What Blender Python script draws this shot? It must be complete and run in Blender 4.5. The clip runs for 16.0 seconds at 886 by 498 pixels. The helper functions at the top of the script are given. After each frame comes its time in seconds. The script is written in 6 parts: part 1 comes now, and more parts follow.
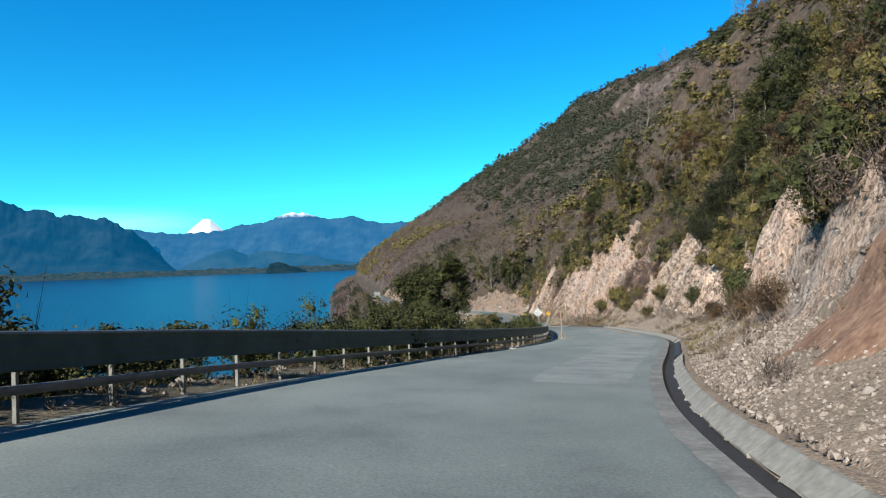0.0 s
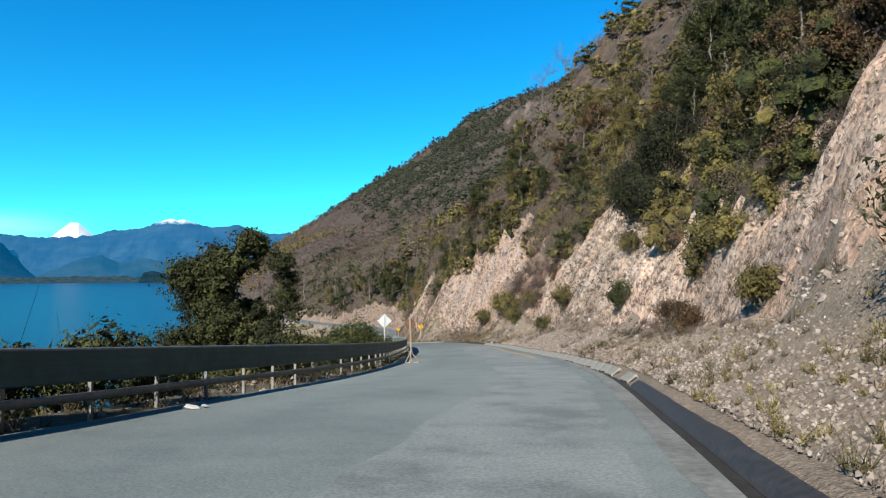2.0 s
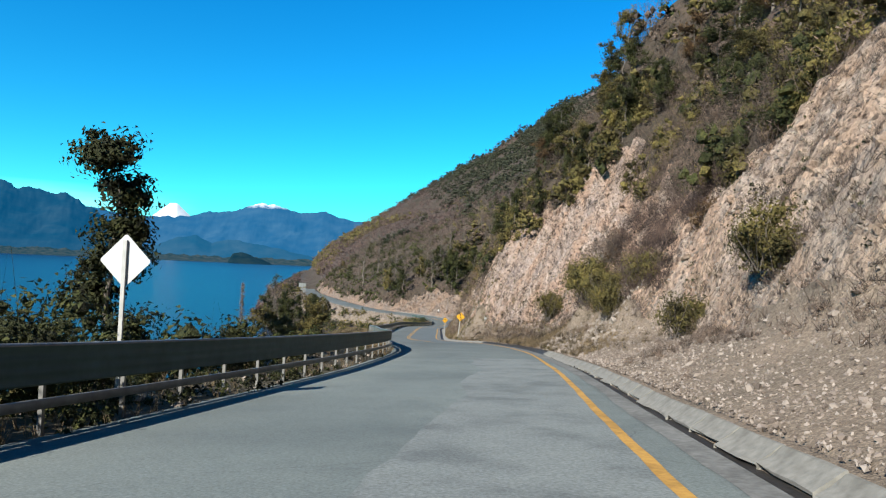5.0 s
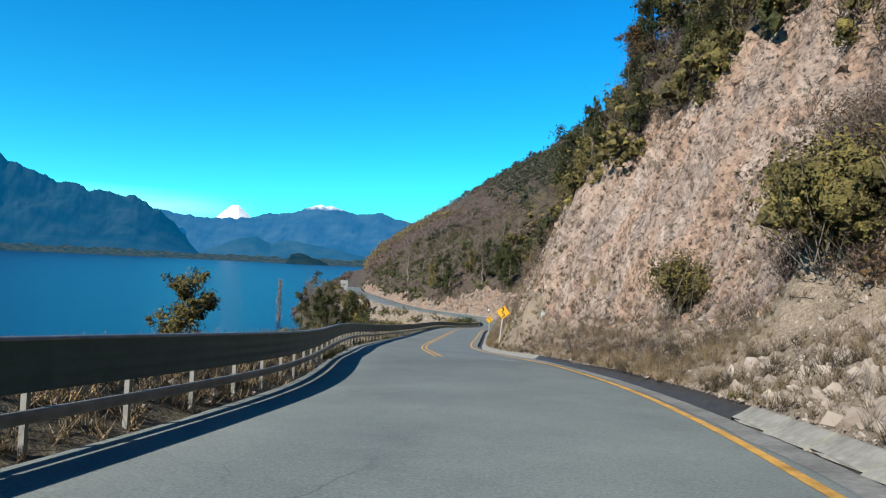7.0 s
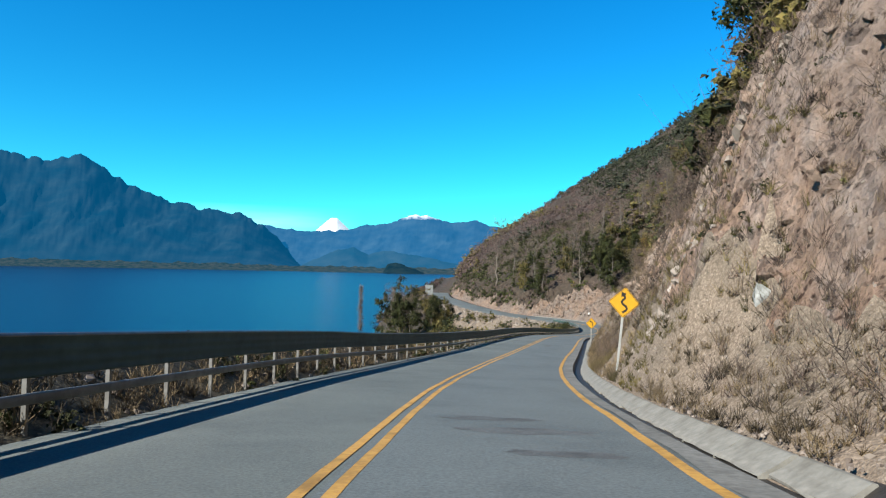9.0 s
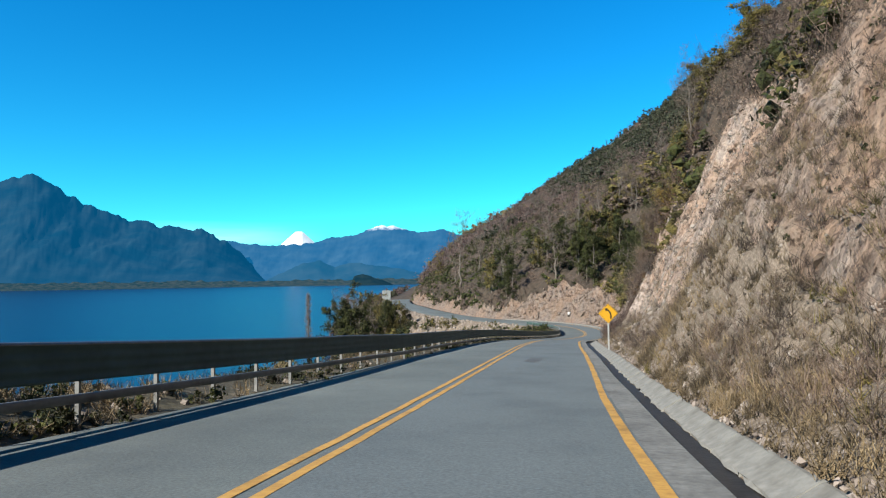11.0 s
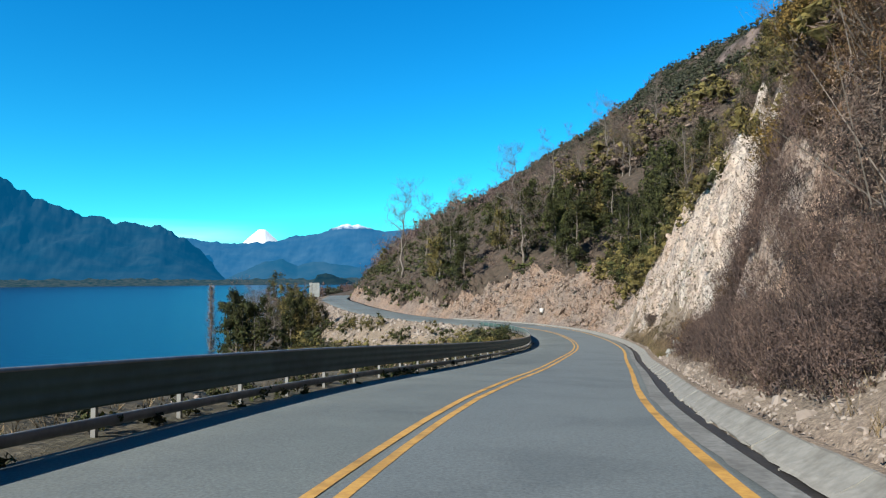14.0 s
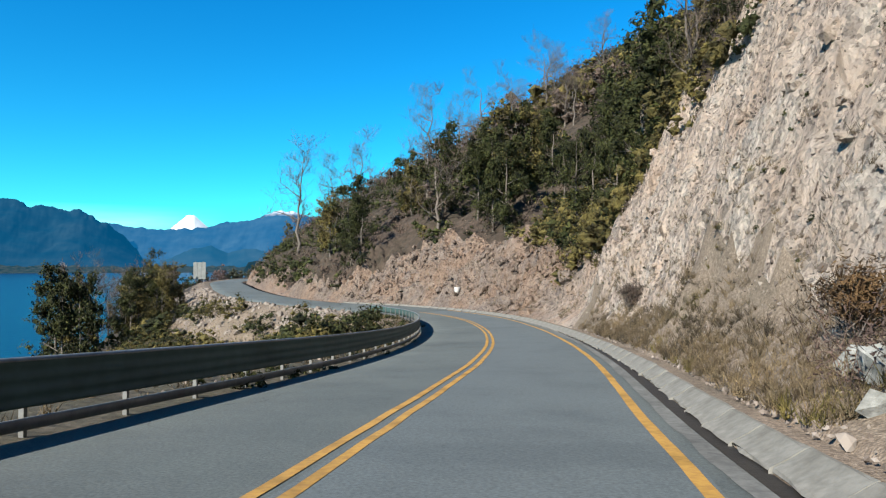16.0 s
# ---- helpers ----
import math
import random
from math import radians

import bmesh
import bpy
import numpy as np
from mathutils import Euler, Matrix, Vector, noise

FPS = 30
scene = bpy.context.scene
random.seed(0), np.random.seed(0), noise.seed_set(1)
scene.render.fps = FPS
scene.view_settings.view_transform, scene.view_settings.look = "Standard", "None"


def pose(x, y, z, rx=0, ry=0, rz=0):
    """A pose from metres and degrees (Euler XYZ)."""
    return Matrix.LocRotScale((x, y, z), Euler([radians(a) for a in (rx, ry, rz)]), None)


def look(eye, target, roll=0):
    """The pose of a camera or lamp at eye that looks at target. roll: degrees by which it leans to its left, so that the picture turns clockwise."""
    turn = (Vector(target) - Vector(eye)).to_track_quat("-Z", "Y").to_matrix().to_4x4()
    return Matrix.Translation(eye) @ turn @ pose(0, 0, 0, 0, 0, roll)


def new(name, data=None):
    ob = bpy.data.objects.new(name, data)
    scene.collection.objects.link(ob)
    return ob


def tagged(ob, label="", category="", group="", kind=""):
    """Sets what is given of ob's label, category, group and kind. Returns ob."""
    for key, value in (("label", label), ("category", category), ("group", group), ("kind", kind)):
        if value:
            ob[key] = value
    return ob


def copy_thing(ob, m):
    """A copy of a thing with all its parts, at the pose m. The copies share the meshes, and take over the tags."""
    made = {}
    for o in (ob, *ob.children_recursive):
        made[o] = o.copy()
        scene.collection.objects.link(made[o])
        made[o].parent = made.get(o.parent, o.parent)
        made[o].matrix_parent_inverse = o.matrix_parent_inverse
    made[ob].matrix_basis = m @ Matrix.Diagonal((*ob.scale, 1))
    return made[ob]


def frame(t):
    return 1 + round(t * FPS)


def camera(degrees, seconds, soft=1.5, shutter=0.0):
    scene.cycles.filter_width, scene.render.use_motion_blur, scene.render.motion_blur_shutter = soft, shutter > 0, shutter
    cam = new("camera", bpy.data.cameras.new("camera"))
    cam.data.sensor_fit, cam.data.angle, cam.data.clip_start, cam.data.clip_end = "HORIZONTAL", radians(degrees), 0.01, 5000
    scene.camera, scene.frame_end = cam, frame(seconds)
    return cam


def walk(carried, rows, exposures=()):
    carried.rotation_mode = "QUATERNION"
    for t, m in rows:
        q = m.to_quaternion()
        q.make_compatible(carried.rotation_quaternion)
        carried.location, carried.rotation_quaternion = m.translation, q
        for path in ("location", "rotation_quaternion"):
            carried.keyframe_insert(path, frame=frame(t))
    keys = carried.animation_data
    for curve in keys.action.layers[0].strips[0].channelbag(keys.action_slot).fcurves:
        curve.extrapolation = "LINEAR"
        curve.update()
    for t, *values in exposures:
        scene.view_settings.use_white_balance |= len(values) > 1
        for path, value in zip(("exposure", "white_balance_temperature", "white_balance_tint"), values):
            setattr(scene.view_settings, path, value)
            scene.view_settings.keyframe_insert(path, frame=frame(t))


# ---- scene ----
cam = camera(66.3, 16.0, soft=1.2)
ROWS = [
    (0, 0, 0, 0, -0.046, 0.867, 1.782),
    (0.5, 1.174, 6.556, -0.715, -2.122, 0.483, 1.125),
    (1, 2.723, 13.199, -1.465, -4.813, 0.701, 1.573),
    (1.5, 4.576, 19.795, -2.166, -7.314, 1.355, 1.106),
    (2, 6.738, 26.289, -2.8, -9.283, 2.004, 0.261),
    (2.5, 8.776, 32.522, -3.352, -9.949, 1.78, -0.583),
    (3, 10.49, 38.313, -3.893, -9.743, 1.659, -1.382),
    (3.5, 12.186, 43.843, -4.401, -8.436, 1.41, -1.616),
    (4, 13.797, 49.71, -4.911, -6.237, 1.378, -1.879),
    (6.5, 18.532, 84.572, -8.119, 1.375, 1.316, -3.175),
    (7, 19.212, 91.314, -8.703, 2.424, 1.323, -2.904),
    (7.5, 19.637, 97.899, -9.312, 4.352, 1.218, -2.253),
    (8, 19.969, 104.578, -9.862, 6.331, 1.71, -1.255),
    (8.5, 19.996, 111.089, -10.42, 8.583, 1.555, -0.976),
    (9, 19.836, 117.334, -10.943, 10.552, 1.648, -1.271),
    (11.5, 18.277, 156.453, -14.681, 7.399, 2.652, 0.832),
    (12, 18.433, 164.717, -15.255, 7.23, 2.746, -0.058),
    (12.5, 18.682, 172.953, -15.768, 7.552, 3.033, 0.986),
    (13, 18.9, 181.12, -16.243, 7.805, 3.273, 1.351),
    (13.5, 19.1, 189.14, -16.723, 7.179, 2.968, 0.36),
    (14, 19.439, 197.107, -17.278, 5.144, 2.539, 0.371),
    (14.5, 20.184, 204.979, -17.878, 3.237, 1.979, -0.461),
    (15, 21.341, 212.701, -18.499, 1.42, 2.087, 0.521),
    (15.5, 22.294, 220.201, -19.107, 0.503, 1.802, 0.498),
    (16, 23.5, 227.507, -19.754, -0.142, 1.576, 0.132),
]
walk(cam, [(t, pose(x, y, z, 90 + pitch, roll, yaw)) for t, x, y, z, yaw, pitch, roll in ROWS])
scene.view_settings.exposure = 1.49

# ---- world and sun ----
SUN_EL, SUN_AZ = radians(33), math.atan2(-2.3, -2.8)   # sun stands behind and to the lake side
world = bpy.data.worlds.new("sky")
scene.world = world
world.use_nodes = True
wn = world.node_tree
sky = wn.nodes.new("ShaderNodeTexSky")
sky.sky_type, sky.sun_disc = "NISHITA", False
sky.sun_elevation, sky.sun_rotation = SUN_EL, SUN_AZ
sky.air_density, sky.dust_density, sky.ozone_density = 1.0, 0.0, 3.0
hsv = wn.nodes.new("ShaderNodeHueSaturation")
hsv.inputs["Saturation"].default_value = 1.4
wn.links.new(sky.outputs[0], hsv.inputs["Color"])
tint = wn.nodes.new("ShaderNodeMix")
tint.data_type, tint.blend_type = "RGBA", "MULTIPLY"
tint.inputs[0].default_value, tint.inputs[7].default_value = 1.0, (0.16, 1.05, 1.13, 1)
wn.links.new(hsv.outputs[0], tint.inputs[6])
way = wn.nodes.new("ShaderNodeTexCoord").outputs["Generated"]
stretch = wn.nodes.new("ShaderNodeMapping")
stretch.inputs["Scale"].default_value = (5, 5, 42)
wn.links.new(way, stretch.inputs[0])
wisps = wn.nodes.new("ShaderNodeTexNoise")
wisps.inputs["Scale"].default_value, wisps.inputs["Detail"].default_value = 1.6, 6
wn.links.new(stretch.outputs[0], wisps.inputs["Vector"])
axes = wn.nodes.new("ShaderNodeSeparateXYZ")
wn.links.new(way, axes.inputs[0])
veil = wisps.outputs["Fac"]
for out, marks in (("Z", ((0.035, 0), (0.05, 0.5), (0.062, 0.5), (0.085, 0))), ("X", ((-0.58, 0), (-0.48, 1), (-0.42, 1), (-0.30, 0)))):
    band = wn.nodes.new("ShaderNodeValToRGB")
    band.color_ramp.elements.new(0.5), band.color_ramp.elements.new(0.5)
    for stop, (q, h) in zip(band.color_ramp.elements, marks):
        stop.position, stop.color = 0.5 + 0.5 * q, (h, h, h, 1)
    shift_up = wn.nodes.new("ShaderNodeMath")
    shift_up.operation = "MULTIPLY_ADD"
    wn.links.new(axes.outputs[out], shift_up.inputs[0])
    shift_up.inputs[1].default_value, shift_up.inputs[2].default_value = 0.5, 0.5
    wn.links.new(shift_up.outputs[0], band.inputs["Fac"])
    both = wn.nodes.new("ShaderNodeMath")
    both.operation = "MULTIPLY"
    wn.links.new(veil, both.inputs[0])
    wn.links.new(band.outputs[0], both.inputs[1])
    veil = both.outputs[0]
cloud = wn.nodes.new("ShaderNodeMix")
cloud.data_type, cloud.blend_type = "RGBA", "MIX"
cloud.inputs[7].default_value = (7.0, 13.0, 15.0, 1)
wn.links.new(veil, cloud.inputs[0])
wn.links.new(tint.outputs[2], cloud.inputs[6])
wn.links.new(cloud.outputs[2], wn.nodes["Background"].inputs["Color"])
wn.nodes["Background"].inputs["Strength"].default_value = 0.0615
sun_data = bpy.data.lights.new("sun", "SUN")
sun_data.energy, sun_data.angle, sun_data.color = 5.0, radians(0.55), (1.0, 0.93, 0.82)
sun = new("sun", sun_data)
sun.matrix_world = look((0, 0, 0), (-math.sin(SUN_AZ) * math.cos(SUN_EL), -math.cos(SUN_AZ) * math.cos(SUN_EL), -math.sin(SUN_EL)))

# ---- numbers: noise ----


def vnoise(x, y, z=0.0, seed=0):
    """Smooth value noise in 0..1 on arrays."""
    x, y = np.broadcast_arrays(np.asarray(x, float), np.asarray(y, float))
    z = np.broadcast_to(np.asarray(z, float), x.shape)
    ix, iy, iz = np.floor(x).astype(np.int64), np.floor(y).astype(np.int64), np.floor(z).astype(np.int64)
    fx, fy, fz = x - ix, y - iy, z - iz
    fx, fy, fz = fx * fx * (3 - 2 * fx), fy * fy * (3 - 2 * fy), fz * fz * (3 - 2 * fz)

    def h(a, b, c):
        n = (a * 374761393 + b * 668265263 + c * 2147483647 + seed * 974634777) & 0xFFFFFFFF
        n = ((n ^ (n >> 13)) * 1274126177) & 0xFFFFFFFF
        n = ((n ^ (n >> 16)) * 2246822519) & 0xFFFFFFFF
        return ((n ^ (n >> 15)) & 0xFFFFFF) / 0xFFFFFF
    out = 0
    for a, wa in ((0, 1 - fx), (1, fx)):
        for b, wb in ((0, 1 - fy), (1, fy)):
            for c, wc in ((0, 1 - fz), (1, fz)):
                out = out + wa * wb * wc * h(ix + a, iy + b, iz + c)
    return out


def fbm(x, y, z=0.0, octaves=4, seed=0, gain=0.5):
    """Summed noise, about -1..1."""
    out, amp, tot = 0, 1.0, 0.0
    for o in range(octaves):
        k = 2.03 ** o
        out = out + amp * (2 * vnoise(np.asarray(x) * k + 11.3 * o, np.asarray(y) * k - 7.1 * o, np.asarray(z) * k, seed + o) - 1)
        tot += amp
        amp *= gain
    return out / tot


rng = np.random.default_rng(7)

# ---- the road's line: x, y, z, crossfall ----
NEAR_WAY = [(-11.73, -44.61, 3.43), (-6.02, -19.61, 0.75), (-2.27, 0.39, -1.39), (0.07, 12.45, -2.71), (3.53, 24.5, -3.98), (7.72, 36.66, -5.16), (11.55, 48.39, -6.26), (14.13, 60.5, -7.39), (16.32, 74.81, -8.74), (18.4, 90.04, -10.08), (19.49, 105.25, -11.38), (18.06, 119.92, -12.64), (16.47, 134.92, -14.15), (15.86, 149.81, -15.57), (16.23, 164.78, -16.68), (16.94, 180.34, -17.61), (17.56, 194.8, -18.55), (18.6, 209.97, -19.69), (21.13, 225.67, -21.0), (22.75, 236.0, -21.8)]
FAR_WAY = [(24.65, 248.0, -22.6), (25.9, 260.0, -23.3), (26.3, 272.0, -23.8), (25.2, 286.0, -24.2), (21.6, 299.0, -24.5), (15.0, 308.5, -24.5), (7.0, 317.0, -24.5), (-3.0, 332.5, -24.5), (-15.5, 359.0, -24.2), (-26.0, 387.0, -23.9), (-35.0, 413.0, -23.7), (-41.0, 440.0, -23.7), (-50.0, 490.0, -23.7), (-64.0, 580.0, -23.8), (-84.0, 700.0, -24.0), (-112.0, 880.0, -24.0), (-150.0, 1120.0, -24.0), (-158.0, 1220.0, -24.0), (-120.0, 1330.0, -24.0), (-20.0, 1420.0, -24.0), (140.0, 1480.0, -24.0), (420.0, 1560.0, -24.0), (900.0, 1680.0, -24.0)]
FALL = [0.027, 0.027, 0.027, 0.023, 0.01, -0.017, -0.032, -0.043, -0.053, -0.05, -0.026, -0.018, -0.0, 0.004, 0.003, 0.005, 0.001, 0.001, 0.002, 0.0, -0.02, -0.03, -0.03, -0.03, -0.03, -0.02, 0.0]
KNOTS = [(*p, FALL[k] if k < len(FALL) else 0.0) for k, p in enumerate(NEAR_WAY + FAR_WAY)]
LAKE = -37.0


def spline(knots, step):
    k = np.array(knots, float)
    dist = np.concatenate([[0], np.cumsum(np.linalg.norm(np.diff(k[:, :3], axis=0), axis=1))])
    m = np.gradient(k, dist, axis=0)
    s = np.arange(0, dist[-1], step)
    i = np.clip(np.searchsorted(dist, s, side="right") - 1, 0, len(dist) - 2)
    h = (dist[i + 1] - dist[i])[:, None]
    u = ((s - dist[i]) / h[:, 0])[:, None]
    return ((2 * u**3 - 3 * u**2 + 1) * k[i] + (u**3 - 2 * u**2 + u) * h * m[i] + (-2 * u**3 + 3 * u**2) * k[i + 1] + (u**3 - u**2) * h * m[i + 1]), s


LINE, LINE_S = spline(KNOTS, 0.5)
tan = np.gradient(LINE[:, :2], axis=0)
tan /= np.linalg.norm(tan, axis=1)[:, None]
RIGHT = np.stack([tan[:, 1], -tan[:, 0]], 1)
KY = [-45, 0, 30, 52, 68, 95, 117, 134, 156, 190, 222, 237, 252, 265, 285, 305, 330, 360, 420, 560, 2000]
TOE_D = [9, 9, 7.5, 8.5, 8.5, 8.5, 8.5, 6.4, 7.0, 8, 7, 8, 7, 6, 7.5, 6.5, 6, 6, 6, 6, 6]
TOE_H = [2, 2, 1.6, 1.6, 1.6, 1.3, 2.2, 1.2, 1.2, 2.3, 1.5, 1.5, 1.5, 1.2, 1, 0.8, 0.8, 0.8, 1, 1, 1]
FACE_T = [1.1, 1.1, 2.1, 1.7, 1.8, 1.5, 1.6, 2.6, 1.7, 1.6, 2.8, 1.9, 2.4, 2.2, 1.1, 1.2, 1.2, 1.0, 0.9, 1.3, 1.4]
FACE_H = [8, 8, 10, 10, 11, 10.5, 13, 14, 15, 16, 19, 21, 20, 16, 7, 6, 4, 3, 3, 22, 40]
NAT_T = [0.85, 0.85, 0.9, 1.0, 1.15, 1.4, 1.55, 1.5, 1.2, 0.9, 0.85, 0.85, 0.85, 0.8, 0.7, 0.66, 0.62, 0.62, 0.66, 0.7, 0.7]
LEFT_Y, LEFT_W = [-45, 0, 30, 50, 60, 85, 103, 150, 183, 236, 300, 2000], [4.9, 4.9, 5.0, 4.9, 4.4, 4.0, 3.8, 3.9, 3.4, 3.3, 3.6, 3.6]


def at_s(i, d):
    """World x, y at lateral d of line point i."""
    return LINE[i, 0] + RIGHT[i, 0] * d, LINE[i, 1] + RIGHT[i, 1] * d


def nearest(x, y):
    """Index of the nearest point of the road's line and the signed lateral distance (right is plus)."""
    x, y = np.ravel(x), np.ravel(y)
    best, arg = np.full(len(x), 1e18), np.zeros(len(x), int)
    for c in range(0, len(LINE), 4):
        q = (x - LINE[c, 0]) ** 2 + (y - LINE[c, 1]) ** 2
        m = q < best
        best[m], arg[m] = q[m], c
    side = (x - LINE[arg, 0]) * RIGHT[arg, 0] + (y - LINE[arg, 1]) * RIGHT[arg, 1]
    return arg, np.sign(side) * np.sqrt(best)


def ground(i, d, x, y, rough=1.0):
    """Height of the ground at lateral d of line point i."""
    ly, lz, bank = LINE[i, 1], LINE[i, 2], LINE[i, 3]
    lw = np.interp(ly, LEFT_Y, LEFT_W)
    z0 = lz - np.clip(d, -8, 6) * bank
    td, th, ft, fh, nt = (np.interp(ly, KY, v) for v in (TOE_D, TOE_H, FACE_T, FACE_H, NAT_T))
    wob = fbm(ly / 13.0, d * 0.02, 0, 3, 5)
    fine = fbm(x / 3.1, y / 3.1, 0, 4, 9)
    rib = 1 - 2 * np.abs(2 * vnoise(ly / 7.5, d * 0.03, 0, 15) - 1)
    gully = fbm(ly / 2.4, d / 11.0, 0, 4, 17)
    td = td + rough * (1.3 * wob - 0.7 * rib)
    fh = fh * (1 + 0.35 * rough * fbm(ly / 9.0, 0 * ly, 3.3, 3, 21))
    up = np.interp(np.clip((d - 5.0) / np.maximum(td - 5.0, 0.5), 0, 1), [0, 1], [0, 1]) ** 1.4 * th + 0.12
    df = fh / ft
    up = up + np.clip(d - td, 0, df) * ft
    dn = np.maximum(d - td - df, 0)
    up = up + np.minimum(dn, 25) * nt + np.maximum(dn - 25, 0) * 0.65
    up = up + rough * np.clip((d - td) / 2.0, 0, 1) * (0.9 * fine + 1.1 * wob + 1.5 * gully) + rough * np.clip(dn / 60, 0, 1) * 30 * fbm(x / 130.0, y / 130.0, 0, 4, 33) * np.clip(dn / 250, 0.15, 1)
    up = up + rough * 18 * np.clip((dn - 300 - 25 * fbm(x / 90.0, y / 90.0, 0, 3, 44)) / 14, 0, 1) * np.clip((y - 540) / 60, 0, 1) * np.clip((900 - y) / 60, 0, 1) - 0.15 * np.maximum(dn - 330, 0)
    up = up + rough * np.clip((dn - 25) / 60, 0, 1) * np.interp(ly, [380, 450, 620, 740, 850, 960, 1300], [0, -17, -22, -22, -12, 6, 9])
    crag = 1 - np.abs(2 * vnoise(ly / 1.3, d * 1.9, 0, 61) - 1) + 0.6 * vnoise(ly / 0.6, d * 4.0, 0, 62)
    up = up + rough * np.clip((d - td) / 1.0, 0, 1) * np.clip(1 - dn / 4, 0, 1) * np.interp(ly, [0, 95, 110, 230, 245], [0.8, 0.8, 1.1, 1.1, 1.8]) * (crag - 0.8)
    dl = -d - (lw + 1.9)
    down = -np.maximum(dl, 0) * np.interp(dl, [0, 4, 9, 40], [0.12, 0.3, 0.55, 0.62]) + np.clip(dl / 3, 0, 1) * (0.4 * fine)
    berm = np.interp(ly, [20, 40, 85, 98, 150, 166, 200, 230], [0.1, 0.0, 0.15, 0.85, 0.8, 0.12, 0.3, 0.1]) * np.clip((-d - lw - 0.9) / 1.4, 0, 1) * np.clip(1 - (dl - 2.5) / 3, 0, 1)
    down = down + berm
    verge = berm + 0.06 * fbm(x / 1.3, y / 1.3, 0, 3, 2) - 0.05
    return z0 + np.where(d > 4.95, up, np.where(dl > 0, down, np.where(-d > lw + 0.62, verge, -0.16)))


# ---- materials ----


def material(name, rough=0.9, metal=0.0, spec=0.3):
    m = bpy.data.materials.new(name)
    m.use_nodes = True
    b = m.node_tree.nodes["Principled BSDF"]
    b.inputs["Roughness"].default_value, b.inputs["Metallic"].default_value = rough, metal
    b.inputs["Specular IOR Level"].default_value = spec
    return m, m.node_tree, b


TONE = 0.48   # the palettes below are written for one common scale of brightness


def paint(nt, b, col):
    """Link a colour to the surface at the common scale. Returns the scaled colour."""
    out = mix(nt, 1.0, col, (TONE,) * 3, "MULTIPLY")
    nt.links.new(out, b.inputs["Base Color"])
    return out


def ramp(nt, fac, stops):
    r = nt.nodes.new("ShaderNodeValToRGB")
    while len(r.color_ramp.elements) < len(stops):
        r.color_ramp.elements.new(0.5)
    for e, (p, c) in zip(r.color_ramp.elements, stops):
        e.position, e.color = p, (*c, 1)
    nt.links.new(fac, r.inputs[0])
    return r.outputs[0]


def tex(nt, scale, detail=6.0, rough=0.6, kind="noise", coord=None):
    if coord is None:
        coord = nt.nodes.new("ShaderNodeTexCoord").outputs["Object"]
    if kind == "noise":
        n = nt.nodes.new("ShaderNodeTexNoise")
        n.inputs["Detail"].default_value, n.inputs["Roughness"].default_value = detail, rough
        out = n.outputs["Fac"]
    else:
        n = nt.nodes.new("ShaderNodeTexVoronoi")
        out = n.outputs["Distance"]
    n.inputs["Scale"].default_value = scale
    nt.links.new(coord, n.inputs["Vector"])
    return out


def mix(nt, fac, a, b, blend="MIX"):
    n = nt.nodes.new("ShaderNodeMix")
    n.data_type, n.blend_type = "RGBA", blend
    for sock, v in ((n.inputs[0], fac), (n.inputs[6], a), (n.inputs[7], b)):
        if hasattr(v, "links"):
            nt.links.new(v, sock)
        elif isinstance(v, (int, float)):
            sock.default_value = v
        else:
            sock.default_value = (*v, 1)
    return n.outputs[2]


def bump(nt, b, height, strength, dist=0.05):
    n = nt.nodes.new("ShaderNodeBump")
    n.inputs["Strength"].default_value, n.inputs["Distance"].default_value = strength, dist
    nt.links.new(height, n.inputs["Height"])
    nt.links.new(n.outputs[0], b.inputs["Normal"])


def speckled(name, stops, scale, patch=None, patch_scale=0.3, rough=0.9, bumpy=0.4, dist=0.03, metal=0.0, spec=0.3):
    """A surface of fine grain (stops by noise) with larger patches multiplied over it."""
    m, nt, b = material(name, rough, metal, spec)
    col = ramp(nt, tex(nt, scale), stops)
    if patch:
        col = mix(nt, 1.0, col, ramp(nt, tex(nt, patch_scale, 4), patch), "MULTIPLY")
    paint(nt, b, col)
    bump(nt, b, tex(nt, scale * 1.7), bumpy, dist)
    return m


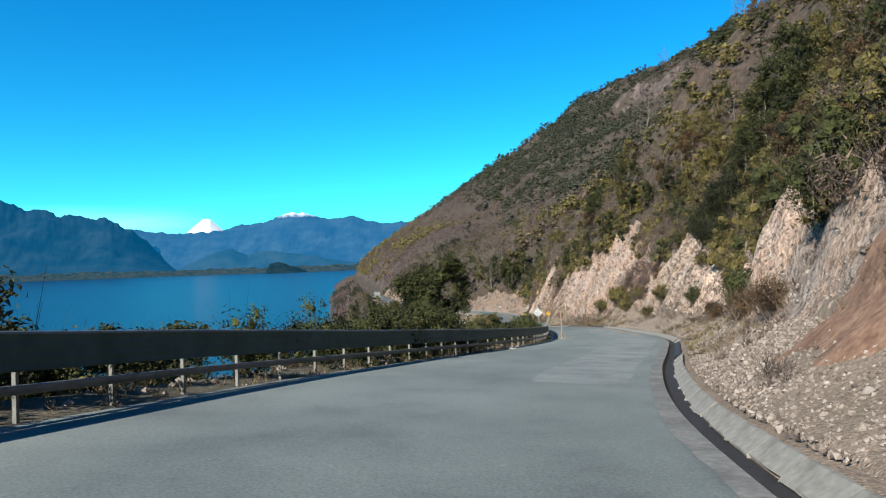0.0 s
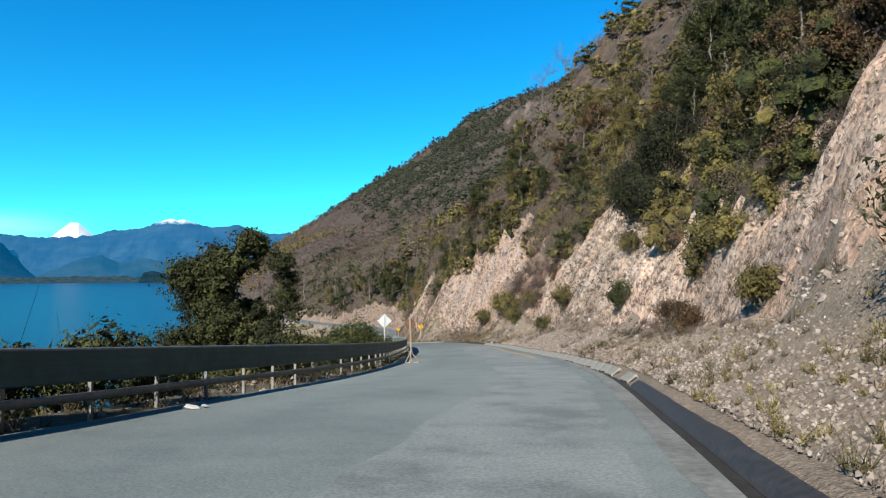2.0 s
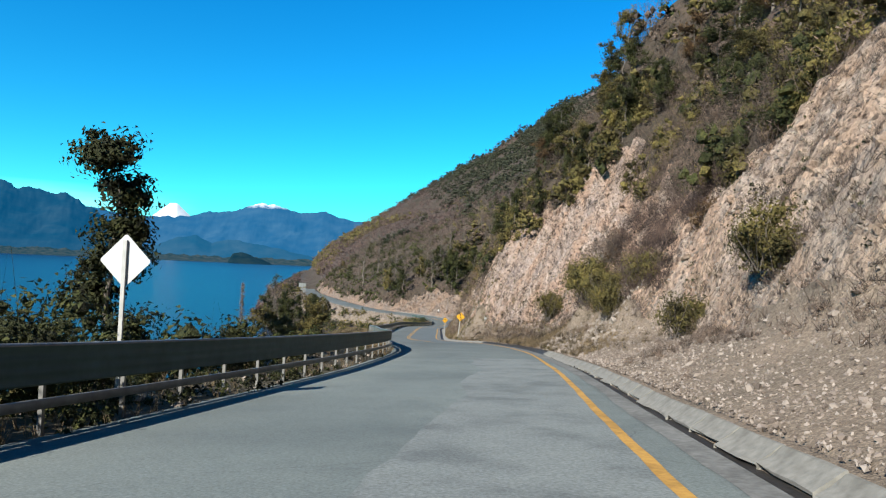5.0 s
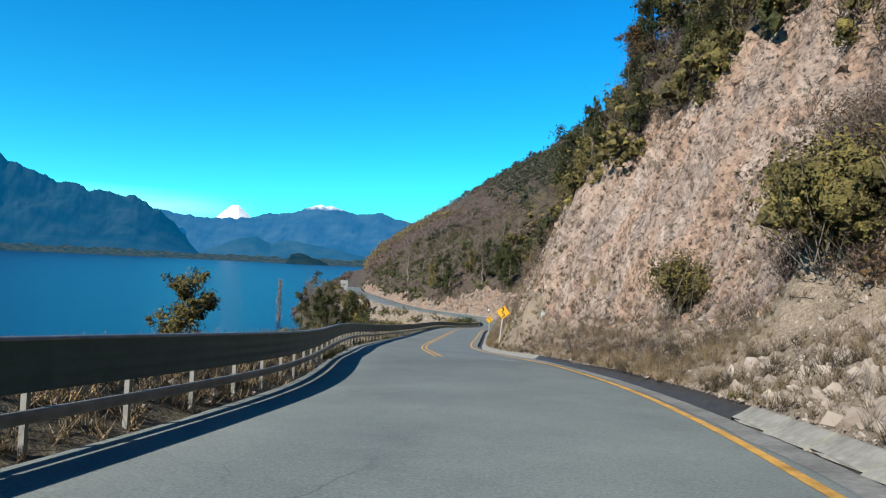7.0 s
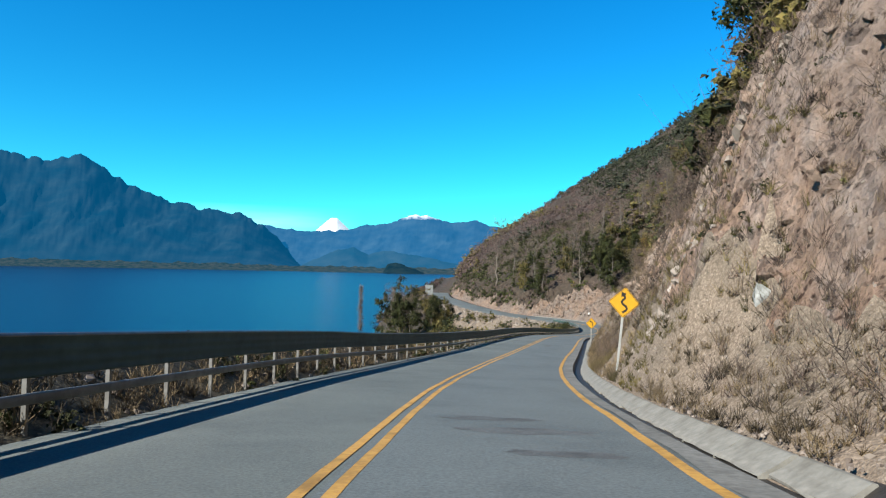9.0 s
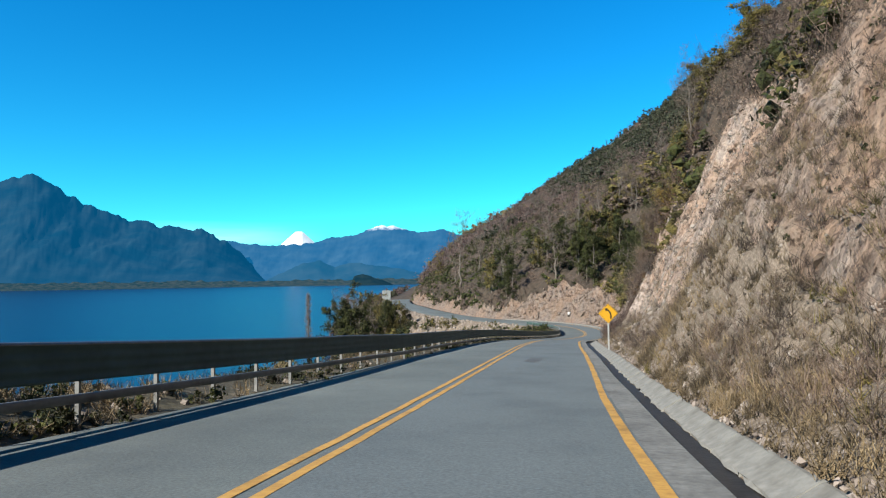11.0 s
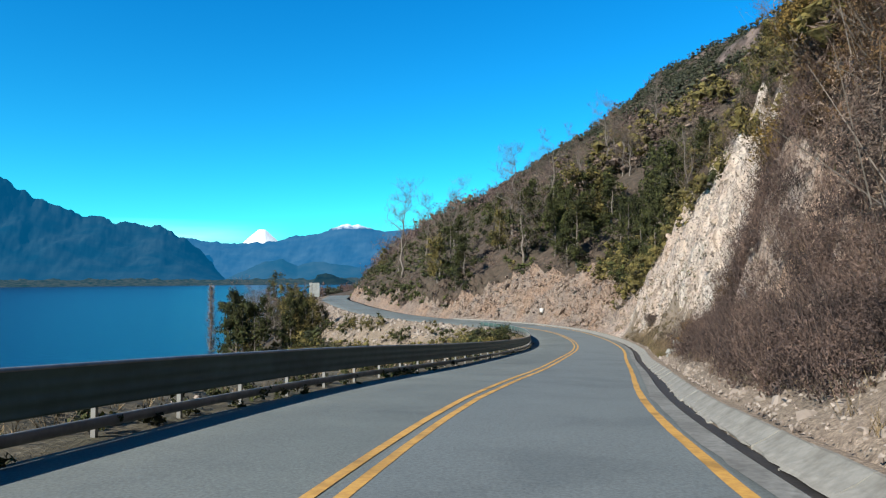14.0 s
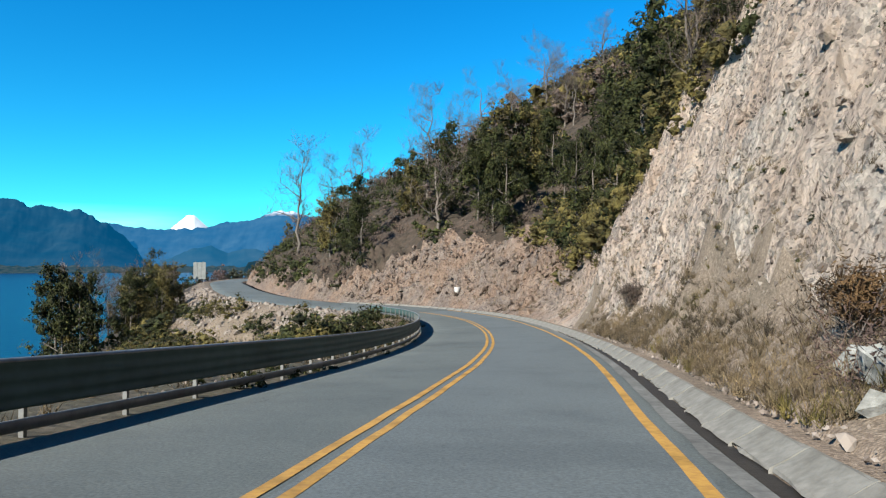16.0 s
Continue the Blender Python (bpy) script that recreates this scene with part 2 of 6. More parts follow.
def leafy(name, stops, rough=0.75):
    """Leaves: colour by grain and island, lit and shaded clumps painted by noise, with light passing through."""
    m, nt, b = material(name, rough, 0, 0.2)
    geo = nt.nodes.new("ShaderNodeNewGeometry")
    co = geo.outputs["Position"]
    grain = tex(nt, 4.5, 4, 0.7, coord=co)
    fac = nt.nodes.new("ShaderNodeMath")
    fac.operation = "MULTIPLY_ADD"
    nt.links.new(grain, fac.inputs[0])
    fac.inputs[1].default_value = 1.9
    low = nt.nodes.new("ShaderNodeMath")
    low.operation = "MULTIPLY_ADD"
    nt.links.new(geo.outputs["Random Per Island"], low.inputs[0])
    low.inputs[1].default_value, low.inputs[2].default_value = 0.4, -0.65
    nt.links.new(low.outputs[0], fac.inputs[2])
    col = ramp(nt, fac.outputs[0], stops)
    bump(nt, b, grain, 1.0, 0.35)
    big = ramp(nt, tex(nt, 0.12, 3, coord=co), [(0.3, (0.62, 0.62, 0.62)), (0.7, (1.25, 1.2, 1.1))])
    # metre-wide noise paints bright lit clumps and dark shaded gaps
    col = mix(nt, 1.0, col, ramp(nt, tex(nt, 0.8, 3, coord=co), [(0.36, (0.3, 0.31, 0.32)), (0.5, (0.95, 0.95, 0.95)), (0.64, (1.5, 1.45, 1.35))]), "MULTIPLY")
    col = paint(nt, b, mix(nt, 1.0, col, big, "MULTIPLY"))
    tr = nt.nodes.new("ShaderNodeBsdfTranslucent")
    nt.links.new(col, tr.inputs[0])
    ms = nt.nodes.new("ShaderNodeMixShader")
    ms.inputs[0].default_value = 0.12
    nt.links.new(b.outputs[0], ms.inputs[1])
    nt.links.new(tr.outputs[0], ms.inputs[2])
    nt.links.new(ms.outputs[0], nt.nodes["Material Output"].inputs[0])
    return m


def along_road(nt, stops, length=320.0):
    """A colour that changes with the way along the valley (y)."""
    sep = nt.nodes.new("ShaderNodeSeparateXYZ")
    nt.links.new(nt.nodes.new("ShaderNodeTexCoord").outputs["Object"], sep.inputs[0])
    mr = nt.nodes.new("ShaderNodeMapRange")
    mr.inputs[1].default_value, mr.inputs[2].default_value = 0, length
    nt.links.new(sep.outputs[1], mr.inputs[0])
    return ramp(nt, mr.outputs[0], stops)


def asphalt_material():
    """Worn asphalt: aggregate grain, dark repaired patches, stains and fine cracks; an older paler stretch first."""
    m, nt, b = material("asphalt", 0.85, 0, 0.3)
    co = nt.nodes.new("ShaderNodeTexCoord").outputs["Object"]
    col = ramp(nt, tex(nt, 30, 6, coord=co), [(0.3, (0.101, 0.12, 0.120)), (0.7, (0.209, 0.245, 0.245))])
    col = mix(nt, 1.0, col, ramp(nt, tex(nt, 0.13, 5, 0.65, coord=co), [(0.32, (0.74, 0.75, 0.75)), (0.62, (1.1, 1.09, 1.06))]), "MULTIPLY")
    col = mix(nt, 1.0, col, ramp(nt, tex(nt, 0.5, 5, 0.7, coord=co), [(0.33, (0.8, 0.81, 0.82)), (0.47, (0.98, 0.98, 0.98)), (0.75, (1.08, 1.08, 1.06))]), "MULTIPLY")
    col = mix(nt, 1.0, col, along_road(nt, [(0.0, (1.32, 1.34, 1.32)), (0.28, (1.28, 1.3, 1.28)), (0.37, (1.0, 1.0, 1.0)), (1.0, (0.97, 0.98, 0.98))]), "MULTIPLY")
    warp = nt.nodes.new("ShaderNodeTexNoise")
    warp.inputs["Scale"].default_value, warp.inputs["Detail"].default_value = 0.7, 5
    nt.links.new(co, warp.inputs["Vector"])
    vor = nt.nodes.new("ShaderNodeTexVoronoi")
    vor.feature, vor.inputs["Scale"].default_value = "DISTANCE_TO_EDGE", 0.22
    nt.links.new(mix(nt, 0.9, co, warp.outputs["Color"], "ADD"), vor.inputs["Vector"])
    line = ramp(nt, vor.outputs["Distance"], [(0.0, (0.62, 0.62, 0.62)), (0.004, (1, 1, 1))])
    some = ramp(nt, tex(nt, 0.09, 3, coord=co), [(0.56, (0, 0, 0)), (0.62, (1, 1, 1))])
    col = mix(nt, some, col, mix(nt, 1.0, col, line, "MULTIPLY"))
    paint(nt, b, col)
    bump(nt, b, tex(nt, 45, 4, coord=co), 0.5, 0.008)
    return m


ASPHALT = asphalt_material()
CONCRETE = speckled("concrete", [(0.3, (0.20, 0.20, 0.178)), (0.7, (0.32, 0.318, 0.285))], 7, [(0.32, (0.6, 0.58, 0.55)), (0.55, (1.05, 1.05, 1.05))], 0.9, 0.9, 0.4, 0.015)
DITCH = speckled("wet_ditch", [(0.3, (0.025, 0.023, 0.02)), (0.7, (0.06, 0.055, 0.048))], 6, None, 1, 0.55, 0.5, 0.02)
PAINT = speckled("yellow_paint", [(0.35, (0.55, 0.3, 0.07)), (0.6, (0.72, 0.42, 0.09))], 12, [(0.3, (0.55, 0.55, 0.55)), (0.55, (1, 1, 1))], 1.6, 0.7, 0.2, 0.004)
# darker than galvanised_steel: the shade on the rail's road face is in the colour
STEEL = speckled("shaded_steel", [(0.3, (0.058, 0.118, 0.112)), (0.7, (0.09, 0.168, 0.16))], 3, [(0.3, (0.75, 0.75, 0.75)), (0.7, (1.1, 1.1, 1.1))], 0.6, 0.6, 0.05, 0.002, 0.0, 0.25)
POST = speckled("galvanised_steel", [(0.3, (0.24, 0.25, 0.24)), (0.7, (0.38, 0.39, 0.38))], 5, [(0.3, (0.7, 0.7, 0.68)), (0.7, (1.05, 1.05, 1.05))], 1.2, 0.5, 0.05, 0.002, 0.3, 0.4)
WATER, nt_, b_ = material("lake_water", 0.3, 0, 0.3)
b_.inputs["Base Color"].default_value = (0.0002, 0.0104, 0.035, 1)
bump(nt_, b_, tex(nt_, 0.35, 4), 0.5, 0.3)


def rock_material(name):
    """Broken rock: fine fracture grain, shade of crevices painted as dark specks, earth tints, and a paler grey-green
    mix and brightness steps along the road.
    """
    m, nt, b = material(name, 0.95, 0, 0.15)
    co = nt.nodes.new("ShaderNodeTexCoord").outputs["Object"]
    st = nt.nodes.new("ShaderNodeMapping")
    st.inputs["Scale"].default_value = (1, 1, 0.45)
    nt.links.new(co, st.inputs[0])
    streak = st.outputs[0]
    fine = ramp(nt, tex(nt, 1.7, 12, 0.76, coord=co), [(0.29, (0.11, 0.08, 0.064)), (0.40, (0.36, 0.285, 0.235)), (0.55, (0.52, 0.435, 0.365)), (0.75, (0.68, 0.60, 0.52))])
    tint = ramp(nt, tex(nt, 0.25, 6, 0.65, coord=streak), [(0.30, (0.66, 0.62, 0.62)), (0.46, (1, 0.94, 0.9)), (0.58, (1.12, 0.93, 0.80)), (0.70, (1.08, 1.04, 0.98))])
    col = mix(nt, 1.0, fine, tint, "MULTIPLY")
    pale = ramp(nt, tex(nt, 0.35, 8, 0.7, coord=streak), [(0.3, (0.37, 0.305, 0.25)), (0.5, (0.56, 0.485, 0.41)), (0.7, (0.54, 0.525, 0.465))])
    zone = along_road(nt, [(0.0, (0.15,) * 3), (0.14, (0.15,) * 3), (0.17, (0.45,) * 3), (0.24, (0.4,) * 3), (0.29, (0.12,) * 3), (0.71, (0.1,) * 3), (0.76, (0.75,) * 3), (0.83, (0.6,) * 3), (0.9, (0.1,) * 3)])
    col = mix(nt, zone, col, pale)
    # brightness and tint set stretch by stretch along y
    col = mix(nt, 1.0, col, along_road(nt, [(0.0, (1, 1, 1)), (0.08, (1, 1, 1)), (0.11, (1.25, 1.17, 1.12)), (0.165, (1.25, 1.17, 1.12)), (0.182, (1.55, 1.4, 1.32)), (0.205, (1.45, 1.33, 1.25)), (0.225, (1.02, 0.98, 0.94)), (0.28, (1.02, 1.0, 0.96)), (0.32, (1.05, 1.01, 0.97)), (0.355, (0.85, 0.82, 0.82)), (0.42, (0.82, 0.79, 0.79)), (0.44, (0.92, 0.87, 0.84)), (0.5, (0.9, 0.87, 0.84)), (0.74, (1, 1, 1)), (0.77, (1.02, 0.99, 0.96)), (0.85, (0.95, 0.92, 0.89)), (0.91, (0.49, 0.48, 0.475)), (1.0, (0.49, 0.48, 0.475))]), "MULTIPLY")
    for scale, lo, hi in ((2.3, 0.94, 1.06), (7.5, 0.84, 1.14)):
        warp = nt.nodes.new("ShaderNodeTexNoise")
        warp.inputs["Scale"].default_value, warp.inputs["Detail"].default_value = scale * 0.8, 4
        nt.links.new(co, warp.inputs["Vector"])
        vor = nt.nodes.new("ShaderNodeTexVoronoi")
        vor.inputs["Scale"].default_value = scale
        nt.links.new(mix(nt, 0.35 / scale * 2, co, warp.outputs["Color"], "ADD"), vor.inputs["Vector"])
        chip = nt.nodes.new("ShaderNodeSeparateColor")
        nt.links.new(vor.outputs["Color"], chip.inputs[0])
        col = mix(nt, 1.0, col, ramp(nt, chip.outputs[0], [(0.0, (lo * 0.6,) * 3), (0.12, (lo * 1.2,) * 3), (1.0, (hi, hi * 0.99, hi * 0.97))]), "MULTIPLY")
    film = ramp(nt, tex(nt, 0.5, 9, 0.72, coord=streak), [(0.40, (1, 1, 1)), (0.52, (0.84, 0.79, 0.75)), (0.62, (0.74, 0.68, 0.62))])
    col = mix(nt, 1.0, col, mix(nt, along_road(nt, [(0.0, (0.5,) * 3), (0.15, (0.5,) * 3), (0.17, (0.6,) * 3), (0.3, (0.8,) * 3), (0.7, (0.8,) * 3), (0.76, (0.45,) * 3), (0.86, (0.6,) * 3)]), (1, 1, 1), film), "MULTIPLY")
    # dark noise specks put the shade of small pits into the colour
    pit_shade = ramp(nt, tex(nt, 4.2, 3, 0.55, coord=co), [(0.31, (0.24, 0.21, 0.2)), (0.42, (1, 1, 1))])
    col = mix(nt, 1.0, col, pit_shade, "MULTIPLY")
    col = mix(nt, 1.0, col, (1.27, 1.36, 1.46), "MULTIPLY")
    paint(nt, b, col)
    blocks = mix(nt, 0.4, tex(nt, 1.1, 14, 0.78, coord=co), tex(nt, 2.6, kind="voronoi", coord=mix(nt, 0.3, co, warp.outputs["Color"], "ADD")))
    bump(nt, b, blocks, 1.0, 0.8)
    return m


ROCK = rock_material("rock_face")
CLIFF = speckled("far_cliff", [(0.3, (0.06, 0.048, 0.042)), (0.5, (0.14, 0.105, 0.092)), (0.7, (0.24, 0.19, 0.165))], 0.12, [(0.3, (0.6, 0.6, 0.6)), (0.7, (1.1, 1.1, 1.1))], 0.03, 0.95, 0.8, 1.0)
SOIL = speckled("hill_soil", [(0.3, (0.032, 0.028, 0.02)), (0.5, (0.07, 0.056, 0.044)), (0.75, (0.125, 0.096, 0.08))], 0.9, [(0.3, (0.62, 0.7, 0.55)), (0.7, (1.2, 1.05, 1.03))], 0.03, 0.95, 0.8, 0.3)


def rubble_material(name):
    """Stony ground: pebbles of many shades set in earth, with tinted patches."""
    m, nt, b = material(name, 0.95, 0, 0.2)
    co = nt.nodes.new("ShaderNodeTexCoord").outputs["Object"]
    col = ramp(nt, tex(nt, 11, 8, 0.7, coord=co), [(0.3, (0.17, 0.138, 0.11)), (0.5, (0.26, 0.22, 0.182)), (0.75, (0.36, 0.315, 0.268))])
    for scale in (19.0, 34.0):
        vor = nt.nodes.new("ShaderNodeTexVoronoi")
        vor.inputs["Scale"].default_value = scale
        nt.links.new(co, vor.inputs["Vector"])
        shade = nt.nodes.new("ShaderNodeSeparateColor")
        nt.links.new(vor.outputs["Color"], shade.inputs[0])
        col = mix(nt, 1.0, col, ramp(nt, shade.outputs[0], [(0.0, (0.76, 0.75, 0.74)), (0.35, (0.94, 0.93, 0.91)), (0.7, (1.08, 1.07, 1.05)), (1.0, (1.28, 1.27, 1.25))]), "MULTIPLY")
    col = mix(nt, 1.0, col, ramp(nt, tex(nt, 0.35, 5, coord=co), [(0.3, (0.72, 0.72, 0.68)), (0.7, (1.12, 1.07, 1.02))]), "MULTIPLY")
    paint(nt, b, col)
    bump(nt, b, mix(nt, 0.6, tex(nt, 14, 8, 0.7, coord=co), tex(nt, 24, kind="voronoi", coord=co)), 0.9, 0.03)
    return m


VERGE = rubble_material("gravel_verge")
EARTH = speckled("verge_earth", [(0.3, (0.055, 0.05, 0.034)), (0.5, (0.125, 0.11, 0.08)), (0.75, (0.23, 0.205, 0.16))], 6, [(0.3, (0.6, 0.65, 0.5)), (0.7, (1.1, 1.05, 1.0))], 0.5, 0.95, 0.8, 0.06)

# ---- mesh helpers ----


def mesh(name, verts, faces, mats=(), index=None, smooth=True):
    me = bpy.data.meshes.new(name)
    verts, faces = np.asarray(verts, np.float32), np.asarray(faces, np.int32)
    me.vertices.add(len(verts))
    me.vertices.foreach_set("co", verts.ravel())
    k = faces.shape[1]
    me.loops.add(faces.size)
    me.loops.foreach_set("vertex_index", faces.ravel())
    me.polygons.add(len(faces))
    me.polygons.foreach_set("loop_start", np.arange(0, faces.size, k, dtype=np.int32))
    me.polygons.foreach_set("use_smooth", np.full(len(faces), smooth))
    for m in mats if isinstance(mats, (list, tuple)) else [mats]:
        me.materials.append(m)
    if index is not None:
        me.polygons.foreach_set("material_index", np.asarray(index, np.int32))
    me.update()
    me.validate()
    return me


def thing(name, me, label="", category="", kind="", group="", parent=None):
    ob = new(name, me)
    tagged(ob, label, category, group, kind)
    ob.parent = parent
    return ob


def part(name, bm, mat, parent, label=""):
    me = bpy.data.meshes.new(name)
    bm.to_mesh(me)
    bm.free()
    me.materials.append(mat)
    ob = new(name, me)
    ob.parent = parent
    if label:
        ob["label"] = label
    return ob


def sheet_faces(n, m):
    a = (np.arange(n - 1)[:, None] * m + np.arange(m - 1)[None, :]).ravel()
    return np.stack([a, a + m, a + m + 1, a + 1], 1)


def s_at(y):
    """Index on the road's line of the point whose y is nearest."""
    return int(np.argmin(np.abs(LINE[:, 1] - y)))


def ribbon(i0, i1, profile, step=2):
    """Verts and faces of a strip along the road: profile(i) gives an array of (d, dz)."""
    ids = np.arange(i0, i1, step)
    rows = []
    for i in ids:
        p = np.asarray(profile(i), float)
        x, y = at_s(i, p[:, 0])
        z = LINE[i, 2] - np.clip(p[:, 0], -8, 6) * LINE[i, 3] + p[:, 1]
        rows.append(np.stack([x, y, z], 1))
    m = len(rows[0])
    return np.concatenate(rows), sheet_faces(len(ids), m)[:, ::-1]

# ---- ground ----
I_END = s_at(470)


def near_ground(d_levels, i0, i1, step, name, mats, label, index_fn):
    ids = np.arange(i0, i1, step)
    I, D = np.meshgrid(ids, d_levels, indexing="ij")
    x, y = at_s(I, D)
    z = ground(I.ravel(), D.ravel(), x.ravel(), y.ravel())
    v = np.stack([x.ravel(), y.ravel(), z], 1)
    f = sheet_faces(len(ids), len(d_levels))[:, ::-1]
    c = v[f].mean(1)
    e1, e2 = v[f[:, 1]] - v[f[:, 0]], v[f[:, 3]] - v[f[:, 0]]
    nrm = np.cross(e1, e2)
    steep = 1 - np.abs(nrm[:, 2]) / (np.linalg.norm(nrm, axis=1) + 1e-9)
    dd = np.broadcast_to(D[:-1, :-1], (len(ids) - 1, len(d_levels) - 1)).ravel()
    return thing(name, mesh(name, v, f, mats, index_fn(c, steep, dd)), label, "ground", "structure")



VEG_Y, VEG_H = [-45, 0, 12, 21, 27, 32, 38, 44, 47, 50, 57, 64, 71, 77, 82, 85, 88, 93, 99, 108, 113, 121, 133, 142, 155, 172, 180, 195, 203, 207, 212, 223, 235, 248, 258, 264, 269, 275, 285, 291, 306, 314, 321, 340], [3, 3, 3.2, 3.5, 5, 8.5, 10.5, 11, 10, 6.2, 5.4, 7, 9, 10.5, 14.5, 16, 14, 11.5, 9, 9.5, 12, 14, 11, 7, 5.5, 6, 11.5, 13.5, 12.5, 9, 12, 13.5, 11.5, 13, 15, 14, 9, 3, 3, 6, 6, 5, 1.5, 1.2]


def veg_edge(i):
    """Lateral distance at which the growth above the bare cut begins."""
    td, th, ft = (np.interp(LINE[i, 1], KY, v) for v in (TOE_D, TOE_H, FACE_T))
    return td + np.maximum(np.interp(LINE[i, 1], VEG_Y, VEG_H) - th, 0) / ft + 2.2 * fbm(LINE[i, 1] / 6.0, 0 * td, 0, 3, 77)


def bank_index(c, steep, d):
    ii, _ = nearest(c[:, 0], c[:, 1])
    td, th, ft, fh = (np.interp(LINE[ii, 1], KY, v) for v in (TOE_D, TOE_H, FACE_T, FACE_H))
    top = td + fh / ft + 2.0 + 0.6 * fbm(c[:, 0] / 5, c[:, 1] / 5, 0, 3, 40)
    top = np.minimum(top, veg_edge(ii) + 1.2)
    return np.where((d < td - 0.1 + 0.6 * fbm(c[:, 0] / 2.6, c[:, 1] / 2.6, c[:, 2] / 2.6, 3, 41)) & (LINE[ii, 1] < 268), 2, np.where(d < top, 0, 1))


lv = np.concatenate([np.arange(4.95, 30, 0.33), np.arange(30, 75, 1.5)])
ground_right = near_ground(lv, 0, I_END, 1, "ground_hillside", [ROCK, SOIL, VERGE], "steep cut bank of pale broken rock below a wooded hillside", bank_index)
lv = np.concatenate([np.arange(-60, -14, 2.0), np.arange(-14, -2.9, 0.3)])


def lakeside_index(c, steep, d):
    """Earth by the road, soil below it, bare stony ground inside the far bend."""
    return np.where((c[:, 1] > 268 + 3 * fbm(c[:, 0] / 4, c[:, 1] / 4, 0, 2, 42)) & (d > -15), 2, np.where(d > -9, 0, 1))


ground_left = near_ground(lv, 0, I_END, 2, "ground_lakeside", [EARTH, SOIL, VERGE], "gravel verge and slope falling from the road to the lake",
                          lakeside_index)

# a slide of raw orange earth on the first bank
SLIDE = speckled("raw_earth", [(0.3, (0.17, 0.095, 0.06)), (0.5, (0.27, 0.165, 0.11)), (0.75, (0.40, 0.28, 0.20))], 5, [(0.3, (0.65, 0.6, 0.55)), (0.6, (1.1, 1.05, 1.0))], 0.8, 0.95, 0.8, 0.05)
ids, lev = np.arange(s_at(9), s_at(19), 1), np.arange(6.4, 12.5, 0.25)
I, D = np.meshgrid(ids, lev, indexing="ij")
x, y = at_s(I, D)
u = (I - ids[0]) / (len(ids) - 1) * 2 - 1 + 0.10 * (D - 9.4)
rim = 1 - (u ** 2 + ((D - 9.4) / 3.0) ** 2) + 0.5 * fbm(x / 1.2, y / 1.2, 0, 3, 45)
z = ground(I.ravel(), D.ravel(), x.ravel(), y.ravel()) + np.clip(rim.ravel(), -1, 0.45) * 0.35
thing("ground_slide", mesh("slide", np.stack([x.ravel(), y.ravel(), z], 1), sheet_faces(len(ids), len(lev))[:, ::-1], SLIDE), "slide of raw orange earth on the bank", "ground", "structure")

# far ground: one sheet under the road band, up the hill and down below the lake
gx = np.concatenate([np.arange(-330, 150, 8.0), np.arange(150, 1101, 14.0)])
gy = np.concatenate([np.arange(-160, 620, 8.0), np.arange(620, 1800, 14.0)])
X, Y = np.meshgrid(gx, gy, indexing="ij")
ii, dd = nearest(X, Y)
Z = ground(ii, dd, X.ravel(), Y.ravel())
inside = (LINE[ii, 1] < 468) & (LINE[ii, 1] > -40)
Z = Z - np.where(inside, 9 * np.clip((72 - np.abs(dd)) / 14, 0, 1) * (dd > 0) + 9 * np.clip((56 - np.abs(dd)) / 10, 0, 1) * (dd <= 0), 0)
Z = np.minimum(Z, 520 + 60 * fbm(X.ravel() / 260, Y.ravel() / 260, 0, 3, 50))
Z = np.maximum(Z, LAKE - 12)
gv, gf = np.stack([X.ravel(), Y.ravel(), Z], 1), sheet_faces(len(gx), len(gy))
gn = np.cross(gv[gf[:, 1]] - gv[gf[:, 0]], gv[gf[:, 3]] - gv[gf[:, 0]])
cliff = (np.abs(gn[:, 2]) / np.linalg.norm(gn, axis=1) < 0.66) & (gv[gf[:, 0], 1] > 500)
thing("ground", mesh("ground", gv, gf, [SOIL, CLIFF], cliff), "wooded mountainside rising from the lake shore", "hillside", "structure")

# lake
a = np.linspace(radians(-40), radians(175), 90)
r = np.concatenate([[10], np.geomspace(60, 4480, 40)])
A, Rr = np.meshgrid(a, r, indexing="ij")
v = np.stack([-np.sin(A) * Rr, np.cos(A) * Rr, np.full(A.shape, LAKE)], -1).reshape(-1, 3)
thing("water", mesh("water", v, sheet_faces(len(a), len(r))[:, ::-1], WATER), "deep blue lake with fine ripples", "lake", "structure")

# ---- road ----
road_h = lambda d: float(np.interp(d, [-5, -2.2, 0, 1.8, 3.6, 5], [0.0, 0.02, 0.03, 0.02, 0.0, 0.0]))
edge_d = lambda i: float(np.interp(LINE[i, 1], [60, 67, 92, 97, 111, 116, 124, 130, 140, 163, 170, 188, 213, 225, 238, 300], [3.1, 3.11, 3.3, 3.4, 3.88, 3.95, 3.6, 3.75, 3.7, 3.58, 3.65, 3.55, 3.5, 3.4, 3.38, 3.4]))
centre_d = lambda i: float(np.interp(LINE[i, 1], [121, 150, 165, 189, 213, 236, 300], [0.0, -0.06, -0.13, -0.13, -0.03, -0.1, -0.05]))
drain_d = lambda i: float(np.interp(LINE[i, 1], [0, 50, 96, 110, 118, 126, 150, 165, 178, 190, 213, 236, 260], [0.0, 0.0, 0.03, 0.3, 0.34, 0.08, 0.15, 0.2, 0.08, -0.02, -0.02, -0.16, -0.1]))
lw_at = lambda i: np.interp(LINE[i, 1], LEFT_Y, LEFT_W)


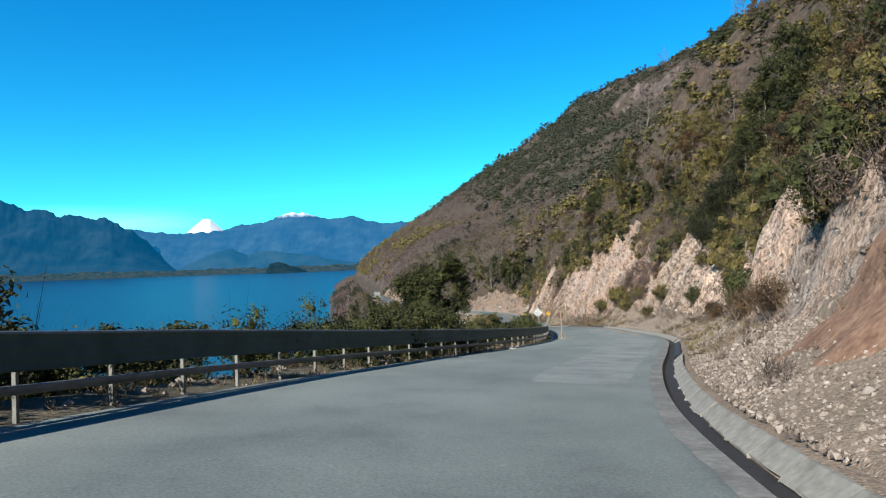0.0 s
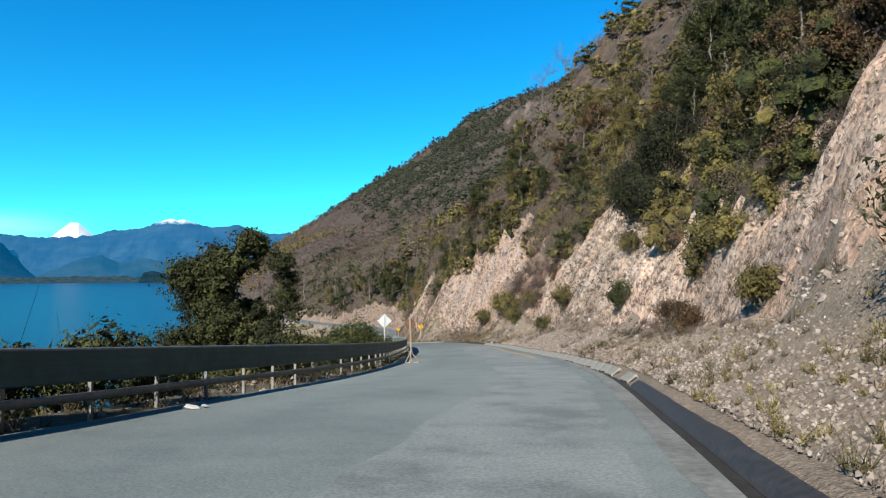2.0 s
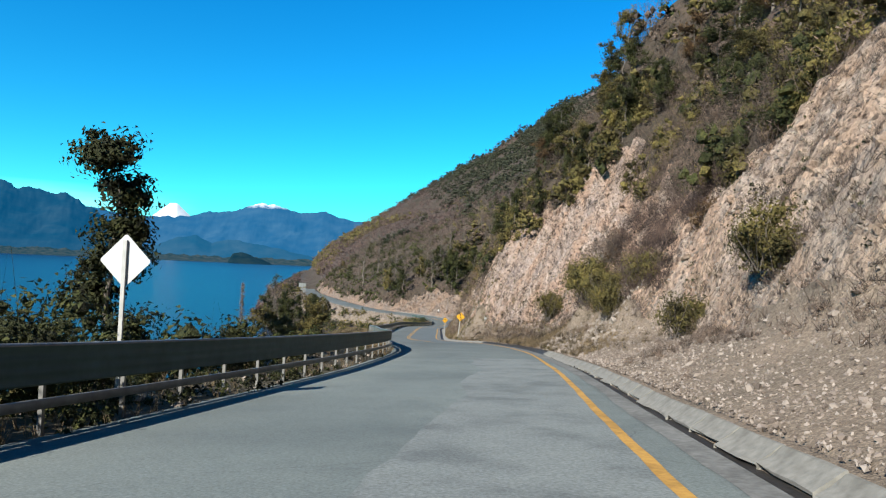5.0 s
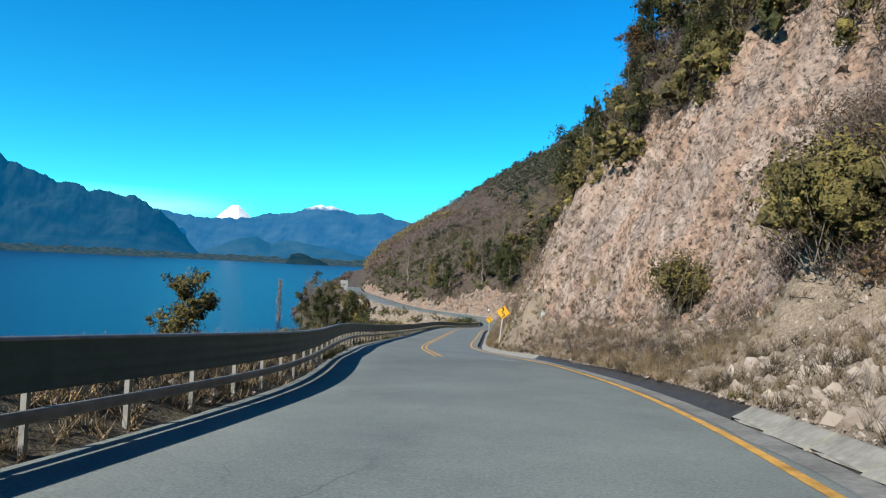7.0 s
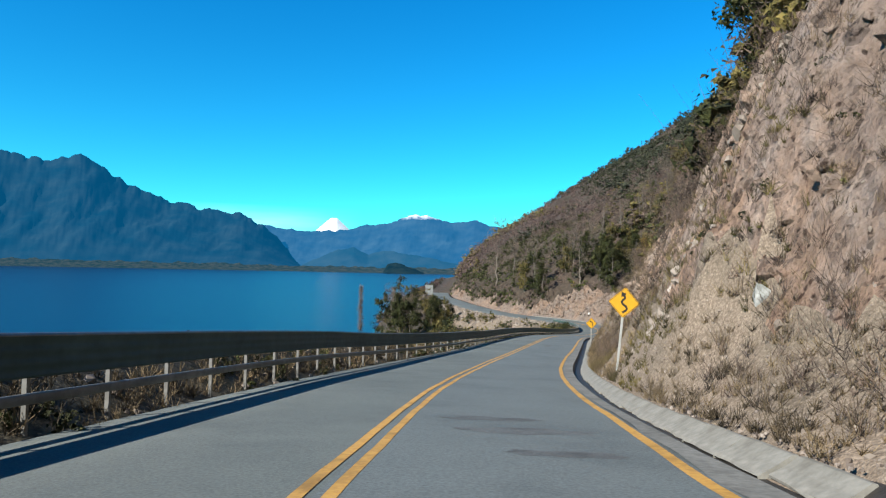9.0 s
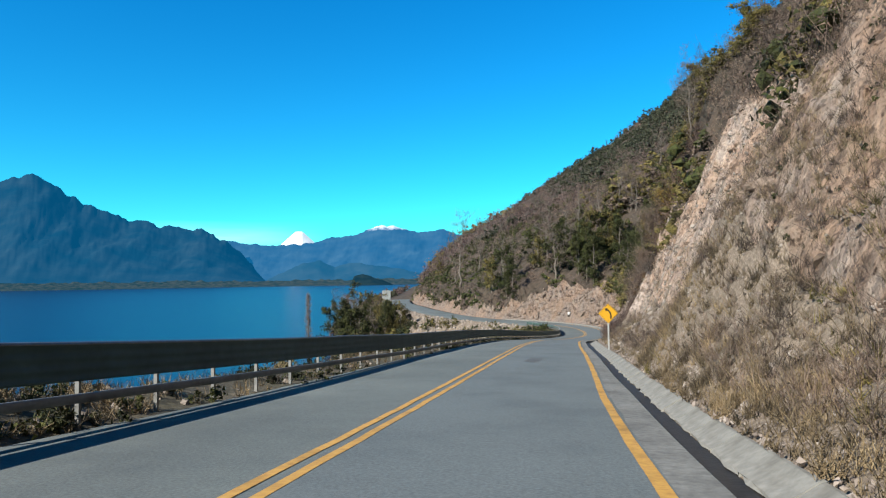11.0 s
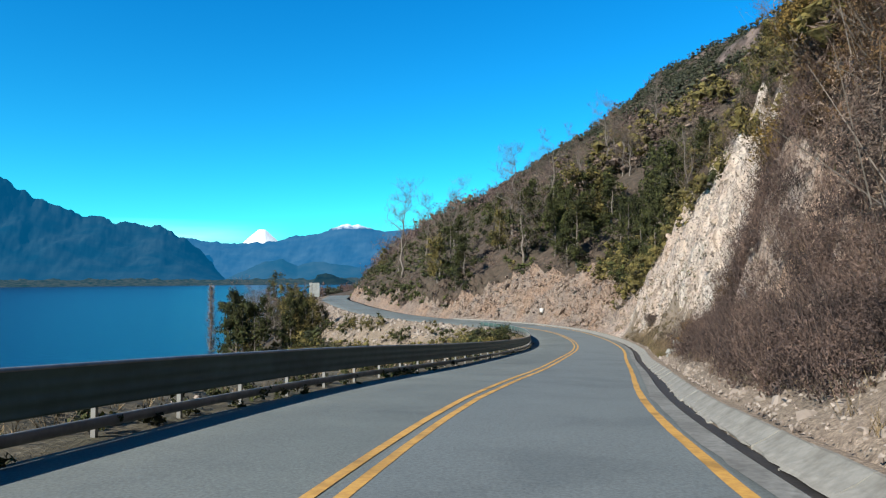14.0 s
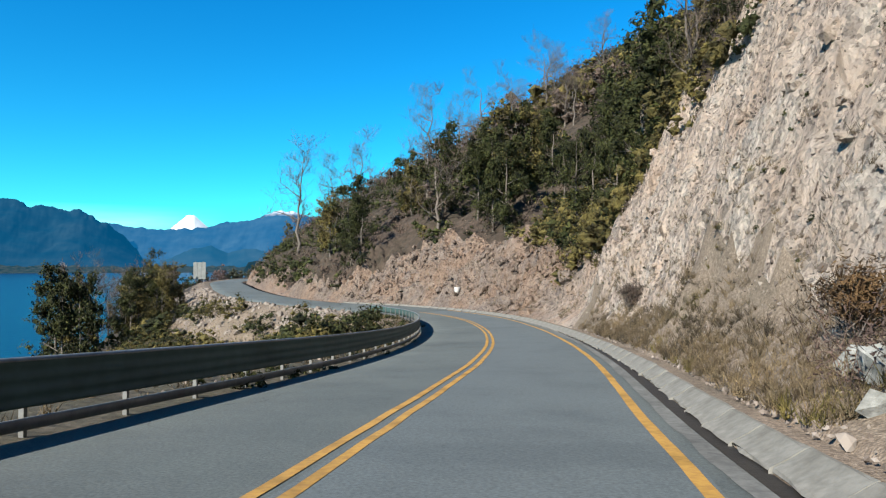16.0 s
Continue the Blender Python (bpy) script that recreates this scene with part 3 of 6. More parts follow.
def road_profile(i):
    L = lw_at(i)
    edge = 0.10 * fbm(i * 0.21, 0.5, 0, 3, 60)
    return [(-L - 0.74 + edge, -0.14), (-L - 0.6 + edge, -0.02), (-2.2, 0.02), (0, 0.03), (1.8, 0.02), (3.6, 0.0), (4.06 + drain_d(i), 0.0), (4.07 + drain_d(i), -0.06)]


v, f = ribbon(0, I_END, road_profile)
road = thing("road", mesh("road", v, f, ASPHALT), "two-lane grey asphalt road with worn patches", "road", "structure")


# an older, paler surface on the lake-away lane of the first stretch, with a ragged joint
OLD_ASPHALT = speckled("old_asphalt", [(0.3, (0.155, 0.178, 0.176)), (0.7, (0.328, 0.372, 0.366))], 24, [(0.34, (0.66, 0.67, 0.68)), (0.5, (0.95, 0.95, 0.95)), (0.72, (1.12, 1.12, 1.1))], 0.7, 0.9, 0.6, 0.01)
v, f = ribbon(s_at(18), s_at(96), lambda i: [(d, road_h(d) + 0.004) for d in (0.45 + 0.5 * float(fbm(i * 0.11, 0.3, 0, 4, 63)), 1.4, 2.3, 3.22 + 0.1 * float(fbm(i * 0.3, 0.9, 0, 3, 64)))], 1)
thing("trim_lane_patch", mesh("lane_patch", v, f, OLD_ASPHALT), "older worn asphalt in one lane, paler and coarse", "road surface", "structure")


LANE_ASPHALT = speckled("patched_asphalt", [(0.3, (0.106, 0.13, 0.136)), (0.7, (0.205, 0.245, 0.255))], 26, [(0.36, (0.8, 0.81, 0.82)), (0.48, (0.95, 0.95, 0.95)), (0.7, (1.04, 1.04, 1.04))], 0.42, 0.85, 0.5, 0.008)
v, f = ribbon(s_at(120), s_at(300), lambda i: [(d, road_h(d) + 0.004) for d in (centre_d(i), 0.9, 1.8, edge_d(i) + 0.12 + 0.06 * float(fbm(i * 0.3, 0.9, 0, 3, 64)))], 1)
thing("trim_lane_surface", mesh("lane_surface", v, f, LANE_ASPHALT), "blue-grey patched asphalt of one lane with dark stains", "road surface", "structure")
TAR = speckled("tar_patch", [(0.3, (0.085, 0.095, 0.097)), (0.7, (0.165, 0.178, 0.182))], 20, [(0.4, (0.7, 0.7, 0.7)), (0.6, (1.1, 1.1, 1.1))], 1.1, 0.8, 0.5, 0.006)
for k, (y, d, half_len, half_wid) in enumerate(((192.5, 1.0, 0.55, 0.75), (193.0, 2.1, 0.5, 0.6), (195.2, 2.7, 0.5, 0.45), (127.2, 2.0, 0.35, 1.0), (129.0, 1.6, 0.3, 0.8), (125.3, 2.4, 0.25, 0.7), (176.0, 1.4, 1.5, 0.3))):
    """A repair: a thin dark patch with a ragged outline."""
    i0, n = s_at(y), 40
    ang = np.linspace(0, 2 * math.pi, n, endpoint=False)
    wob = 1 + 0.6 * fbm(np.cos(ang) * 2.6 + 9 * k, np.sin(ang) * 2.6, 0, 4, 68)
    dd, ds = d + half_wid * np.cos(ang) * wob, half_len * np.sin(ang) * wob
    ring = np.array([[*at_s(i0, q), LINE[i0, 2] - q * LINE[i0, 3] + road_h(q) + 0.007] for q in np.append(dd, d)], float)
    up = np.append(tan[i0], (LINE[i0 + 1, 2] - LINE[i0 - 1, 2]) / np.linalg.norm(LINE[i0 + 1, :2] - LINE[i0 - 1, :2]))
    ring = ring + np.append(ds, 0)[:, None] * up
    thing("trim_repair", mesh("repair", ring, np.array([(q, (q + 1) % n, n) for q in range(n)]), TAR), "dark tar repair on the worn asphalt", "road surface", "structure")


def stripe(name, line, off, width, y0, y1, label):
    """A painted line: line(i) is its lateral place, off a shift from it; the paint is worn at its edges."""
    w = lambda i, k: 0.022 * float(fbm(i * 0.4, k, 0, 3, 70))
    v, f = ribbon(s_at(y0), s_at(y1), lambda i: [(d + w(i, d), road_h(d) + 0.008) for d in (line(i) + off - width / 2, line(i) + off + width / 2)], 1)
    return thing(name, mesh(name, v, f, PAINT), label, "road marking", "structure")


stripe("trim_line_edge", edge_d, 0.0, 0.16, 62, 300, "yellow edge line painted on the asphalt")
stripe("trim_line_centre", centre_d, -0.14, 0.13, 121, 300, "yellow centre line painted on the asphalt")
stripe("trim_line_centre", centre_d, 0.14, 0.13, 121, 300, "yellow centre line painted on the asphalt")

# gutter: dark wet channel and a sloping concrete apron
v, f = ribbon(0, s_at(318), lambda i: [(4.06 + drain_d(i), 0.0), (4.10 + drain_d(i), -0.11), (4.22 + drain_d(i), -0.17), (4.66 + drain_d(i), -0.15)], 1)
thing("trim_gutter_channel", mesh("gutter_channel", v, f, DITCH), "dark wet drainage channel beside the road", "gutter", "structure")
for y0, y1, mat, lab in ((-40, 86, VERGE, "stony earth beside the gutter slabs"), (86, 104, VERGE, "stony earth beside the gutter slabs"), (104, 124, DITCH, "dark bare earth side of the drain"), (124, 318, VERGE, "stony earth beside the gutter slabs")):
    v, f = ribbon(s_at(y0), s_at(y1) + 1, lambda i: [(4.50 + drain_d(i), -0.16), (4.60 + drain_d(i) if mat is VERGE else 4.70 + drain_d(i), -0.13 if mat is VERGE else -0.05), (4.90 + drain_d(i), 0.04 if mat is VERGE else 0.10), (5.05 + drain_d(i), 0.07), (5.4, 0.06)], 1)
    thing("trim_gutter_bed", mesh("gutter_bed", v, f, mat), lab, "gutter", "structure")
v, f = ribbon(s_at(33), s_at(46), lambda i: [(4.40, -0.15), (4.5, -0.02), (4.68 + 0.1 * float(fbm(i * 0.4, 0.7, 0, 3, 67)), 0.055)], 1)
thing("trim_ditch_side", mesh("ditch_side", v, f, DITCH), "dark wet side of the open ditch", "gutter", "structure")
DUST = speckled("dusty_shoulder", [(0.3, (0.15, 0.156, 0.15)), (0.7, (0.28, 0.288, 0.275))], 9, [(0.3, (0.6, 0.6, 0.6)), (0.6, (1.05, 1.05, 1.04))], 0.8, 0.95, 0.4, 0.006)
v, f = ribbon(s_at(-40), s_at(300), lambda i: [(max(3.70, edge_d(i) + 0.14) + 0.10 * float(fbm(i * 0.3, 0.2, 0, 3, 66)), 0.0045), (4.06 + drain_d(i), 0.004)], 1)
thing("trim_shoulder", mesh("shoulder", v, f, DUST), "pale dusty edge of the asphalt beside the drain", "road edge", "structure")

# ---- guard rail ----
RAIL0, RAIL1 = s_at(-30), s_at(303)
rail = new("guard_rail")
tagged(rail, "long galvanised steel guard rail on posts along the lake side", "guard rail")
rail_d = lambda i: -(lw_at(i) + 0.75)
rail_z = lambda i: float(np.interp(LINE[i, 1], [0, 13, 22, 45, 62, 90, 110, 117, 125, 132, 141, 155, 170, 177, 217, 240], [0.2, 0.2, 0.14, 0.1, 0.13, 0.17, 0.07, 0.05, 0.22, 0.29, 0.33, 0.2, 0.05, -0.1, -0.15, -0.22]))
beam = [(-0.09, 1.07), (-0.07, 1.10), (-0.02, 1.11), (0.015, 1.09)] + [(0.009 * math.cos(6.0 * math.pi * k / 30), 1.06 - 0.52 * k / 30) for k in range(31)] + [(-0.03, 0.52), (-0.06, 0.52), (-0.07, 0.8), (-0.09, 1.07)]
v, f = ribbon(RAIL0, RAIL1, lambda i: [(rail_d(i) + a, b + rail_z(i)) for a, b in beam])
thing("beam", mesh("beam", v, f, STEEL), parent=rail)
# strip of paler steel paints the lit line along the beam's top
v, f = ribbon(RAIL0, RAIL1, lambda i: [(rail_d(i) + a, b + rail_z(i)) for a, b in ((-0.095, 1.09), (-0.085, 1.122), (-0.012, 1.124), (0.026, 1.084), (0.022, 1.076))])
thing("top_edge", mesh("top_edge", v, f, POST), "galvanised top edge, paler than the beam to show as a lit line", parent=rail)
low = [(-0.01, 0.37), (0.045, 0.37), (0.055, 0.35), (0.055, 0.24), (0.03, 0.225), (-0.01, 0.225), (-0.01, 0.37)]
v, f = ribbon(RAIL0, RAIL1, lambda i: [(rail_d(i) + a, b + 0.8 * rail_z(i)) for a, b in low])
thing("lower_rail", mesh("lower_rail", v, f, POST), "pale galvanised lower rail", parent=rail)
bm = bmesh.new()
bmesh.ops.create_cube(bm, size=1)
bmesh.ops.scale(bm, vec=(0.07, 0.06, 1.4), verts=bm.verts)
bmesh.ops.translate(bm, vec=(0, 0, 0.35), verts=bm.verts)
post_mesh = bpy.data.meshes.new("post")
bm.to_mesh(post_mesh)
bm.free()
post_mesh.materials.append(POST)
for i in range(RAIL0, RAIL1, 4):
    x, y = at_s(i, rail_d(i) - 0.13)
    o = new("post", post_mesh)
    o.parent = rail
    o.matrix_basis = pose(x, y, LINE[i, 2] + (lw_at(i) + 0.75) * LINE[i, 3] + rail_z(i) - 0.02, 0, 0, -math.degrees(math.atan2(tan[i, 0], tan[i, 1])))

# ---- far mountains ----


# bluish colours and a faint emission stand in for the haze of distance
def far_material(name, dark, light, haze_glow, snow=None, grain=0.006):
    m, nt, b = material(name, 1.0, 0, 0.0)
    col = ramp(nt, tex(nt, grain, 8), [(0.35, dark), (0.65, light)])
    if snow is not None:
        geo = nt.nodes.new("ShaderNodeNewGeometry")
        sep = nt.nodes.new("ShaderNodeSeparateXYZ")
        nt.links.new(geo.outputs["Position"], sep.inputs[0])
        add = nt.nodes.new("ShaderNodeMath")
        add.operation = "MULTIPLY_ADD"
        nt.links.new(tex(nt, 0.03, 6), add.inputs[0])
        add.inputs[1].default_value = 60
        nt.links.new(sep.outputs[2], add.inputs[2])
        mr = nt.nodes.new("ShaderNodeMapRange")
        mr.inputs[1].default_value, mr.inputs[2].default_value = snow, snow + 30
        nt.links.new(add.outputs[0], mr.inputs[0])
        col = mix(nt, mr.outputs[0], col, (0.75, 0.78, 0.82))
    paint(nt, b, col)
    b.inputs["Emission Color"].default_value, b.inputs["Emission Strength"].default_value = (*haze_glow, 1), TONE
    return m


def ridge(name, label, radius, depth, profile, mat, base=LAKE, jag=6.0, seed=0):
    """A far mountain wall: profile is a list of (azimuth degrees to the left, crest height)."""
    p = np.array(profile, float)
    az = np.arange(p[0, 0], p[-1, 0], 0.07)
    crest = np.interp(az, p[:, 0], p[:, 1])
    u = np.linspace(0, 1, 34)
    A, U = np.meshgrid(np.radians(az), u, indexing="ij")
    rr = radius + (U - 1) * depth
    x, y = -np.sin(A) * rr, np.cos(A) * rr
    spur = fbm(np.degrees(A) * 0.5 + 1.3 * U, U * 3.0 + np.degrees(A) * 0.2, 0, 6, seed)
    z = base + (crest[:, None] - base) * U ** 1.15 * (1 + 0.38 * spur * (1 - U ** 2)) + jag * U ** 7 * fbm(np.degrees(A) * 2.0, U * 6, 0, 4, seed + 9)
    return thing(name, mesh(name, np.stack([x, y, z], -1).reshape(-1, 3), sheet_faces(len(az), len(u))[:, ::-1], mat), label, "mountain", "structure")


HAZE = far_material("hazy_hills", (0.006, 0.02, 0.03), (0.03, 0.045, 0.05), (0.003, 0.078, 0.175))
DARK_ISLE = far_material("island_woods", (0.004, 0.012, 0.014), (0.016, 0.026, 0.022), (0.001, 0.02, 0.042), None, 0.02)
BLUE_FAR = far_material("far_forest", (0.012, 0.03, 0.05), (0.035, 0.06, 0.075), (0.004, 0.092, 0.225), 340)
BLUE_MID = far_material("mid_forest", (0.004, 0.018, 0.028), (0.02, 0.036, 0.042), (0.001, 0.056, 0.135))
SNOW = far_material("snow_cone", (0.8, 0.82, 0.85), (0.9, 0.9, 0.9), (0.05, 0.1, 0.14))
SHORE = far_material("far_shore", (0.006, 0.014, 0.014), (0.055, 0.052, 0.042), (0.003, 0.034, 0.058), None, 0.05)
vx, vz = 19.1, 318
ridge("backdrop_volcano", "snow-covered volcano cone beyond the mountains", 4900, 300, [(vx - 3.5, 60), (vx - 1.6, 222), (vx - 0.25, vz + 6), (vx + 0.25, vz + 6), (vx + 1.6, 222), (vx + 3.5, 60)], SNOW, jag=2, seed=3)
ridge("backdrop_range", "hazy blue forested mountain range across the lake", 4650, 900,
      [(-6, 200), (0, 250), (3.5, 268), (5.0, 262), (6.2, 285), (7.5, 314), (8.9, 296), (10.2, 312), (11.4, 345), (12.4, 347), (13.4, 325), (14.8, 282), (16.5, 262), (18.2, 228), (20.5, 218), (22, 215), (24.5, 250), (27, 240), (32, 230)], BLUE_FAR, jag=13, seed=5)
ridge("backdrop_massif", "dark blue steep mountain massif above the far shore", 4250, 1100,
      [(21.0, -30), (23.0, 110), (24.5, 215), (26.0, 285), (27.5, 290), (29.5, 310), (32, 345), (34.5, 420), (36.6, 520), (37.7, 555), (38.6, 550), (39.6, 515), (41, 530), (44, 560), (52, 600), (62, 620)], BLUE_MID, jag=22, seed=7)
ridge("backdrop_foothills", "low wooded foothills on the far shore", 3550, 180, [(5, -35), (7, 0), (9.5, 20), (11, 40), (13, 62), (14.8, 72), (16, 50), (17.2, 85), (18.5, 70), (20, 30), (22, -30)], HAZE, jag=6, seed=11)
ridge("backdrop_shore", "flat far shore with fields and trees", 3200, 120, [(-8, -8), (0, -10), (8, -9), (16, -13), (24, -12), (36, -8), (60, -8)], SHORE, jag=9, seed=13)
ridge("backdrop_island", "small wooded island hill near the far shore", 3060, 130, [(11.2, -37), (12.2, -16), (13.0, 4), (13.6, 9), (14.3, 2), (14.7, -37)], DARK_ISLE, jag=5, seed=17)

# ---- foliage and stone builders ----
OLIVE = leafy("olive_leaves", [(0.0, (0.112, 0.104, 0.035)), (0.35, (0.172, 0.154, 0.05)), (0.7, (0.24, 0.208, 0.073)), (1.0, (0.32, 0.27, 0.108))])
THICKET = leafy("thicket_twigs", [(0.0, (0.072, 0.05, 0.046)), (0.4, (0.15, 0.108, 0.098)), (0.75, (0.235, 0.174, 0.158)), (1.0, (0.32, 0.25, 0.225))])
OCHRE = leafy("ochre_leaves", [(0.0, (0.11, 0.075, 0.02)), (0.5, (0.2, 0.14, 0.038)), (1.0, (0.32, 0.225, 0.07))])
VERDANT = leafy("fresh_leaves", [(0.0, (0.05, 0.068, 0.02)), (0.5, (0.09, 0.112, 0.032)), (1.0, (0.16, 0.175, 0.06))])
GREEN = leafy("dark_leaves", [(0.0, (0.03, 0.04, 0.013)), (0.5, (0.066, 0.082, 0.026)), (0.85, (0.115, 0.126, 0.04)), (1.0, (0.17, 0.165, 0.058))])
# about half the tone of dark_leaves, with these bushes' deep shade in the colour
SHADED_EVERGREEN = leafy("shaded_evergreen_leaves", [(0.0, (0.014, 0.018, 0.008)), (0.5, (0.03, 0.038, 0.014)), (0.85, (0.06, 0.066, 0.024)), (1.0, (0.1, 0.1, 0.04))])
BROWN = leafy("bare_twigs", [(0.0, (0.105, 0.08, 0.07)), (0.4, (0.2, 0.156, 0.134)), (0.75, (0.29, 0.23, 0.198)), (1.0, (0.38, 0.315, 0.272))])
RUSSET = leafy("russet_leaves", [(0.0, (0.085, 0.052, 0.028)), (0.5, (0.17, 0.108, 0.055)), (1.0, (0.28, 0.19, 0.1))])
DRY_BRUSH = leafy("dry_brush", [(0.0, (0.10, 0.072, 0.062)), (0.4, (0.19, 0.145, 0.125)), (0.75, (0.29, 0.23, 0.195)), (1.0, (0.40, 0.33, 0.28))])
PALE_TWIGS = leafy("pale_twigs", [(0.0, (0.22, 0.18, 0.165)), (0.5, (0.34, 0.29, 0.27)), (1.0, (0.46, 0.40, 0.37))])
STRAW = leafy("dry_grass", [(0.0, (0.13, 0.10, 0.06)), (0.5, (0.28, 0.22, 0.14)), (1.0, (0.42, 0.35, 0.23))])
FAR_GREEN = leafy("evergreen_woods", [(0.0, (0.03, 0.042, 0.027)), (0.5, (0.062, 0.075, 0.047)), (1.0, (0.12, 0.125, 0.075))])
FAR_BARE = leafy("leafless_woods", [(0.0, (0.11, 0.077, 0.076)), (0.5, (0.185, 0.134, 0.13)), (1.0, (0.27, 0.205, 0.198))])
BARK = speckled("grey_bark", [(0.3, (0.10, 0.085, 0.07)), (0.7, (0.27, 0.24, 0.21))], 4, None, 1, 0.95, 0.6, 0.02)


bm = bmesh.new()
bmesh.ops.create_icosphere(bm, subdivisions=1, radius=1)
ICO_V = np.array([v.co[:] for v in bm.verts])
ICO_F = np.array([[v.index for v in f.verts] for f in bm.faces])
bm.free()


OCTA = np.array([(1, 0, 0), (0, 1, 0), (-1, 0, 0), (0, -1, 0), (0, 0, 0.8), (0, 0, -0.8)], float)
OCTA_F = np.array([(0, 1, 4), (1, 2, 4), (2, 3, 4), (3, 0, 4), (1, 0, 5), (2, 1, 5), (3, 2, 5), (0, 3, 5)])


def unit(n):
    v = rng.normal(size=(n, 3))
    return v / np.linalg.norm(v, axis=1)[:, None]


def clump_centres(centre, radius, clumps=6, squash=0.8):
    """Clump places and radii inside many bushy crowns."""
    k = len(centre)
    rr = np.repeat(radius, clumps)
    cc = np.repeat(centre, clumps, 0) + unit(k * clumps) * rr[:, None] * (0.3 + 0.5 * rng.random((k * clumps, 1))) * np.array([1, 1, squash])
    return cc, rr * (0.30 + 0.28 * rng.random(k * clumps))


def clump_leaves(cc, cr, leaves, leaf, aspect=0.6, twist=0.32, heart=0.0):
    """Leafy clumps of single leaves that face outwards more or less, round an uneven heart where the growth is dense."""
    k = len(cc)
    n = unit(k * leaves)
    r = np.repeat(cr, leaves)[:, None]
    shape = np.repeat((0.7 + 0.65 * rng.random((k, 3))) * np.array([1, 1, 0.85]), leaves, 0)
    pos = np.repeat(cc, leaves, 0) + n * r * shape * (0.35 + 0.95 * rng.random((k * leaves, 1)) ** 0.8)
    nn = n + twist * unit(k * leaves)
    u = np.cross(nn, unit(k * leaves))
    u /= np.linalg.norm(u, axis=1)[:, None] + 1e-9
    w = np.cross(nn, u)
    w /= np.linalg.norm(w, axis=1)[:, None] + 1e-9
    s = (np.repeat(np.broadcast_to(leaf, (k,)), leaves) * (0.6 + 0.8 * rng.random(k * leaves)))[:, None] * 0.5
    v = np.stack([pos - u * s, pos + u * s * 0.8 + w * s * aspect, pos + u * s * 0.8 - w * s * aspect], 1).reshape(-1, 3)
    f = np.arange(3 * k * leaves).reshape(-1, 3)
    big = np.flatnonzero(cr > 0.16) if aspect > 0.3 else []
    if len(big):
        hv, hf = (OCTA, OCTA_F) if heart or np.mean(leaf) > 0.18 else (ICO_V, ICO_F)
        core = heart or (0.62 if np.mean(leaf) > 0.22 else 0.45 if np.mean(leaf) > 0.135 else 0.28)
        inner = (hv[None] * (0.4 + 0.85 * rng.random((len(big), len(hv), 1))) * (core * cr[big])[:, None, None] + cc[big][:, None]).reshape(-1, 3)
        f = np.concatenate([f, (hf[None] + len(v) + len(hv) * np.arange(len(big))[:, None, None]).reshape(-1, 3)])
        v = np.concatenate([v, inner])
    return v, f


def foliage(centre, radius, clumps, leaves, leaf, squash=0.8, aspect=0.6):
    cc, cr = clump_centres(centre, radius, clumps, squash)
    return clump_leaves(cc, cr, leaves, leaf if np.ndim(leaf) == 0 else np.repeat(leaf, clumps), aspect)


def twig_quads(base, height, per, spread=0.6, width=0.02):
    """Thin upright twigs fanning out of each base."""
    b = np.repeat(base, per, 0)
    h = np.repeat(height, per) * (0.45 + 0.65 * rng.random(len(b)))
    dirv = np.stack([spread * rng.normal(size=len(b)), spread * rng.normal(size=len(b)), np.ones(len(b))], 1)
    dirv /= np.linalg.norm(dirv, axis=1)[:, None]
    b = b + np.stack([rng.normal(size=len(b)), rng.normal(size=len(b)), 0 * h], 1) * (0.16 * h)[:, None]
    tip = b + dirv * h[:, None]
    sd = np.cross(dirv, unit(len(b)))
    sd /= np.linalg.norm(sd, axis=1)[:, None] + 1e-9
    wd = (np.broadcast_to(width, (len(base),)) if np.ndim(width) == 0 else width)
    sd = sd * np.repeat(wd, per)[:, None]
    v = np.stack([b - sd, b + sd, tip + 0.3 * sd, tip - 0.3 * sd], 1).reshape(-1, 3)
    return v, np.arange(4 * len(b)).reshape(-1, 4)


def stuff(name, pieces, mat, label, category, smooth=False):
    vs, fs, n = [], [], 0
    for v, f in pieces:
        if f.shape[1] == 4:
            f = np.concatenate([f[:, [0, 1, 2]], f[:, [0, 2, 3]]])
        vs.append(v)
        fs.append(f + n)
        n += len(v)
    return thing(name, mesh(name, np.concatenate(vs), np.concatenate(fs), mat, smooth=smooth), label, category, "stuff")


def stone_verts(seed):
    r = np.random.default_rng(seed)
    v = ICO_V.copy()
    for _ in range(5):
        n = r.normal(size=3)
        n /= np.linalg.norm(n)
        h = v @ n
        v = v - np.maximum(h - r.uniform(0.3, 0.7), 0)[:, None] * n
    return v * r.uniform(0.7, 1.2, 3) + r.normal(size=v.shape) * 0.04


STONES = [stone_verts(s) for s in range(9)]


def stones(pos, size):
    vs, fs, n = [], [], 0
    for p, s in zip(pos, size):
        q = Euler(rng.uniform(0, 6.28, 3)).to_matrix()
        v = STONES[rng.integers(9)] @ np.array(q) * s + p
        vs.append(v)
        fs.append(ICO_F + n)
        n += len(v)
    return np.concatenate(vs), np.concatenate(fs)


PALE = speckled("pale_stone", [(0.3, (0.22, 0.19, 0.165)), (0.55, (0.36, 0.325, 0.288)), (0.8, (0.52, 0.485, 0.445))], 1.1, [(0.3, (0.8, 0.76, 0.72)), (0.7, (1.05, 1.02, 1))], 0.25, 0.95, 0.5, 0.03)


shift = np.random.default_rng(31)


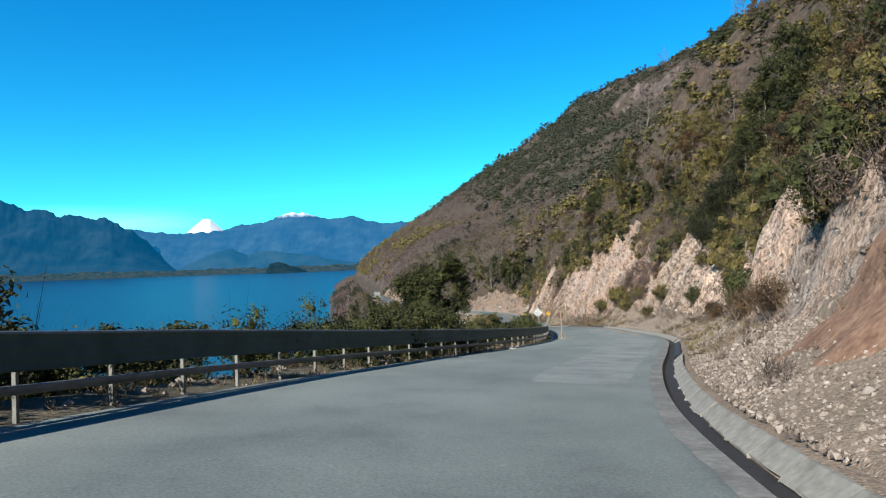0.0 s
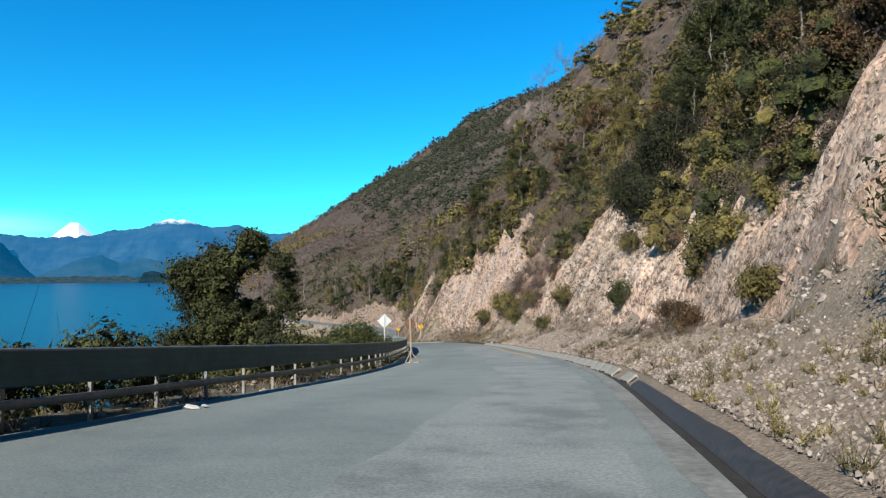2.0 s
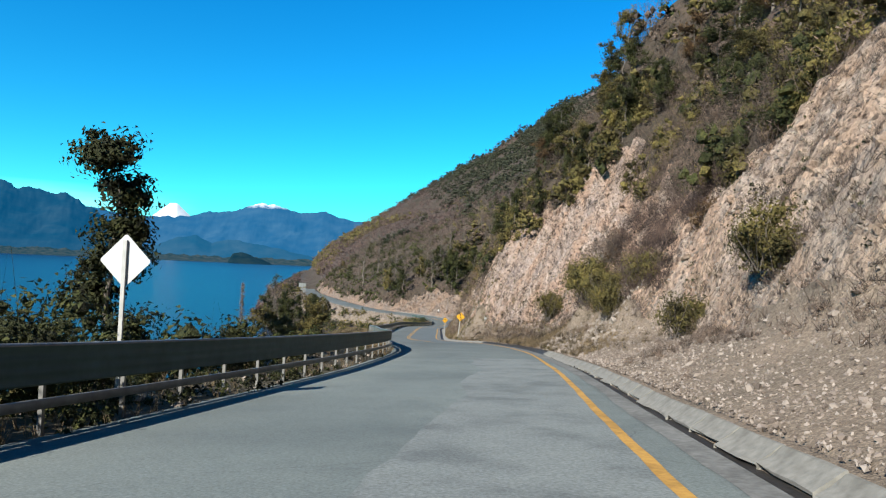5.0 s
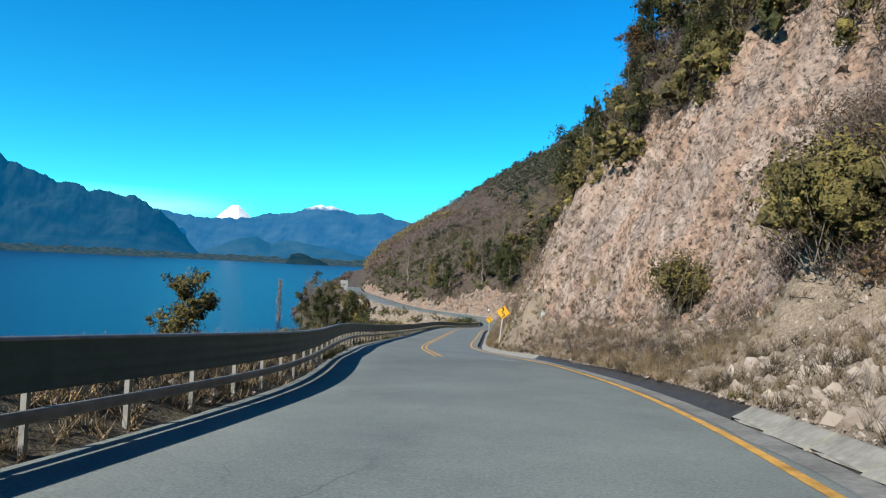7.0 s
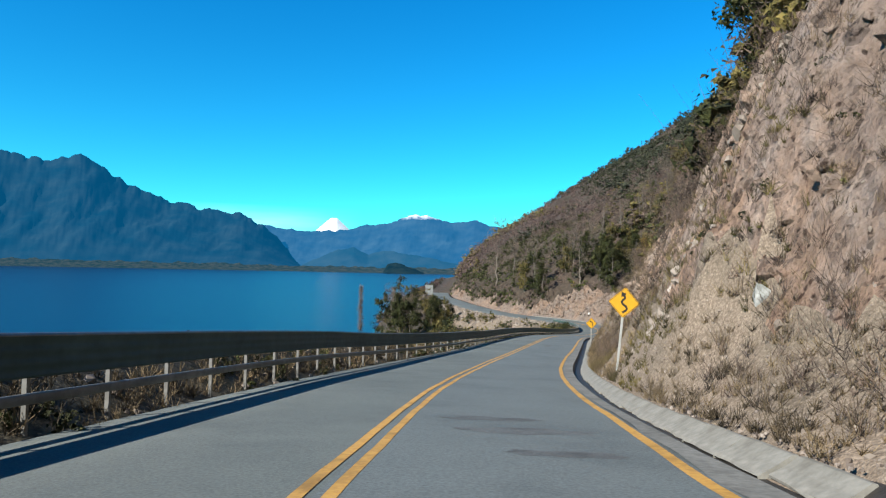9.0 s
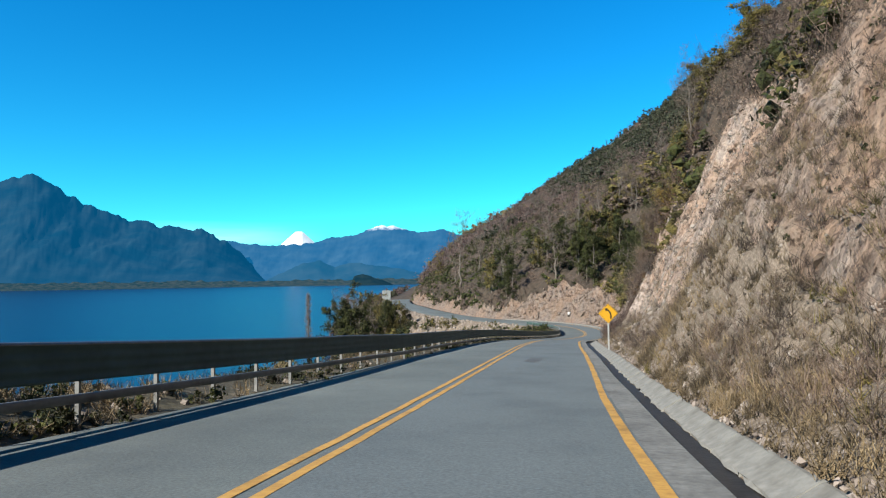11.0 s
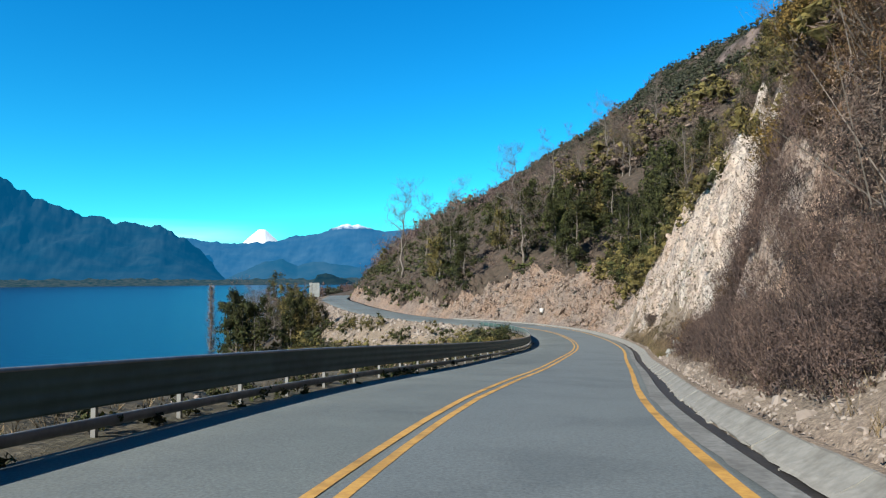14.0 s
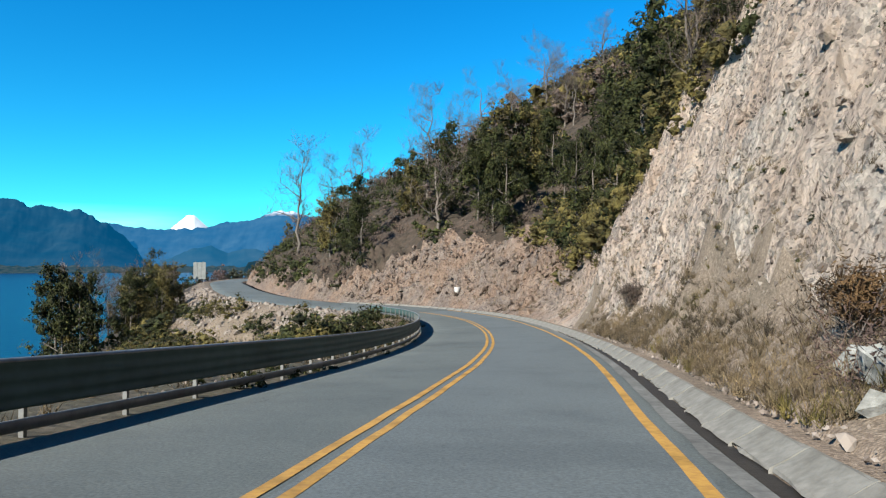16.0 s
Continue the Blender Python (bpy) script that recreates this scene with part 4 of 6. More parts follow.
def spots(n, y0, y1, d0, d1, power=1.0):
    """Random places along the road: line index, lateral, position on the ground."""
    i = rng.integers(s_at(y0), s_at(y1), n)
    d = d0 + (d1 - d0) * rng.random(n) ** power
    f = shift.random((n, 1))
    x, y = at_s(i, d)
    p = np.stack([x, y, ground(i, d, x, y)], 1)
    x, y = at_s(i + 1, d)
    return i, d, p * (1 - f) + np.stack([x, y, ground(i + 1, d, x, y)], 1) * f


def face_top(i):
    td, ft, fh = (np.interp(LINE[i, 1], KY, v) for v in (TOE_D, FACE_T, FACE_H))
    return td, td + fh / ft


def above_cut(n, y0, y1, reach, power):
    """Random places from the edge of the growth up the slope."""
    i = rng.integers(s_at(y0), s_at(y1), n)
    d = veg_edge(i) + reach * rng.random(n) ** power
    x, y = at_s(i, d)
    return i, d, np.stack([x, y, ground(i, d, x, y)], 1)


# ---- loose stones on the cut bank ----
SCREE_Y, SCREE = [-45, 0, 40, 60, 80, 98, 110, 122, 150, 172, 182, 196, 205, 225, 250, 280, 310, 340], [0.4, 0.5, 1.0, 1.0, 0.7, 0.6, 1, 0.3, 0.15, 0.6, 1.2, 1.2, 0.9, 0.9, 0.4, 0.6, 0.8, 0.5]
i, d, p = spots(30000, -15, 335, 5.1, 14.5, 1.2)
td, top = face_top(i)
reach = np.interp(LINE[i, 1], [30, 50, 90, 100, 108, 116, 120, 172, 180, 208, 214], [1.4, 0.6, 0.6, 1.2, 3.6, 3.6, 1, 1, 9, 9, 3])
keep = (rng.random(len(i)) < np.interp(LINE[i, 1], SCREE_Y, SCREE) * (0.2 + 0.9 * vnoise(p[:, 0] / 2.5, p[:, 1] / 2.5, 0, 4))) & (d < td + reach)
p, size = p[keep], 0.022 + 0.035 * rng.random(keep.sum()) + 0.12 * rng.random(keep.sum()) ** 14
p[:, 2] += 0.1 * size
near = np.argsort(-size * ((p[:, 1] < 60) | ((p[:, 1] > 98) & (p[:, 1] < 120)) | ((p[:, 1] > 175) & (p[:, 1] < 208))))[:280]
NEAR_STONES = (p[near], size[near])
p, size = np.delete(p, near, 0), np.delete(size, near)
stuff("loose_stones", [stones(p, size)], PALE, "pale broken stones scattered along the foot of the bank", "stones", smooth=False)
i, d, p = spots(13000, 18, 330, 6, 20, 1.0)
td, top = face_top(i)
keep = (d > td) & (d < veg_edge(i)) & (rng.random(len(i)) < np.interp(LINE[i, 1], [50, 60, 95, 105, 175, 185, 203, 206, 240, 246, 280, 290], [0.3, 0.35, 0.4, 0.8, 0.6, 0.8, 0.6, 0, 0, 0.6, 0.6, 1]))
p, size = p[keep], 0.07 + 0.34 * rng.random(keep.sum()) ** 3
p[:, 2] -= 0.15 * size
stuff("rock_face_blocks", [stones(p, size)], ROCK, "angular rock blocks standing out of the cut face", "rock", smooth=False)
i, d, p = spots(1500, 176, 212, 5.4, 15, 1.0)
td, top = face_top(i)
keep = (d < veg_edge(i)) & (vnoise(p[:, 1] / 2.2, p[:, 2] / 2.2, 0, 66) + 0.4 * rng.random(len(p)) > 0.55)
p, size = p[keep], 0.06 + 0.10 * rng.random(keep.sum()) ** 2 + 0.2 * rng.random(keep.sum()) ** 9
stuff("fallen_rocks", [stones(p, size)], PALE, "pale broken rocks lying over the loose slope", "stones", smooth=False)
i, d, p = spots(1500, 96, 108, 5.3, 10.5, 1.0)
keep = np.abs(LINE[i, 1] - 101.5) < 5.2 * np.clip((11.2 - d) / 5.5, 0.1, 1) + 0.8 * rng.normal(size=len(i))
p, size = p[keep], 0.06 + 0.22 * rng.random(keep.sum()) ** 2.2
stuff("scree_fan", [stones(p, size)], PALE, "fan of pale broken stones spilled down the bank", "stones", smooth=False)
i, d, p = spots(420, 133.5, 139, 5.8, 9.5, 1.0)
keep = np.abs(LINE[i, 1] - 137.2 + 0.35 * (d - 6)) < 0.5 + 0.35 * rng.normal(size=len(i))
p, size = p[keep], 0.08 + 0.2 * rng.random(keep.sum()) ** 2
stuff("pale_ledge", [stones(p, size)], PALE, "pale ledge of broken rock running up the spur", "rock", smooth=False)
# small rubble: the finest stones, too many to count


def pebble_material():
    m, nt, b = material("rubble_stone", 0.95, 0, 0.2)
    isl = nt.nodes.new("ShaderNodeNewGeometry").outputs["Random Per Island"]
    col = ramp(nt, isl, [(0.0, (0.11, 0.094, 0.082)), (0.35, (0.23, 0.2, 0.175)), (0.75, (0.33, 0.295, 0.265)), (1.0, (0.45, 0.42, 0.385))])
    paint(nt, b, mix(nt, 1.0, col, ramp(nt, tex(nt, 0.4, 4), [(0.3, (0.85, 0.82, 0.8)), (0.7, (1.08, 1.02, 0.97))]), "MULTIPLY"))
    bump(nt, b, tex(nt, 9), 0.4, 0.02)
    return m


RUBBLE = pebble_material()
def pebbles(pos, size):
    n = len(pos)
    a, b = unit(n), unit(n)
    b = np.cross(a, b)
    b /= np.linalg.norm(b, axis=1)[:, None]
    v = OCTA[None] * (0.55 + 0.8 * rng.random((n, 6, 1)))
    v = v[..., :1] * a[:, None] + v[..., 1:2] * b[:, None] + v[..., 2:] * np.cross(a, b)[:, None]
    return (v * np.asarray(size)[:, None, None] + pos[:, None]).reshape(-1, 3), (OCTA_F[None] + 6 * np.arange(n)[:, None, None]).reshape(-1, 3)


i, d, p = (np.concatenate(v) for v in zip(*(spots(n, y0, y1, 5.05, d1, w) for n, y0, y1, d1, w in ((13000, 8, 70, 8.6, 1.5), (6500, 66, 98, 9.2, 1.3), (3000, 150, 182, 9, 1.2), (2500, 86, 116, 9.5, 1.3), (2500, 116, 172, 7.5, 1.5), (7000, 172, 206, 15.5, 1.0), (3500, 206, 270, 8.0, 1.5)))))
keep = vnoise(p[:, 0] / 1.7, p[:, 1] / 1.7, 0, 58) + 0.5 * rng.random(len(p)) > 0.5
p = p[keep]
stuff("rubble", [pebbles(p, 0.018 + 0.034 * rng.random(len(p)) ** 2 + 0.04 * rng.random(len(p)) ** 8)], RUBBLE, "fine pale rubble strewn over the foot of the bank", "stones", smooth=False)
i, d, p = (np.concatenate(v) for v in zip(*(spots(n, y0, y1, d0, d1, 1.1) for n, y0, y1, d0, d1 in ((5600, 13, 36, 5.3, 8.0), (3600, 36, 60, 5.1, 7.2), (3200, 60, 98, 5.2, 8.4), (1600, 176, 204, 5.6, 10.0)))))
keep = vnoise(p[:, 0] / 1.9, p[:, 1] / 1.9, 0, 59) + 0.5 * rng.random(len(p)) > 0.52
p = p[keep]
size = 0.02 + 0.03 * rng.random(len(p)) ** 1.5 + 0.05 * rng.random(len(p)) ** 8
stuff("rubble_band", [pebbles(p + 0.3 * size[:, None] * np.array([0, 0, 1]), size)], RUBBLE, "coarse grey rubble heaped beside the drain", "stones", smooth=False)
i, d, p = (np.concatenate(v) for v in zip(*(spots(n, y0, y1, 6.5, d1) for n, y0, y1, d1 in ((5500, 18, 95, 14), (3500, 95, 125, 15), (4000, 238, 285, 14.5)))))
td, top = face_top(i)
p = p[(d > td - 0.5) & (d < veg_edge(i))]
stuff("face_rubble", [pebbles(p, 0.035 + 0.06 * rng.random(len(p)) ** 2 + 0.09 * rng.random(len(p)) ** 9)], RUBBLE, "small broken stones caught on the cut face", "stones", smooth=False)
i, d, p = spots(760, 280, 330, 5.6, 14, 0.8)
keep = d < veg_edge(i) + 1
stuff("bend_rocks", [stones(p[keep], 0.25 + 0.75 * rng.random(keep.sum()) ** 2.5)], ROCK, "broken brown rocks sticking out of the bank at the far bend", "rock", smooth=False)
i, d, p = spots(1600, 296, 372, -14, -5.5)
stuff("bank_stones", [stones(p, 0.15 + 0.5 * rng.random(1600) ** 3)], PALE, "pale rip-rap stones on the lakeside bank", "stones", smooth=False)
i, d, p = spots(1500, -10, 250, -7.6, -4.6)
lw = lw_at(i)
p = p[(-d > lw + 0.25)]
stuff("verge_stones", [stones(p, 0.04 + 0.14 * rng.random(len(p)) ** 3)], PALE, "small stones on the verge under the guard rail", "stones", smooth=False)

# ---- undergrowth on the hillside ----
i, d, p = above_cut(3400, -30, 300, 46, 1.5)
kindn = vnoise(p[:, 0] / 9, p[:, 1] / 9, p[:, 2] / 9, 80) + 0.35 * (rng.random(len(p)) - 0.5)
rad = 0.9 + 1.2 * rng.random(len(p)) ** 1.5 + 0.014 * d
a = p + np.array([0, 0, 0.55]) * rad[:, None]
bare = np.interp(LINE[i, 1], [30, 45, 75, 95, 120, 140, 150, 172, 182, 200, 215, 245, 270, 290], [0.36, 0.44, 0.42, 0.38, 0.36, 0.5, 0.62, 0.62, 0.45, 0.42, 0.55, 0.55, 0.45, 0.38])
close = (LINE[i, 1] < 112) & (d < veg_edge(i) + 13)
sel = kindn > bare + 0.10
stuff("hillside_shrubs_olive", [foliage(a[sel & ~close], rad[sel & ~close], 6, 18, 0.25 + 0.04 * rad[sel & ~close]), foliage(a[sel & close], rad[sel & close], 11, 50, 0.15)], OLIVE, "dense olive-green shrubs on the slope above the cut", "shrubs")
sel = (kindn <= bare + 0.10) & (kindn > bare)
stuff("hillside_shrubs_dark", [foliage(a[sel & ~close], rad[sel & ~close] * 1.1, 6, 18, 0.25 + 0.04 * rad[sel & ~close]), foliage(a[sel & close], rad[sel & close] * 1.1, 11, 62, 0.14)], GREEN, "dark green evergreen shrubs on the slope", "shrubs")
sel = kindn <= bare
stuff("hillside_brush", [twig_quads(p[sel], np.minimum(rad[sel] * 1.6, 2.4), 24, 0.5, 0.014), foliage(a[sel], rad[sel], 5, 16, 0.45, 0.9, 0.16)], BROWN, "leafless brown brushwood on the slope", "shrubs")

# growth hanging over the first cut
i, d, p = above_cut(520, 8, 80, 9, 1.0)
rad = 0.7 + 0.8 * rng.random(len(p))
a = p + np.array([0, 0, 0.4]) * rad[:, None]
pick = vnoise(p[:, 0] / 4, p[:, 1] / 4, p[:, 2] / 4, 68)
for name, mat, s, lab in (("overhang_olive", OLIVE, pick > 0.62, "olive-green shrubs hanging over the pale cut"), ("overhang_russet", RUSSET, (pick <= 0.62) & (pick > 0.52), "brown-leaved shrubs hanging over the pale cut"), ("overhang_brush", BROWN, (pick <= 0.52) & (pick > 0.3), "leafless brush hanging over the pale cut"), ("overhang_dark", GREEN, pick <= 0.3, "dark evergreen shrubs hanging over the pale cut")):
    stuff(name, [foliage(a[s], rad[s], 10, 60, 0.14, 1.0, 0.25 if mat is BROWN else 0.6), twig_quads(p[s], rad[s] * 1.6, 8, 0.6, 0.01)], mat, lab, "shrubs")

# brush and dry grass on the cut face and its foot
i, d, p = spots(15000, -15, 335, 5.6, 20, 1.1)
td, top = face_top(i)
patch = fbm(p[:, 0] / 4.5, p[:, 1] / 4.5, p[:, 2] / 4.5, 3, 90)
sel = (d < veg_edge(i) + 1) & (patch > np.where(d > td, np.interp(LINE[i, 1], [0, 40, 52, 90, 98, 125, 140, 170, 180, 203], [0.05, -0.02, -0.05, -0.12, 0.0, -0.14, -0.3, -0.4, 0.12, 0.05]), np.interp(LINE[i, 1], [40, 60, 92, 112], [0.3, 0.32, 0.3, -0.05]))) & (LINE[i, 1] < 206)
stuff("bank_brush", [twig_quads(p[sel], 0.35 + 0.55 * rng.random(sel.sum()), 22, 0.6, 0.006)], DRY_BRUSH, "dry grey-brown brush growing on the cut bank", "shrubs")
sel2 = (d < td + 1.5) & (patch < np.interp(LINE[i, 1], [88, 110], [-0.3, 0.1]))
gi, gd, gp = (np.concatenate(v) for v in zip(*(spots(n, y0, y1, 5.15, d1, 1.2) for n, y0, y1, d1 in ((130, 168, 206, 6.6), (700, 146, 174, 9.5), (300, 96, 114, 7.2), (450, 236, 266, 6.8)))))
stuff("bank_grass", [twig_quads(p[sel2], 0.22 + 0.36 * rng.random(sel2.sum()), 16, 0.5, 0.006), twig_quads(gp, 0.2 + 0.3 * rng.random(len(gp)), 24, 0.5, 0.006)], STRAW, "dry straw-coloured grass tufts beside the gutter", "grass")
# brown heath that thinly covers the rock between the two signs
i, d, p = (np.concatenate(v) for v in zip(spots(7000, 112, 181, 6.0, 17, 1.0), spots(4600, 44, 94, 7.5, 17, 1.0)))
td, top = face_top(i)
thin = np.interp(LINE[i, 1], [44, 50, 58, 66, 70, 86, 94, 112, 122, 138, 148, 174, 181], [0.1, 0.5, 0.8, 0.2, 0.8, 0.8, 0.3, 0.2, 0.6, 0.7, 0.9, 0.9, 0.0])
sel = (d < veg_edge(i) + 3) & (rng.random(len(i)) < thin) & (vnoise(p[:, 1] / 3, p[:, 2] / 2, 0, 97) + 0.4 * rng.random(len(i)) > 0.5)
stuff("bank_heath", [twig_quads(p[sel], 0.2 + 0.45 * rng.random(sel.sum()), 13, 0.85, 0.008)], BROWN, "thin mauve-brown heath covering the bank", "shrubs")
# grey brush and olive shrubs along the crest of the long cut
i, d, p = above_cut(680, 88, 168, 8.5, 1.0)
rad = 0.7 + 0.8 * rng.random(len(p))
a = p + np.array([0, 0, 0.7]) * rad[:, None]
pick = vnoise(p[:, 0] / 5, p[:, 1] / 5, p[:, 2] / 5, 98)
for name, mat, s, lab in (("edge_brush", BROWN, pick <= 0.58, "leafless grey-brown brush along the edge of the cut"), ("edge_olive", OLIVE, pick > 0.58, "olive-green shrubs along the edge of the cut")):
    stuff(name, [foliage(a[s], rad[s], 8, 30, 0.17, 1.0, 0.2 if mat is BROWN else 0.6), twig_quads(p[s], rad[s] * 2.2, 14, 0.5, 0.01)], mat, lab, "shrubs")

# dry grass along the drain and up the foot of the bank
i, d, p = (np.concatenate(v) for v in zip(*(spots(n, y0, y1, d0, d1, w) for n, y0, y1, d0, d1, w in ((3000, 104, 172, 5.05, 9.0, 1.4), (600, 30, 64, 5.0, 8.0, 1.2), (1100, 236, 268, 5.1, 8.5, 1.2)))))
keep = vnoise(p[:, 0] / 1.6, p[:, 1] / 1.6, 0, 99) + 0.5 * rng.random(len(p)) > 0.5
green = vnoise(p[:, 0] / 4, p[:, 1] / 4, 0, 100) > 0.66
stuff("foot_grass", [twig_quads(p[keep & ~green], 0.14 + 0.3 * rng.random((keep & ~green).sum()), 15, 0.6, 0.007)], STRAW, "dry straw-coloured grass on the foot of the bank", "grass")
stuff("foot_weeds", [twig_quads(p[keep & green], 0.14 + 0.25 * rng.random((keep & green).sum()), 15, 0.6, 0.008)], OLIVE, "olive grass and weeds on the foot of the bank", "grass")
i, d, p = spots(2600, 96, 160, -8.6, -4.4, 1.0)
p = p[-d > lw_at(i) + 0.9]
stuff("verge_hay", [twig_quads(p, 0.18 + 0.35 * rng.random(len(p)), 14, 0.55, 0.008)], STRAW, "tall dry grass behind the guard rail", "grass")

# small tufts rooted in the cut face
i, d, p = spots(9000, 20, 285, 6.5, 19, 1.0)
td, top = face_top(i)
p = p[(d > td) & (d < veg_edge(i) + 1) & (rng.random(len(i)) < np.interp(LINE[i, 1], [20, 60, 110, 170, 180, 206, 212, 240, 246], [0.6, 0.8, 1, 1, 0.4, 0.4, 0.2, 0.2, 0.35]))]
dark = vnoise(p[:, 0] / 3, p[:, 1] / 3, p[:, 2] / 3, 93) + 0.4 * (rng.random(len(p)) - 0.5) > 0.6
stuff("face_tufts", [twig_quads(p[~dark], 0.12 + 0.3 * rng.random((~dark).sum()), 9, 0.9, 0.008)], BROWN, "small withered tufts rooted in the cut face", "weeds")
rad = 0.1 + 0.2 * rng.random(dark.sum()) ** 2
stuff("face_weeds", [foliage(p[dark], rad, 2, 12, 0.09, 0.9)], GREEN, "small dark weeds rooted in the cut face", "weeds")
# the bank that is grown over with russet and brown brush
i, d, p = spots(3700, 208, 240, 5.3, 17, 0.9)
sel = (d < veg_edge(i) + 2) & (d > 5.5 + 0.8 * rng.random(len(i))) & (d < np.interp(LINE[i, 1], [208, 213, 230, 238], [6.5, 16, 16, 7]) + 1.5 * rng.normal(size=len(i))) & (rng.random(len(i)) < np.interp(LINE[i, 1], [227, 237], [1, 0.12]))
i2, d2, p2 = spots(330, 97.5, 110, 8.4, 13.5)
p = np.concatenate([p[sel], p2])
rad = 0.5 + 0.5 * rng.random(len(p))
a = p + np.array([0, 0, 0.5]) * rad[:, None]
red = vnoise(p[:, 1] / 3, p[:, 2] / 3, 0, 64) > 0.70
stuff("bank_thicket", [twig_quads(p, rad * 1.9, 17, 0.55, 0.008), foliage(a[~red], rad[~red], 5, 26, 0.12, 0.9, 0.28)], THICKET, "dense leafless brown thicket covering the bank", "shrubs")
stuff("bank_thicket_russet", [foliage(a[red], rad[red], 5, 34, 0.12, 0.9, 0.5)], RUSSET, "russet-leaved shrubs in the thicket on the bank", "shrubs")
i, d, p = spots(4200, -20, 300, -10, -4.4, 0.8)
sel = -d > lw_at(i) + 0.5
stuff("verge_grass", [twig_quads(p[sel], 0.15 + 0.35 * rng.random(sel.sum()), 12, 0.5, 0.008)], STRAW, "dry grass on the verge behind the guard rail", "grass")

i, d, p = spots(3200, -20, 300, -8.5, -3.6, 1.0)
sel = (-d > lw_at(i) + 0.45) & (vnoise(p[:, 1] / 4, 0 * d, 0, 73) > 0.4)
p, rad = p[sel], 0.14 + 0.2 * rng.random(sel.sum())
stuff("verge_weeds", [foliage(p + np.array([0, 0, 0.5]) * rad[:, None], rad, 4, 11, 0.11, 0.8)], GREEN, "low green weeds under the guard rail", "weeds")

# ---- lakeside bushes behind the rail ----
i, d, p = spots(900, -30, 322, -25, -7.6, 1.3)
dens = np.interp(LINE[i, 1], [-30, 0, 60, 90, 98, 110, 150, 195, 248, 258, 322], [1, 1, 1, 0.8, 0.2, 0.08, 0.05, 0.02, 0.02, 0.8, 0.8])
sel = (rng.random(len(i)) < dens) & ~((LINE[i, 1] > 268) & (d > -15)) & ~((LINE[i, 1] > 90) & (LINE[i, 1] < 114) & (d > -12))
p, d = p[sel], d[sel]
rad = 0.8 + 0.8 * rng.random(len(p)) + 0.12 * np.clip(-d - 8, 0, 9)
a = p + np.array([0, 0, 0.8]) * rad[:, None]
i2, d2, p2 = (np.concatenate(v) for v in zip(*(spots(n, y0, y1, d0, d1) for n, y0, y1, d0, d1 in ((330, 255, 352, -34, -9), (70, 254, 269, -14, -7.0), (80, 285, 345, -32, -15)))))
rad2 = np.concatenate([0.9 + 1.2 * rng.random(330), 1.1 + 0.6 * rng.random(70), 2.0 + 1.5 * rng.random(80)])
a, rad = np.concatenate([a, p2 + np.array([0, 0, 0.7]) * rad2[:, None]]), np.concatenate([rad, rad2])
pick = rng.random(len(a))
stuff("lakeside_shrubs_olive", [foliage(a[pick < 0.6], rad[pick < 0.6], 8, 24, 0.22)], OLIVE, "olive-green bushes on the slope below the guard rail", "shrubs")
stuff("lakeside_shrubs_dark", [foliage(a[pick >= 0.6], rad[pick >= 0.6], 8, 24, 0.22)], GREEN, "dark green bushes on the slope below the guard rail", "shrubs")

i, d, p = spots(190, -6, 92, -11.5, -6.4, 1.0)
rad = (0.8 + 0.7 * rng.random(190)) * np.interp(p[:, 1], [-6, 14, 20, 34, 40, 58, 64, 80, 88, 92], [0.7, 0.7, 1.0, 1.0, 0.6, 0.6, 1.0, 0.9, 0.45, 0.4]) * (0.75 + 0.5 * vnoise(p[:, 1] / 5, p[:, 0] / 5, 0, 72))
a = p + np.array([0, 0, 1.1]) * rad[:, None]
pick = vnoise(p[:, 1] / 6, p[:, 0] / 6, 0, 71) + 0.3 * (rng.random(190) - 0.5)
for name, mat, s, lab in (("verge_bushes_fresh", VERDANT, pick > 0.45, "leafy green bushes growing behind the guard rail"), ("verge_bushes_dark", GREEN, pick <= 0.45, "dark green bushes growing behind the guard rail")):
    stuff(name, [foliage(a[s], rad[s], 14, 70, 0.13, 1.15, 0.6), twig_quads(p[s], rad[s] * 2.3, 9, 0.3, 0.009)], mat, lab, "bushes")

# ---- woods on the mountain ----
n = 13500
i = rng.integers(s_at(40), s_at(1180), n)
d = np.where(LINE[i, 1] > 450, 10, 44) + 440 * rng.random(n) ** 1.25
x, y = at_s(i, d)
ii, dd = nearest(x, y)
ok = (dd > np.where(LINE[ii, 1] > 440, 9, 40)) & (x < 640) & ~((dd > 300) & (dd < 345) & (y > 560) & (y < 850) & (rng.random(n) < 0.55))
x, y, ii, dd = x[ok], y[ok], ii[ok], dd[ok]
p = np.stack([x, y, ground(ii, dd, x, y)], 1)
dist = np.hypot(x - 15, y - 100)
far_off = dist > 185
x, y, dd, p, dist = x[far_off], y[far_off], dd[far_off], p[far_off], dist[far_off]
rad = (2.5 + 2.8 * rng.random(len(p)) ** 2 + dist / 460) * np.where(rng.random(len(p)) < 0.05, 1.4, 1)
a = p + np.array([0, 0, 0.5]) * rad[:, None]
kindn = vnoise(x / 70, y / 70, 0, 81) * 0.6 + vnoise(x / 20, y / 20, 0, 83) * 0.4 + 0.10 * (rng.random(len(x)) - 0.5) + 0.36 * np.clip((dd - 115) / 90, -0.4, 1)
